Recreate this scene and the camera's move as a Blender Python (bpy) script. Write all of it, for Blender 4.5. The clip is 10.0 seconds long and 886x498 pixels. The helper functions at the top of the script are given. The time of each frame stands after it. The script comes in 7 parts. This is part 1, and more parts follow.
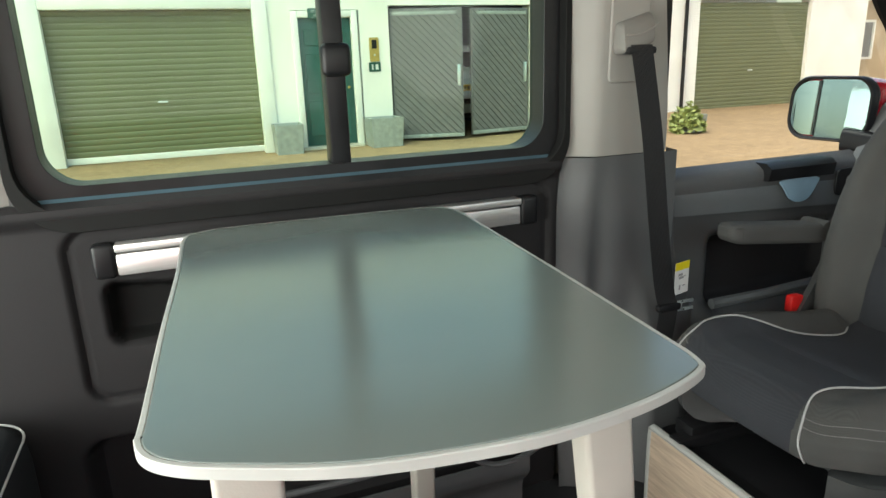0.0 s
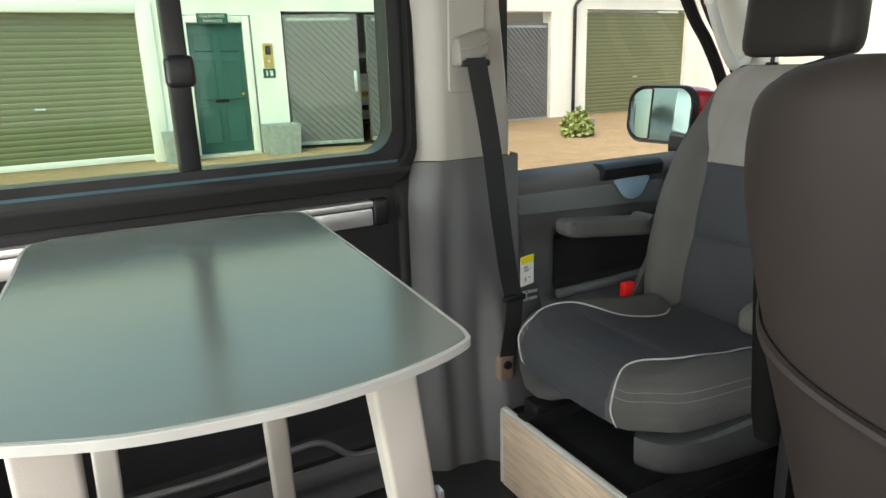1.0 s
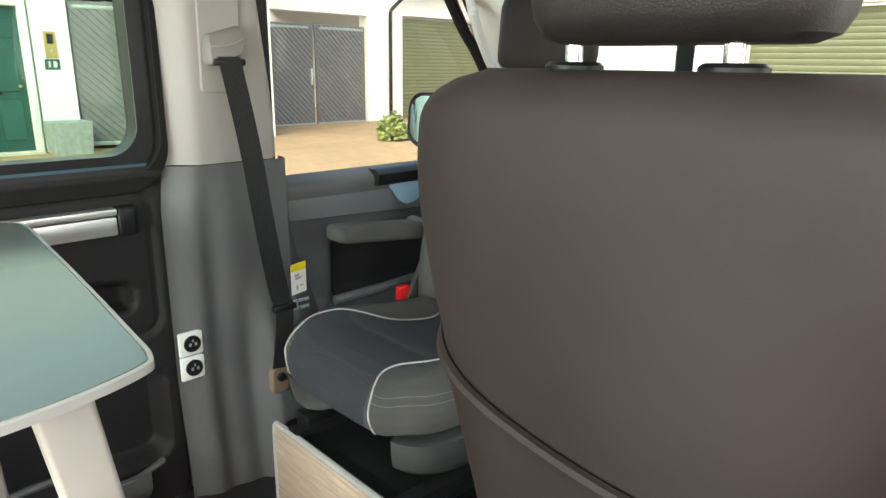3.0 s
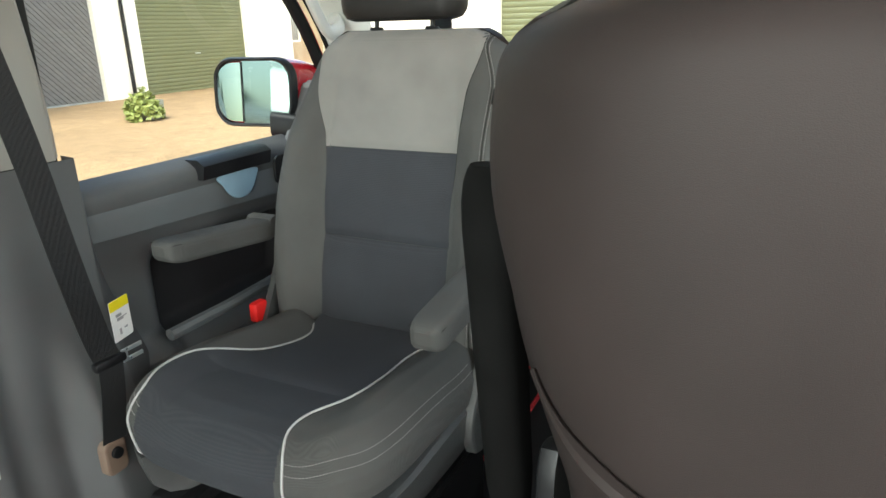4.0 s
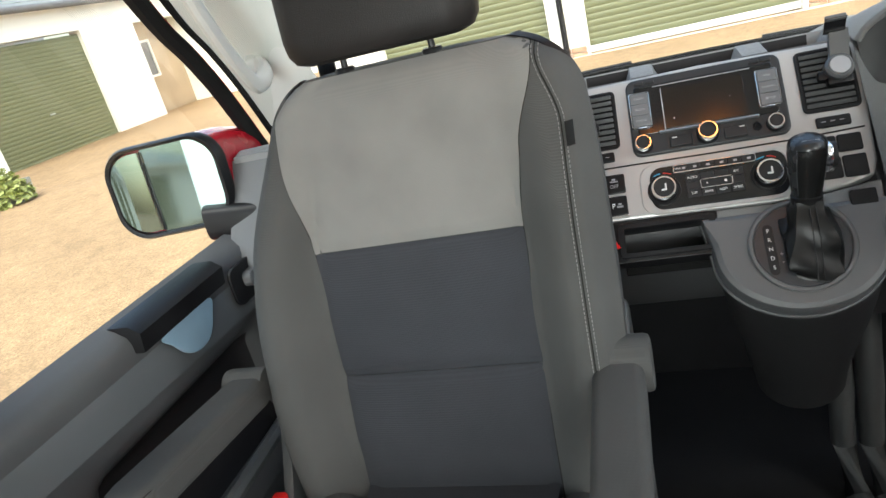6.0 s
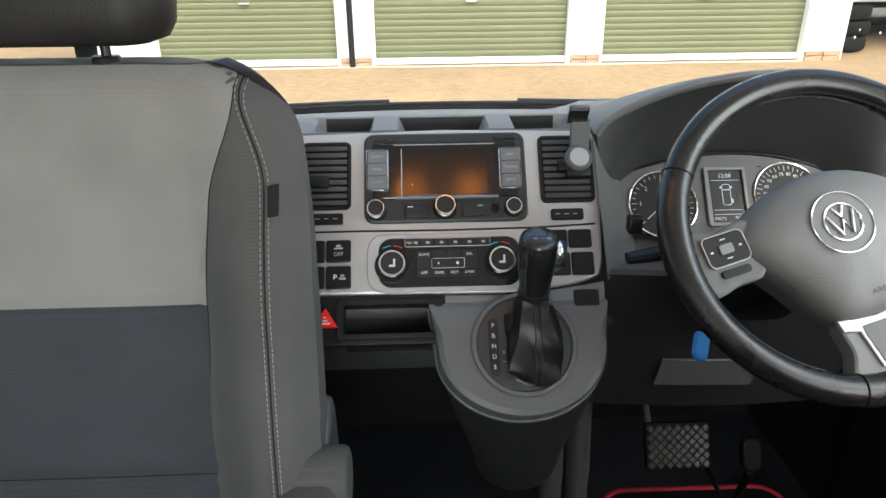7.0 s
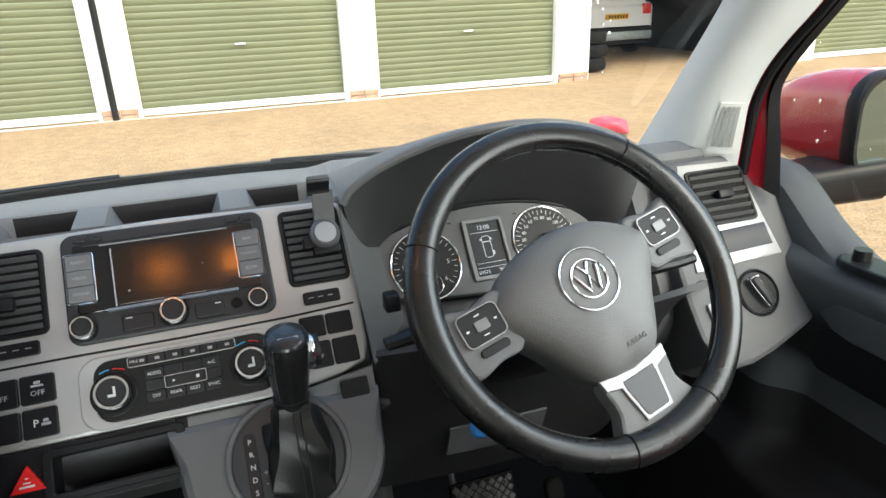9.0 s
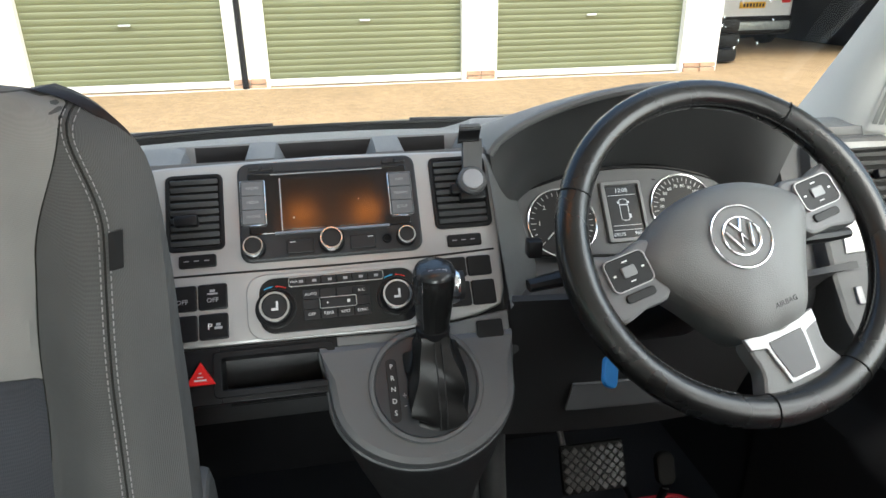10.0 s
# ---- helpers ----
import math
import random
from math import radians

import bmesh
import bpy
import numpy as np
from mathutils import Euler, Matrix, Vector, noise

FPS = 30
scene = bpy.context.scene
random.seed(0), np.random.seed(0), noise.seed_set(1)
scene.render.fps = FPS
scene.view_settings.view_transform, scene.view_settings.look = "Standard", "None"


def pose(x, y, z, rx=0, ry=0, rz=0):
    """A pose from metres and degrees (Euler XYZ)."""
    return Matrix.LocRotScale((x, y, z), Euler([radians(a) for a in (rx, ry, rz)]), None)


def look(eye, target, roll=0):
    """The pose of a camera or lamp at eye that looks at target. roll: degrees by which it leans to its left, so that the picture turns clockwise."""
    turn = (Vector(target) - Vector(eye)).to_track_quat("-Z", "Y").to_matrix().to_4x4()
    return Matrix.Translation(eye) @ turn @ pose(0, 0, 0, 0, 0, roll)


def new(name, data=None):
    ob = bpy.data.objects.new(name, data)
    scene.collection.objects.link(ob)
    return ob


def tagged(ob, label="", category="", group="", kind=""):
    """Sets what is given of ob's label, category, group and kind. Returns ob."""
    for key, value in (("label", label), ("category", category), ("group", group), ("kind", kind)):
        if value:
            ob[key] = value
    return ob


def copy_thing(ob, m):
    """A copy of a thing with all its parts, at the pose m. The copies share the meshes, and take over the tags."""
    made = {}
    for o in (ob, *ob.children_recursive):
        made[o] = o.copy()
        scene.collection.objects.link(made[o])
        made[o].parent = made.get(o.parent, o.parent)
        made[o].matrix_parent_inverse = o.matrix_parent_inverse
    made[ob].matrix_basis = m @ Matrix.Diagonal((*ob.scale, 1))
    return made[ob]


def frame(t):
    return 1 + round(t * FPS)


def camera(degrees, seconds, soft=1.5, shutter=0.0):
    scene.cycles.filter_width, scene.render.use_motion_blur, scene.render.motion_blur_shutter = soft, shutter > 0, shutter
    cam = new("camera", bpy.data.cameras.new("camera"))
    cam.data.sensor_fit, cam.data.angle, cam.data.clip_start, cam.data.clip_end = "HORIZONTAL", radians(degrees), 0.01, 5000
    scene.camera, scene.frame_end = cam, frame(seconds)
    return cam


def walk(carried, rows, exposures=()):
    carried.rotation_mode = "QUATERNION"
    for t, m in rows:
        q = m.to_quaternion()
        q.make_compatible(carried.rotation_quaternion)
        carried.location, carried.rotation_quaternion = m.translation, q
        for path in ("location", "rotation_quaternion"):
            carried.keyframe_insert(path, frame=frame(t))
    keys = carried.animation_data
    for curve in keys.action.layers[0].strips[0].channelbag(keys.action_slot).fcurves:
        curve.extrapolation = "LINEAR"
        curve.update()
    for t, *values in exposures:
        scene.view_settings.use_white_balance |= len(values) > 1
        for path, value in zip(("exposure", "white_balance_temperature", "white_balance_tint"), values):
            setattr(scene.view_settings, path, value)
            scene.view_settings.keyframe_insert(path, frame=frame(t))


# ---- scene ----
cam = camera(67.4, 10.0)
PATH = [
    (0, (-0.694, -0.452, 1.023), (-0.017, 1.349, 0.475), -2.0),
    (0.5, (-0.65, -0.515, 1.032), (0.204, 1.215, 0.504), -1.8),
    (1, (-0.612, -0.594, 1.032), (0.309, 1.097, 0.491), -1.8),
    (1.5, (-0.616, -0.648, 1.041), (0.418, 0.987, 0.534), -0.9),
    (2, (-0.66, -0.678, 1.037), (0.484, 0.871, 0.497), -2.0),
    (2.5, (-0.603, -0.71, 1.041), (0.641, 0.759, 0.501), -0.9),
    (3, (-0.473, -0.657, 1.031), (0.861, 0.733, 0.494), 0.8),
    (3.2, (-0.44, -0.582, 1.016), (1.019, 0.671, 0.466), 1.8),
    (4.3, (-0.353, -0.194, 1.004), (1.381, 0.564, 0.356), -3.6),
    (4.5, (-0.315, -0.135, 0.996), (1.416, 0.625, 0.344), -5.8),
    (4.7, (-0.27, -0.097, 0.983), (1.478, 0.609, 0.316), -5.4),
    (5, (-0.196, -0.061, 1.004), (1.574, 0.634, 0.386), -10.5),
    (5.2, (-0.163, -0.026, 1.058), (1.59, 0.709, 0.435), -11.3),
    (6.3, (0.056, 0.115, 1.082), (1.808, 0.642, 0.273), -14.5),
    (6.5, (0.098, 0.118, 1.082), (1.884, 0.421, 0.236), -7.6),
    (7, (0.19, 0.033, 1.096), (2.021, -0.026, 0.294), -0.6),
    (7.5, (0.249, -0.022, 1.101), (2.049, -0.349, 0.292), 1.6),
    (8, (0.278, -0.058, 1.109), (2.006, -0.606, 0.262), -2.1),
    (8.5, (0.292, -0.069, 1.113), (2.01, -0.68, 0.292), -3.1),
    (9, (0.29, -0.062, 1.117), (2.048, -0.683, 0.393), -2.1),
    (9.5, (0.277, -0.043, 1.092), (2.04, -0.534, 0.285), -2.6),
    (10, (0.261, 0.003, 1.086), (2.082, -0.327, 0.328), -0.8),
]
EXPOSURE = [(0.0, 1.16, 6700, -1), (1.5, 1.28, 6700, -1), (2.5, 1.42, 6700, -2), (3.1, 1.68, 6650, -2), (4.5, 1.78, 6500, -3), (5.1, 1.80, 6500, -1), (6.5, 1.58, 6400, 3), (8.0, 1.52, 6350, 2), (10.0, 1.55, 6350, 2)]
walk(cam, [(t, look(eye, target, roll)) for t, eye, target, roll in PATH], EXPOSURE)

# ---- world and light ----
world = bpy.data.worlds.new("sky")
scene.world = world
world.use_nodes = True
wn = world.node_tree.nodes
sky = wn.new("ShaderNodeTexSky")
sky.sky_type, sky.sun_disc = "NISHITA", False
sky.sun_elevation, sky.sun_rotation = radians(48), radians(-120)
sky.dust_density, sky.air_density = 4.0, 1.2
world.node_tree.links.new(sky.outputs[0], wn["Background"].inputs[0])
wn["Background"].inputs[1].default_value = 0.17
sun = new("sun", bpy.data.lights.new("sun", "SUN"))
sun.data.energy, sun.data.angle, sun.data.color = 1.2, radians(30), (1.0, 0.97, 0.93)
sun.matrix_world = look((-6, 4, 12), (0, 0, 0))
# added area lamps as skylight: unseen tailgate and side openings, and the driver's window
for nm, m, sx, sy, power in (("tailgate_light", look((-2.02, 0.0, 0.86), (0.0, 0.0, 0.80)), 1.6, 0.95, 30), ("side_light", look((-0.88, -0.88, 1.06), (-0.8, 0.5, 0.85)), 1.9, 0.50, 5.0), ("driver_window_light", look((0.50, -0.87, 1.06), (0.75, 0.2, 0.80)), 0.55, 0.48, 2.0)):
    lamp = new(nm, bpy.data.lights.new(nm, "AREA"))
    lamp.data.shape, lamp.data.size, lamp.data.size_y, lamp.data.energy = "RECTANGLE", sx, sy, power
    lamp.data.color = (0.96, 0.98, 1.0)
    lamp.matrix_world = m

# ---- materials ----
def material(name, color, rough=0.6, metal=0.0, vary=0.12, scale=8.0, grain=0.0, grain_scale=400.0, spec=0.5, coat=0.0, wear=0.0, stretch=(1, 1, 1)):
    m = bpy.data.materials.new(name)
    m.use_nodes = True
    n, l = m.node_tree.nodes, m.node_tree.links
    b = n["Principled BSDF"]
    b.inputs["Metallic"].default_value, b.inputs["Specular IOR Level"].default_value = metal, spec
    b.inputs["Coat Weight"].default_value = coat
    tc = n.new("ShaderNodeTexCoord")
    mp = n.new("ShaderNodeMapping")
    mp.inputs["Scale"].default_value = stretch
    l.new(tc.outputs["Object"], mp.inputs[0])
    a, f = n.new("ShaderNodeTexNoise"), n.new("ShaderNodeTexNoise")
    for t, s, d in ((a, scale, 4), (f, grain_scale, 2)):
        t.inputs["Scale"].default_value, t.inputs["Detail"].default_value = s, d
        l.new(mp.outputs[0], t.inputs["Vector"])
    ramp = n.new("ShaderNodeMapRange")
    ramp.inputs["From Min"].default_value, ramp.inputs["From Max"].default_value = 0.3, 0.7
    ramp.inputs["To Min"].default_value, ramp.inputs["To Max"].default_value = 1 - vary, 1 + vary
    l.new(a.outputs["Fac"], ramp.inputs["Value"])
    info = n.new("ShaderNodeObjectInfo")
    per = n.new("ShaderNodeMapRange")
    per.inputs["To Min"].default_value, per.inputs["To Max"].default_value = 1 - vary * 0.3, 1 + vary * 0.3
    l.new(info.outputs["Random"], per.inputs["Value"])
    mul = n.new("ShaderNodeMath")
    mul.operation = "MULTIPLY"
    l.new(ramp.outputs[0], mul.inputs[0])
    l.new(per.outputs[0], mul.inputs[1])
    sc = n.new("ShaderNodeVectorMath")
    sc.operation = "SCALE"
    sc.inputs[0].default_value = color[:3]
    l.new(mul.outputs[0], sc.inputs["Scale"])
    l.new(sc.outputs[0], b.inputs["Base Color"])
    rr_ = n.new("ShaderNodeMapRange")
    rr_.inputs["To Min"].default_value, rr_.inputs["To Max"].default_value = max(rough - 0.08 - wear, 0.02), min(rough + 0.08 + wear, 1)
    l.new(a.outputs["Fac"], rr_.inputs["Value"])
    l.new(rr_.outputs[0], b.inputs["Roughness"])
    if grain:
        bump = n.new("ShaderNodeBump")
        bump.inputs["Strength"].default_value, bump.inputs["Distance"].default_value = grain, 0.002
        l.new(f.outputs["Fac"], bump.inputs["Height"])
        l.new(bump.outputs[0], b.inputs["Normal"])
    return m


def glass(name, tint, gloss=0.05):
    m = bpy.data.materials.new(name)
    m.use_nodes = True
    n, l = m.node_tree.nodes, m.node_tree.links
    for x in list(n):
        if x.type != "OUTPUT_MATERIAL":
            n.remove(x)
    tr, gl, mix, fr = n.new("ShaderNodeBsdfTransparent"), n.new("ShaderNodeBsdfGlossy"), n.new("ShaderNodeMixShader"), n.new("ShaderNodeLayerWeight")
    pw, mr = n.new("ShaderNodeMath"), n.new("ShaderNodeMapRange")
    pw.operation, pw.inputs[1].default_value, fr.inputs[0].default_value = "POWER", 4.0, 0.5
    mr.inputs["To Min"].default_value, mr.inputs["To Max"].default_value = gloss, 0.9
    tr.inputs[0].default_value, gl.inputs["Roughness"].default_value = (*tint, 1), 0.01
    l.new(fr.outputs["Facing"], pw.inputs[0])
    l.new(pw.outputs[0], mr.inputs["Value"])
    l.new(mr.outputs[0], mix.inputs[0])
    l.new(tr.outputs[0], mix.inputs[1])
    l.new(gl.outputs[0], mix.inputs[2])
    l.new(mix.outputs[0], n["Material Output"].inputs[0])
    return m


def emitting(name, color, strength):
    m = bpy.data.materials.new(name)
    m.use_nodes = True
    b = m.node_tree.nodes["Principled BSDF"]
    b.inputs["Base Color"].default_value = (0.01, 0.01, 0.01, 1)
    b.inputs["Emission Color"].default_value, b.inputs["Emission Strength"].default_value = (*color, 1), strength
    return m


def weave(name, color, scale, depth, rough=0.9, contrast=0.35):
    """Woven cloth: fine crossed threads."""
    m = material(name, color, rough, 0, 0.1, 10, 0.35, 900, spec=0.2)
    n, l = m.node_tree.nodes, m.node_tree.links
    b = n["Principled BSDF"]
    tc = n.new("ShaderNodeTexCoord")
    w1, w2 = n.new("ShaderNodeTexWave"), n.new("ShaderNodeTexWave")
    w1.bands_direction, w2.bands_direction = "Y", "X"
    add = n.new("ShaderNodeMath")
    for w in (w1, w2):
        w.inputs["Scale"].default_value = scale
        w.inputs["Distortion"].default_value = 0.6
        w.inputs["Detail"].default_value = 1
    turn = n.new("ShaderNodeMapping")
    turn.inputs["Rotation"].default_value = (0, radians(45), 0)
    l.new(tc.outputs["Object"], turn.inputs[0])
    l.new(tc.outputs["Object"], w1.inputs["Vector"])
    l.new(turn.outputs[0], w2.inputs["Vector"])
    l.new(w1.outputs["Fac"], add.inputs[0])
    l.new(w2.outputs["Fac"], add.inputs[1])
    bump = n.new("ShaderNodeBump")
    bump.inputs["Strength"].default_value, bump.inputs["Distance"].default_value = depth, 0.002
    l.new(add.outputs[0], bump.inputs["Height"])
    l.new(bump.outputs[0], b.inputs["Normal"])
    old = b.inputs["Base Color"].links[0].from_socket
    mr = n.new("ShaderNodeMapRange")
    mr.inputs["From Max"].default_value = 2
    mr.inputs["To Min"].default_value, mr.inputs["To Max"].default_value = 1 - contrast, 1 + contrast
    l.new(add.outputs[0], mr.inputs["Value"])
    sc = n.new("ShaderNodeVectorMath")
    sc.operation = "SCALE"
    l.new(old, sc.inputs[0])
    l.new(mr.outputs[0], sc.inputs["Scale"])
    l.new(sc.outputs[0], b.inputs["Base Color"])
    b.inputs["Sheen Weight"].default_value = 0.02
    return m


M_TRIM = material("dark trim plastic", (0.074, 0.075, 0.078), 0.5, vary=0.12, scale=5, grain=0.35, grain_scale=900)
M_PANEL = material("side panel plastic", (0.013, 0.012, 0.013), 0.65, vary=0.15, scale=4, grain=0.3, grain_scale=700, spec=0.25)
M_PILLAR = material("grey pillar trim", (0.25, 0.238, 0.222), 0.6, vary=0.05, scale=4, grain=0.3, grain_scale=600)
M_GUIDE = material("warm grey guide plastic", (0.165, 0.156, 0.145), 0.55, vary=0.05, scale=8, grain=0.3, grain_scale=600)
M_SLOT = material("grey grille mesh", (0.26, 0.265, 0.25), 0.6, vary=0.1, scale=30)
M_GRAB = material("grey handle plastic", (0.46, 0.455, 0.43), 0.5, vary=0.05, scale=8, grain=0.2, grain_scale=600)
M_HEAD = material("pale grey pillar trim", (0.62, 0.62, 0.59), 0.65, vary=0.04, scale=4, grain=0.25, grain_scale=600)
M_BLACK = material("black plastic", (0.010, 0.010, 0.011), 0.36, vary=0.2, scale=14, grain=0.1, grain_scale=700, spec=0.22)
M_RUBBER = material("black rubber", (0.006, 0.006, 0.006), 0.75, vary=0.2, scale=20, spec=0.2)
M_GLOSS = material("gloss black", (0.008, 0.008, 0.009), 0.12, vary=0.1, scale=20, wear=0.04)
M_DASH = material("dash plastic", (0.125, 0.127, 0.128), 0.40, vary=0.08, scale=5, grain=0.4, grain_scale=1100)
M_DASHTOP = material("dash top plastic", (0.145, 0.147, 0.149), 0.55, vary=0.07, scale=5, grain=0.45, grain_scale=900)
M_SILVER = material("silver grey paint", (0.39, 0.388, 0.386), 0.38, 0.35, vary=0.05, scale=6, grain=0.05)
M_DARKSILVER = material("dark silver plastic", (0.20, 0.203, 0.208), 0.42, 0.2, vary=0.05, scale=6, grain=0.1)
M_CHROME = material("satin chrome", (0.75, 0.76, 0.78), 0.18, 1.0, vary=0.04, scale=30)
M_ALU = material("anodised aluminium", (0.72, 0.70, 0.69), 0.35, 0.8, vary=0.06, scale=12, stretch=(1, 20, 20))
M_LEATHER = material("worn black leather", (0.012, 0.012, 0.012), 0.27, vary=0.35, scale=11, grain=0.10, grain_scale=600, spec=0.5, wear=0.12)
M_GAITER = material("soft black leather", (0.006, 0.006, 0.006), 0.34, vary=0.2, scale=14, grain=0.1, grain_scale=600, spec=0.3)
M_AIRBAG = material("grained airbag cover", (0.145, 0.145, 0.142), 0.46, vary=0.08, scale=8, grain=0.32, grain_scale=900)
M_CLOTH = weave("dark grey seat cloth", (0.062, 0.062, 0.0605), 260, 0.25, contrast=0.15)
M_CLOTHL = weave("light grey seat cloth", (0.168, 0.164, 0.156), 320, 0.12, contrast=0.06)
M_MESHCL = weave("charcoal mesh cloth", (0.034, 0.036, 0.042), 190, 0.25, contrast=0.14)
M_SEATBACK = material("seat back vinyl", (0.0172, 0.0130, 0.0125), 0.6, vary=0.30, scale=3.5, grain=0.12, grain_scale=1500, spec=0.16)
M_ARMUNDER = material("black felted cloth", (0.005, 0.005, 0.005), 0.95, vary=0.2, scale=20, grain=0.1, spec=0.05)
M_POD = material("spoke plastic", (0.115, 0.116, 0.12), 0.45, vary=0.08, scale=12, grain=0.2, grain_scale=900)
M_SEATPL = material("seat pan plastic", (0.055, 0.057, 0.058), 0.42, vary=0.1, scale=6, grain=0.3, grain_scale=900)
# darker copy of the padded door plastic, for the driver's door in shade
M_DOORSHADE = material("shaded padded door plastic", (0.052, 0.056, 0.060), 0.5, vary=0.08, scale=6, grain=0.4, grain_scale=800)
M_DOORTOP = material("padded door plastic", (0.090, 0.096, 0.101), 0.48, vary=0.08, scale=6, grain=0.4, grain_scale=800)
# darker than the dash plastic: holds the shade under the dial hood
M_CAVITY = material("shaded hood lining", (0.034, 0.035, 0.036), 0.45, vary=0.1, scale=8, grain=0.3, grain_scale=900)
M_KNEE = material("black knee plastic", (0.018, 0.018, 0.019), 0.5, vary=0.1, scale=8, grain=0.3, grain_scale=900)
M_HOLDER = material("holder plastic", (0.085, 0.087, 0.09), 0.4, vary=0.08, scale=20)
M_GRIP = material("satin black grip", (0.022, 0.023, 0.025), 0.26, vary=0.1, scale=20, wear=0.05)
M_CONSOLE = material("console plastic", (0.092, 0.094, 0.098), 0.34, vary=0.08, scale=8, grain=0.3, grain_scale=1000)
M_TAN = material("tan render", (0.42, 0.33, 0.23), 0.8, vary=0.12, scale=2, grain=0.2, grain_scale=60)
M_BOLSTER = weave("olive grey bolster cloth", (0.034, 0.033, 0.029), 260, 0.2, contrast=0.1)
M_SIDECLOTH = weave("dark seat side cloth", (0.014, 0.014, 0.0125), 260, 0.2, contrast=0.1)
M_DROP = material("water drop", (0.85, 0.87, 0.88), 0.08, 0.9, vary=0.0)
M_HEADREST = material("matt black leather", (0.011, 0.0095, 0.009), 0.5, vary=0.25, scale=9, grain=0.25, grain_scale=600, spec=0.22)
M_SLATE = material("grey slate", (0.20, 0.215, 0.21), 0.6, vary=0.2, scale=3, grain=0.2, grain_scale=40)
M_PIPING = material("pale piping", (0.34, 0.34, 0.34), 0.7, vary=0.1, scale=40)
M_STITCH = material("pale thread", (0.19, 0.187, 0.183), 0.8, vary=0.15, scale=60)
M_LAMINATE = material("grey table laminate", (0.118, 0.136, 0.128), 0.21, vary=0.05, scale=3, grain=0.012, grain_scale=500, spec=1.0)
M_EDGE = material("pale grey edging", (0.33, 0.33, 0.315), 0.45, vary=0.05, scale=20)
M_LEG = material("cream powder coat", (0.40, 0.375, 0.335), 0.42, vary=0.05, scale=12, grain=0.1, grain_scale=500)
M_FLOOR = material("black vinyl floor", (0.012, 0.012, 0.013), 0.45, vary=0.25, scale=8, grain=0.3, grain_scale=300)
M_OAK = material("pale oak veneer", (0.42, 0.33, 0.25), 0.5, vary=0.22, scale=9, grain=0.1, grain_scale=250, stretch=(1.2, 1.2, 14))
M_RED = material("red car paint", (0.33, 0.006, 0.016), 0.25, vary=0.04, scale=5, coat=0.6)
M_REDPL = material("red plastic", (0.60, 0.012, 0.012), 0.4, vary=0.05, scale=20)
M_REDCORD = material("red binding", (0.45, 0.02, 0.03), 0.8, vary=0.15, scale=60)
M_BLUE = material("blue plastic tag", (0.02, 0.20, 0.55), 0.4, vary=0.1, scale=40)
M_CYAN = material("blue marking", (0.05, 0.35, 0.6), 0.5)
M_WHITE = material("white paint", (0.80, 0.79, 0.75), 0.65, vary=0.06, scale=1.6, grain=0.15, grain_scale=60)
M_FRAME = material("white door frame", (0.74, 0.74, 0.71), 0.5, vary=0.05, scale=3)
M_OLIVE = material("olive steel shutter", (0.140, 0.152, 0.080), 0.5, vary=0.08, scale=1.5, grain=0.05)
M_GREY = material("grey timber paint", (0.135, 0.135, 0.14), 0.6, vary=0.12, scale=5, grain=0.2, grain_scale=120, stretch=(1, 1, 4))
M_GREEN = material("dark green door paint", (0.022, 0.085, 0.075), 0.42, vary=0.1, scale=5)


def gravel_material():
    """Bound gravel: fine speckle, small patches and broad stains."""
    m = material("buff bound gravel", (0.30, 0.206, 0.118), 0.95, vary=0.09, scale=0.5, grain=0.8, grain_scale=120, spec=0.2)
    n, l = m.node_tree.nodes, m.node_tree.links
    b = n["Principled BSDF"]
    old = b.inputs["Base Color"].links[0].from_socket
    tc = n.new("ShaderNodeTexCoord")
    fac = None
    for s, lo, hi, d in ((55, 0.74, 1.24, 2), (9, 0.87, 1.12, 4), (2.2, 0.92, 1.07, 3)):
        t, r = n.new("ShaderNodeTexNoise"), n.new("ShaderNodeMapRange")
        t.inputs["Scale"].default_value, t.inputs["Detail"].default_value = s, d
        l.new(tc.outputs["Object"], t.inputs["Vector"])
        r.inputs["From Min"].default_value, r.inputs["From Max"].default_value = 0.3, 0.7
        r.inputs["To Min"].default_value, r.inputs["To Max"].default_value = lo, hi
        l.new(t.outputs["Fac"], r.inputs["Value"])
        if fac is None:
            fac = r.outputs[0]
        else:
            k = n.new("ShaderNodeMath")
            k.operation = "MULTIPLY"
            l.new(fac, k.inputs[0])
            l.new(r.outputs[0], k.inputs[1])
            fac = k.outputs[0]
    sc = n.new("ShaderNodeVectorMath")
    sc.operation = "SCALE"
    l.new(old, sc.inputs[0])
    l.new(fac, sc.inputs["Scale"])
    l.new(sc.outputs[0], b.inputs["Base Color"])
    return m


M_GRAVEL = gravel_material()
M_STONE = material("pale kerb stone", (0.50, 0.46, 0.40), 0.8, vary=0.12, scale=6, grain=0.3, grain_scale=100)
M_BRICK = material("buff brick", (0.42, 0.26, 0.17), 0.85, vary=0.25, scale=9, grain=0.4, grain_scale=150)
M_ZINC = material("galvanised planter", (0.34, 0.37, 0.36), 0.5, 0.4, vary=0.15, scale=14)
M_LEAF = material("light green leaf", (0.21, 0.25, 0.07), 0.55, vary=0.4, scale=25)
M_BARK = material("grey-brown bark", (0.10, 0.075, 0.055), 0.9, vary=0.3, scale=6, grain=0.6, grain_scale=30)
M_FARLEAF = material("dark green leaf", (0.045, 0.075, 0.03), 0.6, vary=0.35, scale=3)
M_WHITECAR = material("white car paint", (0.75, 0.76, 0.77), 0.25, vary=0.03, scale=4, coat=0.5)
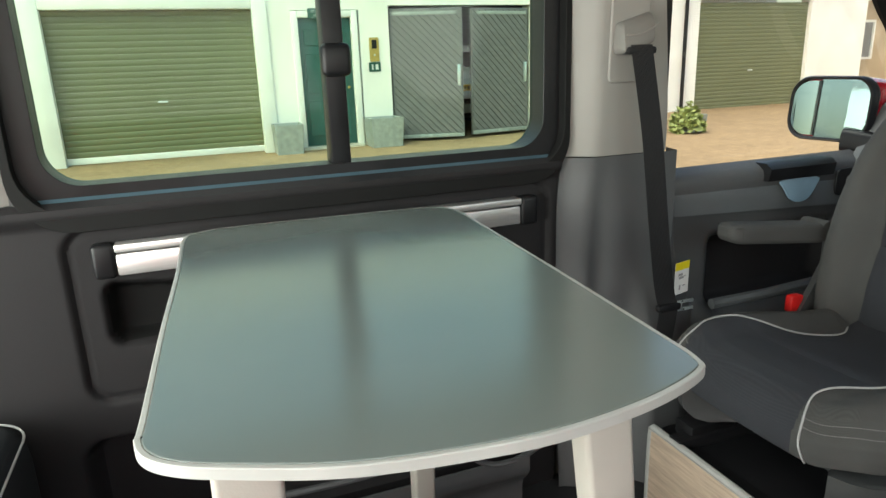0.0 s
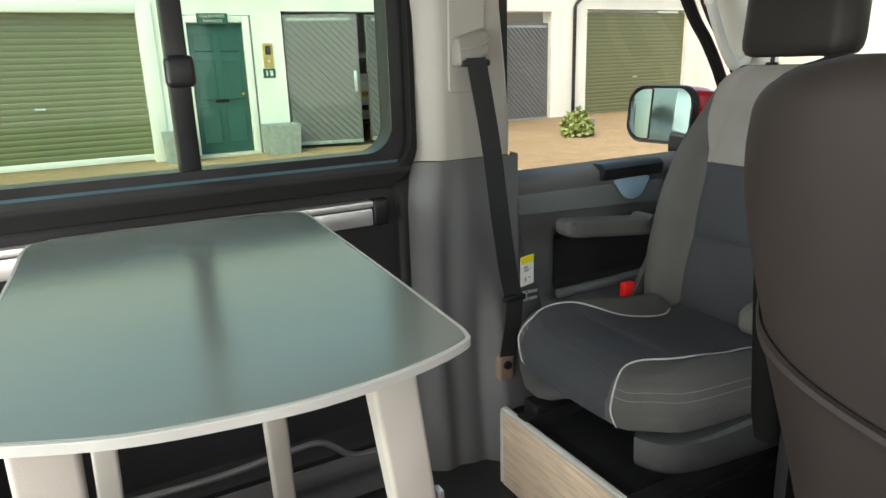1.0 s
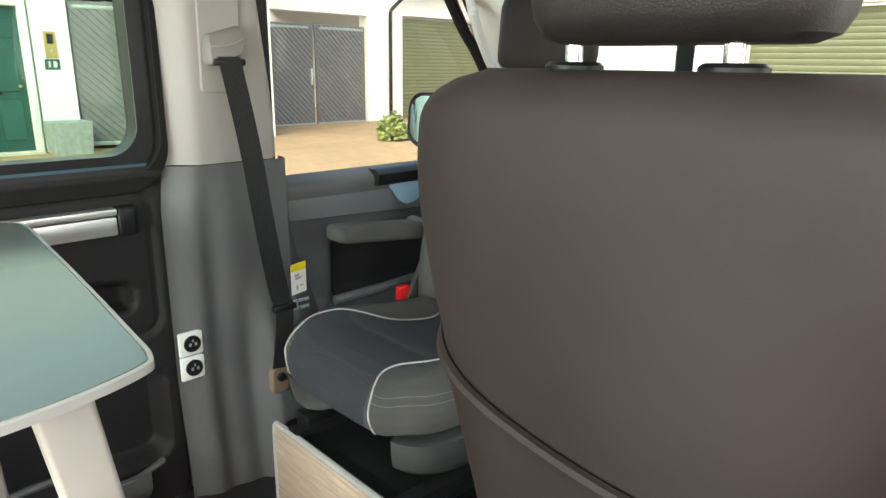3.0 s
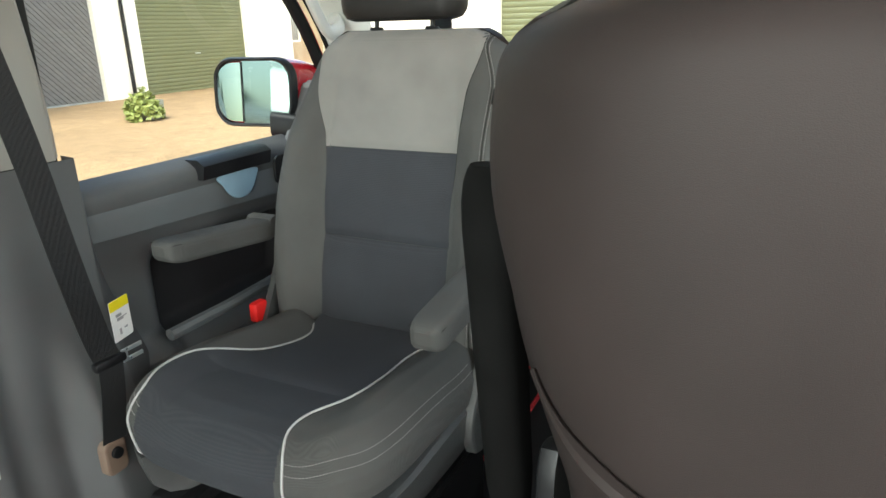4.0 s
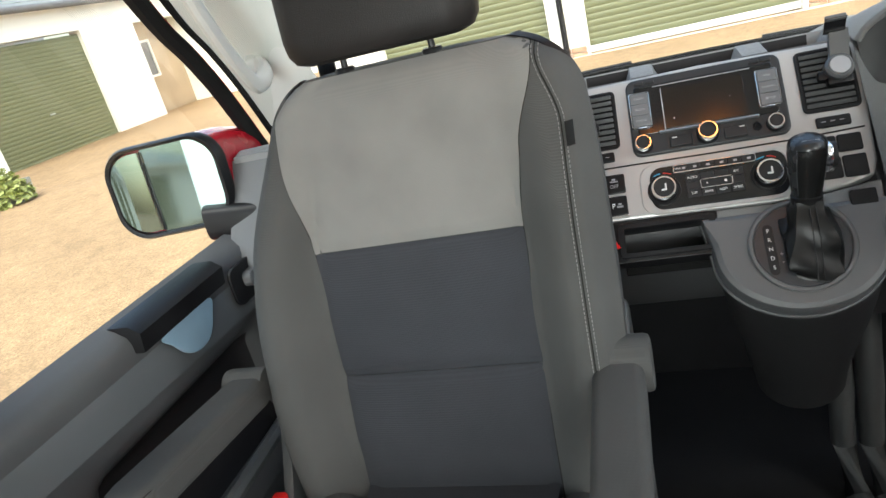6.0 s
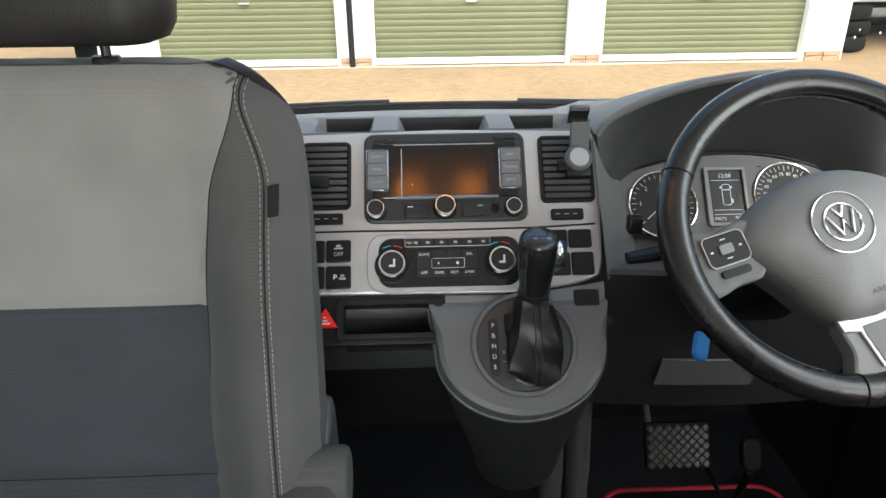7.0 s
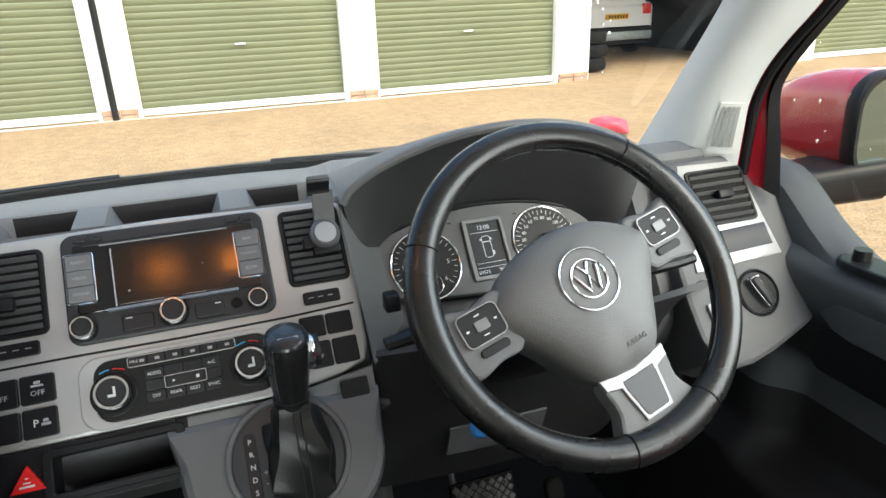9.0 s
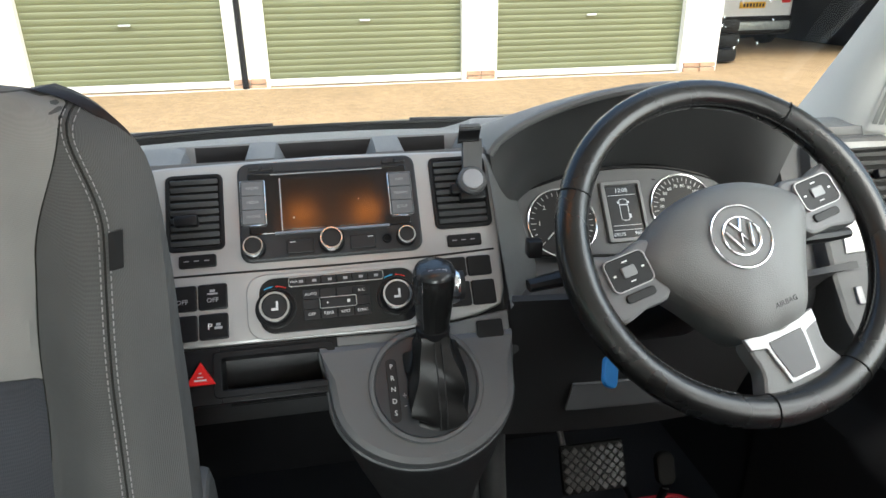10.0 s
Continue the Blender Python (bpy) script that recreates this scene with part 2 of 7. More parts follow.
# near-black stand-in for the lack of light inside the garages
M_INSHADE = material("interior shade colour", (0.02, 0.02, 0.022), 0.8, vary=0.2, scale=3)
M_PLATE = material("amber plate", (0.80, 0.42, 0.02), 0.5, vary=0.05, scale=10)
M_YELLOW = material("yellow print", (0.85, 0.72, 0.02), 0.5)
M_PAPER = material("white sticker", (0.75, 0.75, 0.74), 0.5, vary=0.05, scale=30)
M_BRASS = material("brass", (0.55, 0.40, 0.14), 0.35, 0.9, vary=0.15, scale=40)
M_SIGN = material("dark green sign", (0.012, 0.07, 0.05), 0.4)
M_STEEL = material("bright steel", (0.62, 0.68, 0.70), 0.3, 0.8, vary=0.06, scale=40)
M_WEB = weave("seat belt webbing", (0.016, 0.016, 0.017), 400, 0.4, 0.6, 0.2)
M_LED = emitting("lit display", (0.85, 0.9, 1.0), 0.28)
M_MARK = material("white marking", (0.62, 0.62, 0.62), 0.5)
M_GREYMARK = material("grey marking", (0.30, 0.30, 0.31), 0.5)
M_LCD = material("display glass", (0.035, 0.037, 0.042), 0.15, vary=0.05, scale=20)
M_SCREEN = material("screen glass", (0.009, 0.007, 0.006), 0.17, vary=0.05, scale=10)
M_MIRROR = material("mirror silver", (0.22, 0.29, 0.29), 0.02, 1.0, vary=0.0)
G_TINT = glass("green tinted glass", (0.70, 0.93, 0.76), 0.012)
G_CLEAR = glass("clear glass", (0.95, 0.97, 0.95))

# ---- shape helpers ----
def part(name, bm, mat, parent=None, label="", smooth=True):
    """Links a bmesh as one mesh object, under a thing or under a part."""
    bmesh.ops.recalc_face_normals(bm, faces=bm.faces[:])
    me = bpy.data.meshes.new(name)
    bm.to_mesh(me)
    bm.free()
    for mt in (mat if isinstance(mat, (list, tuple)) else (mat,)):
        me.materials.append(mt)
    if smooth:
        me.shade_smooth()
        me.set_sharp_from_angle(angle=radians(38))
        for p in me.polygons:
            if len(p.vertices) > 6:
                p.use_smooth = False
    ob = new(name, me)
    if parent:
        ob.parent = parent
    if label:
        ob["label"] = label
    return ob


def thing(name, label, category, m=None, group="", kind=""):
    e = new(name)
    e.empty_display_size = 0.05
    if m is not None:
        e.matrix_world = m
    return tagged(e, label, category, group, kind)


def box(x0, x1, y0, y1, z0, z1, bevel=0.0, seg=2, m=None, bm=None):
    own = bm is None
    b = bmesh.new()
    vs = [b.verts.new(p) for p in ((x0, y0, z0), (x1, y0, z0), (x1, y1, z0), (x0, y1, z0), (x0, y0, z1), (x1, y0, z1), (x1, y1, z1), (x0, y1, z1))]
    for f in ((0, 3, 2, 1), (4, 5, 6, 7), (0, 1, 5, 4), (1, 2, 6, 5), (2, 3, 7, 6), (3, 0, 4, 7)):
        b.faces.new([vs[i] for i in f])
    if bevel:
        bmesh.ops.bevel(b, geom=b.edges[:], offset=bevel, segments=seg, profile=0.5, affect="EDGES")
    if m is not None:
        b.transform(m)
    if own:
        return b
    me = bpy.data.meshes.new("tmp")
    b.to_mesh(me)
    b.free()
    bm.from_mesh(me)
    bpy.data.meshes.remove(me)
    return bm


def rr(w, h, r, n=5, cx=0.0, cy=0.0):
    """A rounded rectangle's outline."""
    r = min(r, w / 2 - 1e-4, h / 2 - 1e-4)
    out = []
    for sx, sy, a0 in ((1, 1, 0), (-1, 1, 90), (-1, -1, 180), (1, -1, 270)):
        for i in range(n + 1):
            a = radians(a0 + 90 * i / n)
            out.append((cx + sx * (w / 2 - r) + r * math.cos(a), cy + sy * (h / 2 - r) + r * math.sin(a)))
    return out


def ellipse(rx, ry, n=32, cx=0.0, cy=0.0):
    return [(cx + rx * math.cos(2 * math.pi * i / n), cy + ry * math.sin(2 * math.pi * i / n)) for i in range(n)]


def loft(rings, cap=(True, True), closed=True, m=None, bm=None):
    """A skin over rings of points with equal counts."""
    b = bm or bmesh.new()
    rows = [[b.verts.new(p) for p in ring] for ring in rings]
    k = len(rings[0])
    for a, c in zip(rows, rows[1:]):
        for i in range(k if closed else k - 1):
            j = (i + 1) % k
            b.faces.new((a[i], a[j], c[j], c[i]))
    if cap[0] and closed:
        b.faces.new(rows[0][::-1])
    if cap[1] and closed:
        b.faces.new(rows[-1])
    if m is not None:
        b.transform(m)
    return b


def inset(outline, d):
    """The outline moved inwards by d (towards its middle, by its own normals)."""
    n = len(outline)
    area = sum(outline[i][0] * outline[(i + 1) % n][1] - outline[(i + 1) % n][0] * outline[i][1] for i in range(n))
    sgn = 1 if area > 0 else -1
    out = []
    for i in range(n):
        (x0, y0), (x1, y1) = outline[i - 1], outline[(i + 1) % n]
        tx, ty = x1 - x0, y1 - y0
        q = math.hypot(tx, ty) or 1
        out.append((outline[i][0] - sgn * ty / q * d, outline[i][1] + sgn * tx / q * d))
    return out


def plate(outline, z0, z1, edge=0.002, m=None, bm=None):
    """A slab with an outline in xy, its upper edge rounded."""
    own = bm is None
    rings = [[(x, y, z0) for x, y in outline], [(x, y, z1 - edge) for x, y in outline]]
    if edge:
        rings += [[(x, y, z1 - edge * 0.3) for x, y in inset(outline, edge * 0.3)], [(x, y, z1) for x, y in inset(outline, edge)]]
    b = loft(rings)
    if m is not None:
        b.transform(m)
    if own:
        return b
    me = bpy.data.meshes.new("tmp")
    b.to_mesh(me)
    b.free()
    bm.from_mesh(me)
    bpy.data.meshes.remove(me)
    return bm


def ring_plate(outer, inner, z0, z1, m=None):
    """A flat frame between two outlines of equal counts."""
    b = bmesh.new()
    rings = [[(x, y, z) for x, y in o] for o, z in ((outer, z0), (outer, z1 - 0.001), (inset(outer, 0.001), z1), (inset(inner, -0.001), z1), (inner, z1 - 0.001), (inner, z0))]
    rows = [[b.verts.new(p) for p in r] for r in rings]
    k = len(outer)
    for a, c in zip(rows, rows[1:] + rows[:1]):
        for i in range(k):
            j = (i + 1) % k
            b.faces.new((a[i], a[j], c[j], c[i]))
    if m is not None:
        b.transform(m)
    return b


def tube(pts, r, n=8, closed=False, bm=None, flat=None):
    """A round or flattened cord along points."""
    b = bm or bmesh.new()
    pts = [Vector(p) for p in pts]
    k = len(pts)
    rows = []
    up = Vector((0.13, 0.21, 0.97))
    for i, p in enumerate(pts):
        if closed:
            d = pts[(i + 1) % k] - pts[i - 1]
        else:
            d = pts[min(i + 1, k - 1)] - pts[max(i - 1, 0)]
        d.normalize()
        s = d.cross(up)
        s.normalize()
        u = s.cross(d)
        rad = r[i] if isinstance(r, (list, tuple)) else r
        rows.append([b.verts.new(p + s * math.cos(2 * math.pi * j / n) * rad + u * math.sin(2 * math.pi * j / n) * rad * (flat or 1)) for j in range(n)])
    for i in range(k if closed else k - 1):
        a, c = rows[i], rows[(i + 1) % k]
        for j in range(n):
            b.faces.new((a[j], a[(j + 1) % n], c[(j + 1) % n], c[j]))
    if not closed:
        b.faces.new(rows[0][::-1])
        b.faces.new(rows[-1])
    return b


def sheet(f, us, vs, thick=0.0):
    """A grid over f(u, v); with thick, a closed slab along its normals."""
    b = bmesh.new()
    rows = [[b.verts.new(f(u, v)) for v in vs] for u in us]
    for a, c in zip(rows, rows[1:]):
        for i in range(len(vs) - 1):
            b.faces.new((a[i], a[i + 1], c[i + 1], c[i]))
    if thick:
        b.normal_update()
        bmesh.ops.solidify(b, geom=b.faces[:], thickness=thick)
    return b


def smooth_line(pts, n=8, closed=False):
    """A Catmull-Rom line through points."""
    pts = [Vector(p) for p in pts]
    k, out = len(pts), []
    for i in range(k if closed else k - 1):
        if closed:
            p0, p1, p2, p3 = pts[i - 1], pts[i], pts[(i + 1) % k], pts[(i + 2) % k]
        else:
            p0, p1, p2, p3 = pts[max(i - 1, 0)], pts[i], pts[i + 1], pts[min(i + 2, k - 1)]
        for j in range(n):
            t = j / n
            out.append(0.5 * (2 * p1 + (p2 - p0) * t + (2 * p0 - 5 * p1 + 4 * p2 - p3) * t * t + (3 * p1 - p0 - 3 * p2 + p3) * t ** 3))
    if not closed:
        out.append(pts[-1])
    return out


def lin(a, b, n):
    return [a + (b - a) * i / (n - 1) for i in range(n)]


def ease(x, a, b):
    t = min(max((x - a) / (b - a), 0), 1)
    return t * t * (3 - 2 * t)


def writing(name, body, size, m, mat, parent, depth=0.0004, align="CENTER"):
    """Raised letters in the built-in font, turned into a mesh."""
    c = bpy.data.curves.new(name, "FONT")
    c.body, c.size, c.extrude, c.align_x, c.align_y, c.resolution_u = body, size, depth, align, "CENTER", 2
    ob = bpy.data.objects.new(name, c)
    scene.collection.objects.link(ob)
    bpy.context.view_layer.update()
    me = bpy.data.meshes.new_from_object(ob.evaluated_get(bpy.context.evaluated_depsgraph_get()))
    bpy.data.objects.remove(ob)
    me.transform(m)
    me.materials.clear()
    me.materials.append(mat)
    o = new(name, me)
    o.parent = parent
    return o


def bars(name, rects, m, mat, parent, depth=0.0006):
    b = bmesh.new()
    for x0, x1, y0, y1 in rects:
        box(x0, x1, y0, y1, 0, depth, bm=b)
    b.transform(m)
    return part(name, b, mat, parent, smooth=False)


FLOOR, GROUND = -0.06, -0.25

# ---- yard ----
def ground_height(x, y):
    d = math.hypot(max(abs(x - 0.0) - 2.2, 0), max(abs(y) - 1.0, 0))
    return -0.52 + 0.27 * ease(d, 0.6, 5.5)


def ground_point(u, v):
    x, y = (math.copysign(abs(a) ** 2.2 * 400, a) for a in (u, v))
    far = 0.0 if max(abs(x), abs(y)) > 30 else 1.0
    return (x, y, ground_height(x, y) + far * 0.012 * noise.noise((x * 0.7, y * 0.7, 0)))


tagged(part("ground", sheet(ground_point, lin(-1, 1, 131), lin(-1, 1, 131)), M_GRAVEL), "buff bound-gravel yard, dry, with faint darker patches", "ground", kind="structure")


def roller_door(m, w, h, label, group):
    """A roller shutter in the xz plane, its sill at the origin."""
    e = thing("roller_door", label, "garage door", m, group)
    pitch, n = 0.082, int(h / 0.082)
    prof = [(0.0, 0.0), (-0.004, 0.008), (-0.007, 0.028), (-0.007, 0.056), (-0.004, 0.071), (0.002, 0.077), (0.0, 0.082)]
    b = loft([[(x, y, z) for y, z in prof] for x in (-w / 2, w / 2)], closed=False)
    first = part("slat", b, M_OLIVE, e)
    first.location = (0, 0, 0.09)
    for i in range(1, n - 1):
        o = new("slat", first.data)
        o.parent, o.location = e, (0, 0, 0.09 + i * pitch)
    part("bottom_bar", box(-w / 2, w / 2, -0.03, 0.02, 0, 0.085, 0.006), M_FRAME, e, "pale bottom bar")
    part("lock_handle", box(-0.07, 0.07, -0.045, -0.012, h * 0.38, h * 0.38 + 0.025, 0.008), M_STEEL, e, "small bright handle")
    return e


def wall_boxes(name, boxes, mat, label):
    b = bmesh.new()
    for v in boxes:
        box(*v, bm=b)
    return tagged(part(name, b, mat, smooth=False), label, "wall", kind="structure")


# the near terrace beside the van: garage, green door, grey gates
YA = 10.0
TOP = 4.2
wall_boxes("wall_terrace", [(-28.0, -5.0, YA, YA + 0.3, -0.6, 2.1), (-5.0, -2.55, YA, YA + 0.3, -0.6, TOP), (-2.55, 0.62, YA, YA + 0.3, 1.95, TOP), (0.62, 0.96, YA, YA + 0.3, -0.6, TOP), (0.96, 1.99, YA, YA + 0.3, 1.80, TOP),
           (1.99, 2.46, YA, YA + 0.3, -0.6, TOP), (2.46, 4.95, YA, YA + 0.3, 1.86, TOP), (4.95, 5.6, YA, YA + 0.3, -0.6, TOP), (5.3, 5.6, YA + 0.3, 11.6, -0.6, TOP),
           (-5.0, 5.6, YA + 5.0, YA + 5.3, -0.6, TOP), (-5.0, -4.7, YA + 0.3, YA + 5.0, -0.6, TOP), (2.1, 2.3, YA + 0.3, YA + 5.0, -0.6, TOP)], M_WHITE, "white-painted rendered wall of a garage terrace")
gf = bmesh.new()
box(-2.55, -2.29, YA - 0.03, YA + 0.2, GROUND - 0.1, 1.95, 0.01, bm=gf)
box(0.41, 0.62, YA - 0.03, YA + 0.2, GROUND - 0.1, 1.95, 0.01, bm=gf)
box(-2.29, 0.41, YA - 0.028, YA + 0.2, 1.82, 1.95, 0.01, bm=gf)
tagged(part("garage_frame", gf, M_FRAME), "white timber frame round a garage opening", "door frame", kind="structure")
roller_door(pose(-0.94, YA + 0.12, GROUND + 0.02), 2.7, 2.09, "olive green steel roller shutter, closed, in a white frame", "garage doors")


def slab_panel_door():
    e = thing("front_door", "dark green six-panel front door, closed, in a white frame", "door", pose(1.46, YA + 0.08, GROUND + 0.04))
    part("leaf", box(-0.4, 0.4, -0.02, 0.03, 0, 1.90, 0.004), M_GREEN, e)
    for x in (-0.19, 0.19):
        for z0, z1 in ((0.15, 0.68), (0.80, 1.38), (1.50, 1.74)):
            part("panel", plate(rr(0.27, z1 - z0, 0.012), 0, 0.016, 0.008, pose(x, -0.02, (z0 + z1) / 2, 90)), M_GREEN, e)
    part("letter_plate", plate(rr(0.2, 0.05, 0.01), 0, 0.012, 0.003, pose(0.0, -0.02, 0.78, 90)), M_BLACK, e)
    part("door_knob", box(0.3, 0.34, -0.07, -0.02, 0.85, 0.89, 0.012), M_BRASS, e, "small brass knob")
    fb = bmesh.new()
    box(-0.50, -0.402, -0.1, 0.1, -0.02, 2.0, 0.008, bm=fb)
    box(0.402, 0.50, -0.1, 0.1, -0.02, 2.0, 0.008, bm=fb)
    box(-0.402, 0.402, -0.098, 0.1, 1.905, 2.0, 0.008, bm=fb)
    part("door_frame", fb, M_FRAME, e, "white timber frame")
    part("threshold", box(-0.48, 0.48, -0.2, 0.1, -0.1, -0.005, 0.01), M_STONE, e, "worn stone step")
    s = thing("door_sign", "small dark green sign with white lettering over the door", "sign", pose(1.43, YA - 0.03, 1.745, 90))
    part("board", plate(rr(0.44, 0.15, 0.01), 0, 0.015, 0.003), M_SIGN, s)
    writing("lettering", "COURTYARD", 0.058, pose(0, 0.033, 0.0155), M_MARK, s)
    writing("lettering", "MANAGER", 0.058, pose(0, -0.033, 0.0155), M_MARK, s)


slab_panel_door()
q = thing("number_sign", "small dark green number plate with two pale bars", "sign", pose(2.2, YA - 0.001, 0.95, 90))
part("board", plate(rr(0.19, 0.14, 0.008), 0, 0.012, 0.003), M_SIGN, q)
bars("pale_bars", [(-0.05, -0.025, -0.04, 0.04), (0.01, 0.055, -0.04, 0.04)], pose(0, 0, 0.0122), M_MARK, q)
q = thing("entry_panel", "narrow brass entry panel with a dark window on a white wall", "door bell", pose(2.205, YA - 0.001, 1.21, 90))
part("back_plate", plate(rr(0.15, 0.36, 0.01), 0, 0.02, 0.004), M_BRASS, q)
part("window", plate(rr(0.08, 0.13, 0.006), 0.018, 0.024, 0.002, pose(0, 0.08, 0)), M_BLACK, q)
part("button", plate(ellipse(0.015, 0.015, 12), 0.018, 0.028, 0.003, pose(0, -0.08, 0)), M_STEEL, q)


def gate_leaf(m, w, h, flip, label, handle=True):
    """A timber gate leaf with diagonal boards, hinged at the origin, along +x."""
    e = thing("gate", label, "gate", m, "yard gates")
    b = bmesh.new()
    box(0.0, w, 0.0, 0.05, 0.05, h, 0.006, bm=b)
    part("leaf_frame", b, M_GREY, e)
    step = 0.115
    k = int((w + h) / step) + 2
    for i in range(k):
        c = i * step
        pts = []
        for s0 in (c, c + step - 0.012):
            x0, z0 = (s0, 0.12) if s0 < w - 0.02 else (w - 0.02, 0.12 + s0 - w + 0.02)
            x1, z1 = (s0 - (h - 0.14), h - 0.02) if s0 - (h - 0.14) > 0.02 else (0.02, 0.12 + s0 - 0.02)
            pts.append(((x0, z0), (x1, z1)))
        if pts[0][0][1] > h - 0.03 or pts[1][1][1] < 0.13 or pts[1][0][1] > h - 0.02 or pts[0][1][1] < 0.12:
            continue
        quad = [pts[0][0], pts[1][0], pts[1][1], pts[0][1]]
        if flip:
            quad = [(w - x, z) for x, z in quad]
        b = loft([[(x, -0.001, z) for x, z in quad], [(x, -0.016, z) for x, z in inset(quad, 0.004)]])
        part("board", b, M_GREY, e, smooth=False)
    part("bottom_rail", box(0.01, w - 0.01, -0.022, 0.0, 0.05, 0.11, 0.004), M_ZINC, e, "pale bottom strip")
    part("top_rail", box(0.05, w - 0.1, -0.024, 0.0, h - 0.1, h - 0.05, 0.004), M_ZINC, e, "pale hinge strap")
    if handle:
        part("pull_handle", box(w - 0.1 if not flip else 0.05, w - 0.05 if not flip else 0.1, -0.05, -0.01, h * 0.42, h * 0.58, 0.012), M_STEEL, e, "bright pull handle")
    return e


gate_leaf(pose(2.49, YA + 0.05, GROUND, 0, 0, -14), 1.15, 2.06, False, "grey painted diagonal-boarded gate leaf, standing open")
gate_leaf(pose(4.92, YA + 0.05, GROUND, 0, 0, 188) @ Matrix.Diagonal((1, -1, 1, 1)), 1.13, 2.06, True, "grey painted diagonal-boarded gate leaf, ajar")


def planter(m, sx, sy, h, label, leaves, mat, rng):
    e = thing("planter", label, "planter", m)
    part("box", loft([[(x, y, 0) for x, y in rr(sx * 0.9, sy * 0.9, 0.01)], [(x, y, h) for x, y in rr(sx, sy, 0.01)], [(x, y, h) for x, y in rr(sx * 0.9, sy * 0.9, 0.01)], [(x, y, h - 0.05) for x, y in rr(sx * 0.88, sy * 0.88, 0.01)]]), mat, e)
    if leaves:
        b = bmesh.new()
        for i in range(leaves):
            a, r = rng.uniform(0, 6.28), rng.random() ** 0.5
            cx, cy = r * sx * 0.95 * math.cos(a) - sx * 0.60, r * sy * 1.0 * math.sin(a) - sy * 0.2
            cz = (h - 0.12) * (1 - 0.9 * r ** 3) + rng.random() ** 1.3 * 0.30 * (1.15 - r * 0.6) + 0.1 * noise.noise((cx * 5, cy * 5, 1))
            mm = pose(cx, cy, cz, rng.uniform(-70, 70), rng.uniform(-70, 70), rng.uniform(0, 360))
            s = rng.uniform(0.03, 0.07)
            vs = [b.verts.new(mm @ Vector(p)) for p in ((0, -s, 0), (s * 0.45, 0, s * 0.12), (0, s, 0), (-s * 0.45, 0, s * 0.12))]
            b.faces.new(vs)
        tagged(part("plant", b, M_LEAF, e, "loose light green foliage"), "loose light green foliage", kind="stuff")
    return e


rng = random.Random(5)
planter(pose(2.22, YA - 0.27, GROUND - 0.02), 0.52, 0.45, 0.46, "square zinc planter, empty, against a white wall", 0, M_ZINC, rng)
planter(pose(0.73, YA - 0.25, GROUND - 0.02), 0.42, 0.40, 0.45, "square lattice zinc planter, empty, against a white wall", 0, M_ZINC, rng)

rl = tagged(new("roof_lower_terrace"), "grey slate roof of the lower garages behind the van", "roof", kind="structure")
part("deck", sheet(lambda x, t: (x, YA - 0.25 + 3.0 * t, 2.1 + 1.0 * t), (-28.0, -5.0), (0, 1), 0.06), M_SLATE, rl, smooth=False)
part("fascia_board", box(-28.0, -5.0, YA - 0.29, YA - 0.255, 1.98, 2.12), M_FRAME, rl, smooth=False)
for x in (-9.0, -13.0, -17.0, -21.0):
    roller_door(pose(x, YA - 0.02, GROUND + 0.01), 2.6, 2.0, "olive green steel roller shutter, closed, behind the van", "garage doors")

def far_tree(m, h, label, seed):
    """A tree far behind: tapered trunk, limbs and a crown of loose clumps."""
    rg = random.Random(seed)
    e = thing("tree", label, "tree", m, "trees behind the garages")
    b = tube([(0, 0, 0), (0.05, 0, h * 0.3), (0, 0.05, h * 0.75)], [0.22, 0.17, 0.06], 8)
    for k in range(6):
        a, z = k * 1.05, h * (0.32 + 0.06 * k)
        tube([(0, 0, z), (math.cos(a) * h * 0.16, math.sin(a) * h * 0.16, z + h * 0.14), (math.cos(a) * h * 0.26, math.sin(a) * h * 0.26, z + h * 0.2)], [0.09, 0.06, 0.03], 6, bm=b)
    part("trunk", b, M_BARK, e)
    b = bmesh.new()
    for i in range(1500):
        a, r, t = rg.uniform(0, 6.28), rg.random() ** 0.5, rg.random()
        w = h * 0.36 * math.sin(math.pi * min(0.12 + 0.85 * t, 1)) ** 0.7 * (0.8 + 0.35 * noise.noise((math.cos(a) * 2, math.sin(a) * 2, t * 4 + seed)))
        c = Vector((math.cos(a) * r * w, math.sin(a) * r * w, h * (0.34 + 0.68 * t)))
        mm = Matrix.Translation(c) @ pose(0, 0, 0, rg.uniform(0, 360), rg.uniform(0, 360), rg.uniform(0, 360))
        q = rg.uniform(0.12, 0.26)
        b.faces.new([b.verts.new(mm @ Vector(p)) for p in ((-q, 0, 0), (0, -q * 0.6, 0.04), (q, 0, 0), (0, q * 0.6, 0.04))])
    tagged(part("crown", b, M_FARLEAF, e, "dark green summer crown"), "dark green summer crown", kind="stuff")


for i, x in enumerate((-33.0, -28.5, -25.0, -20.5, -17.0, -12.5, -9.0)):
    far_tree(pose(x, YA + 7.0 + 1.4 * (i % 2), GROUND - 0.1), 5.0 + 0.9 * (i * 7 % 3), "dark green broad-leaved tree behind the slate roofs", 20 + i)

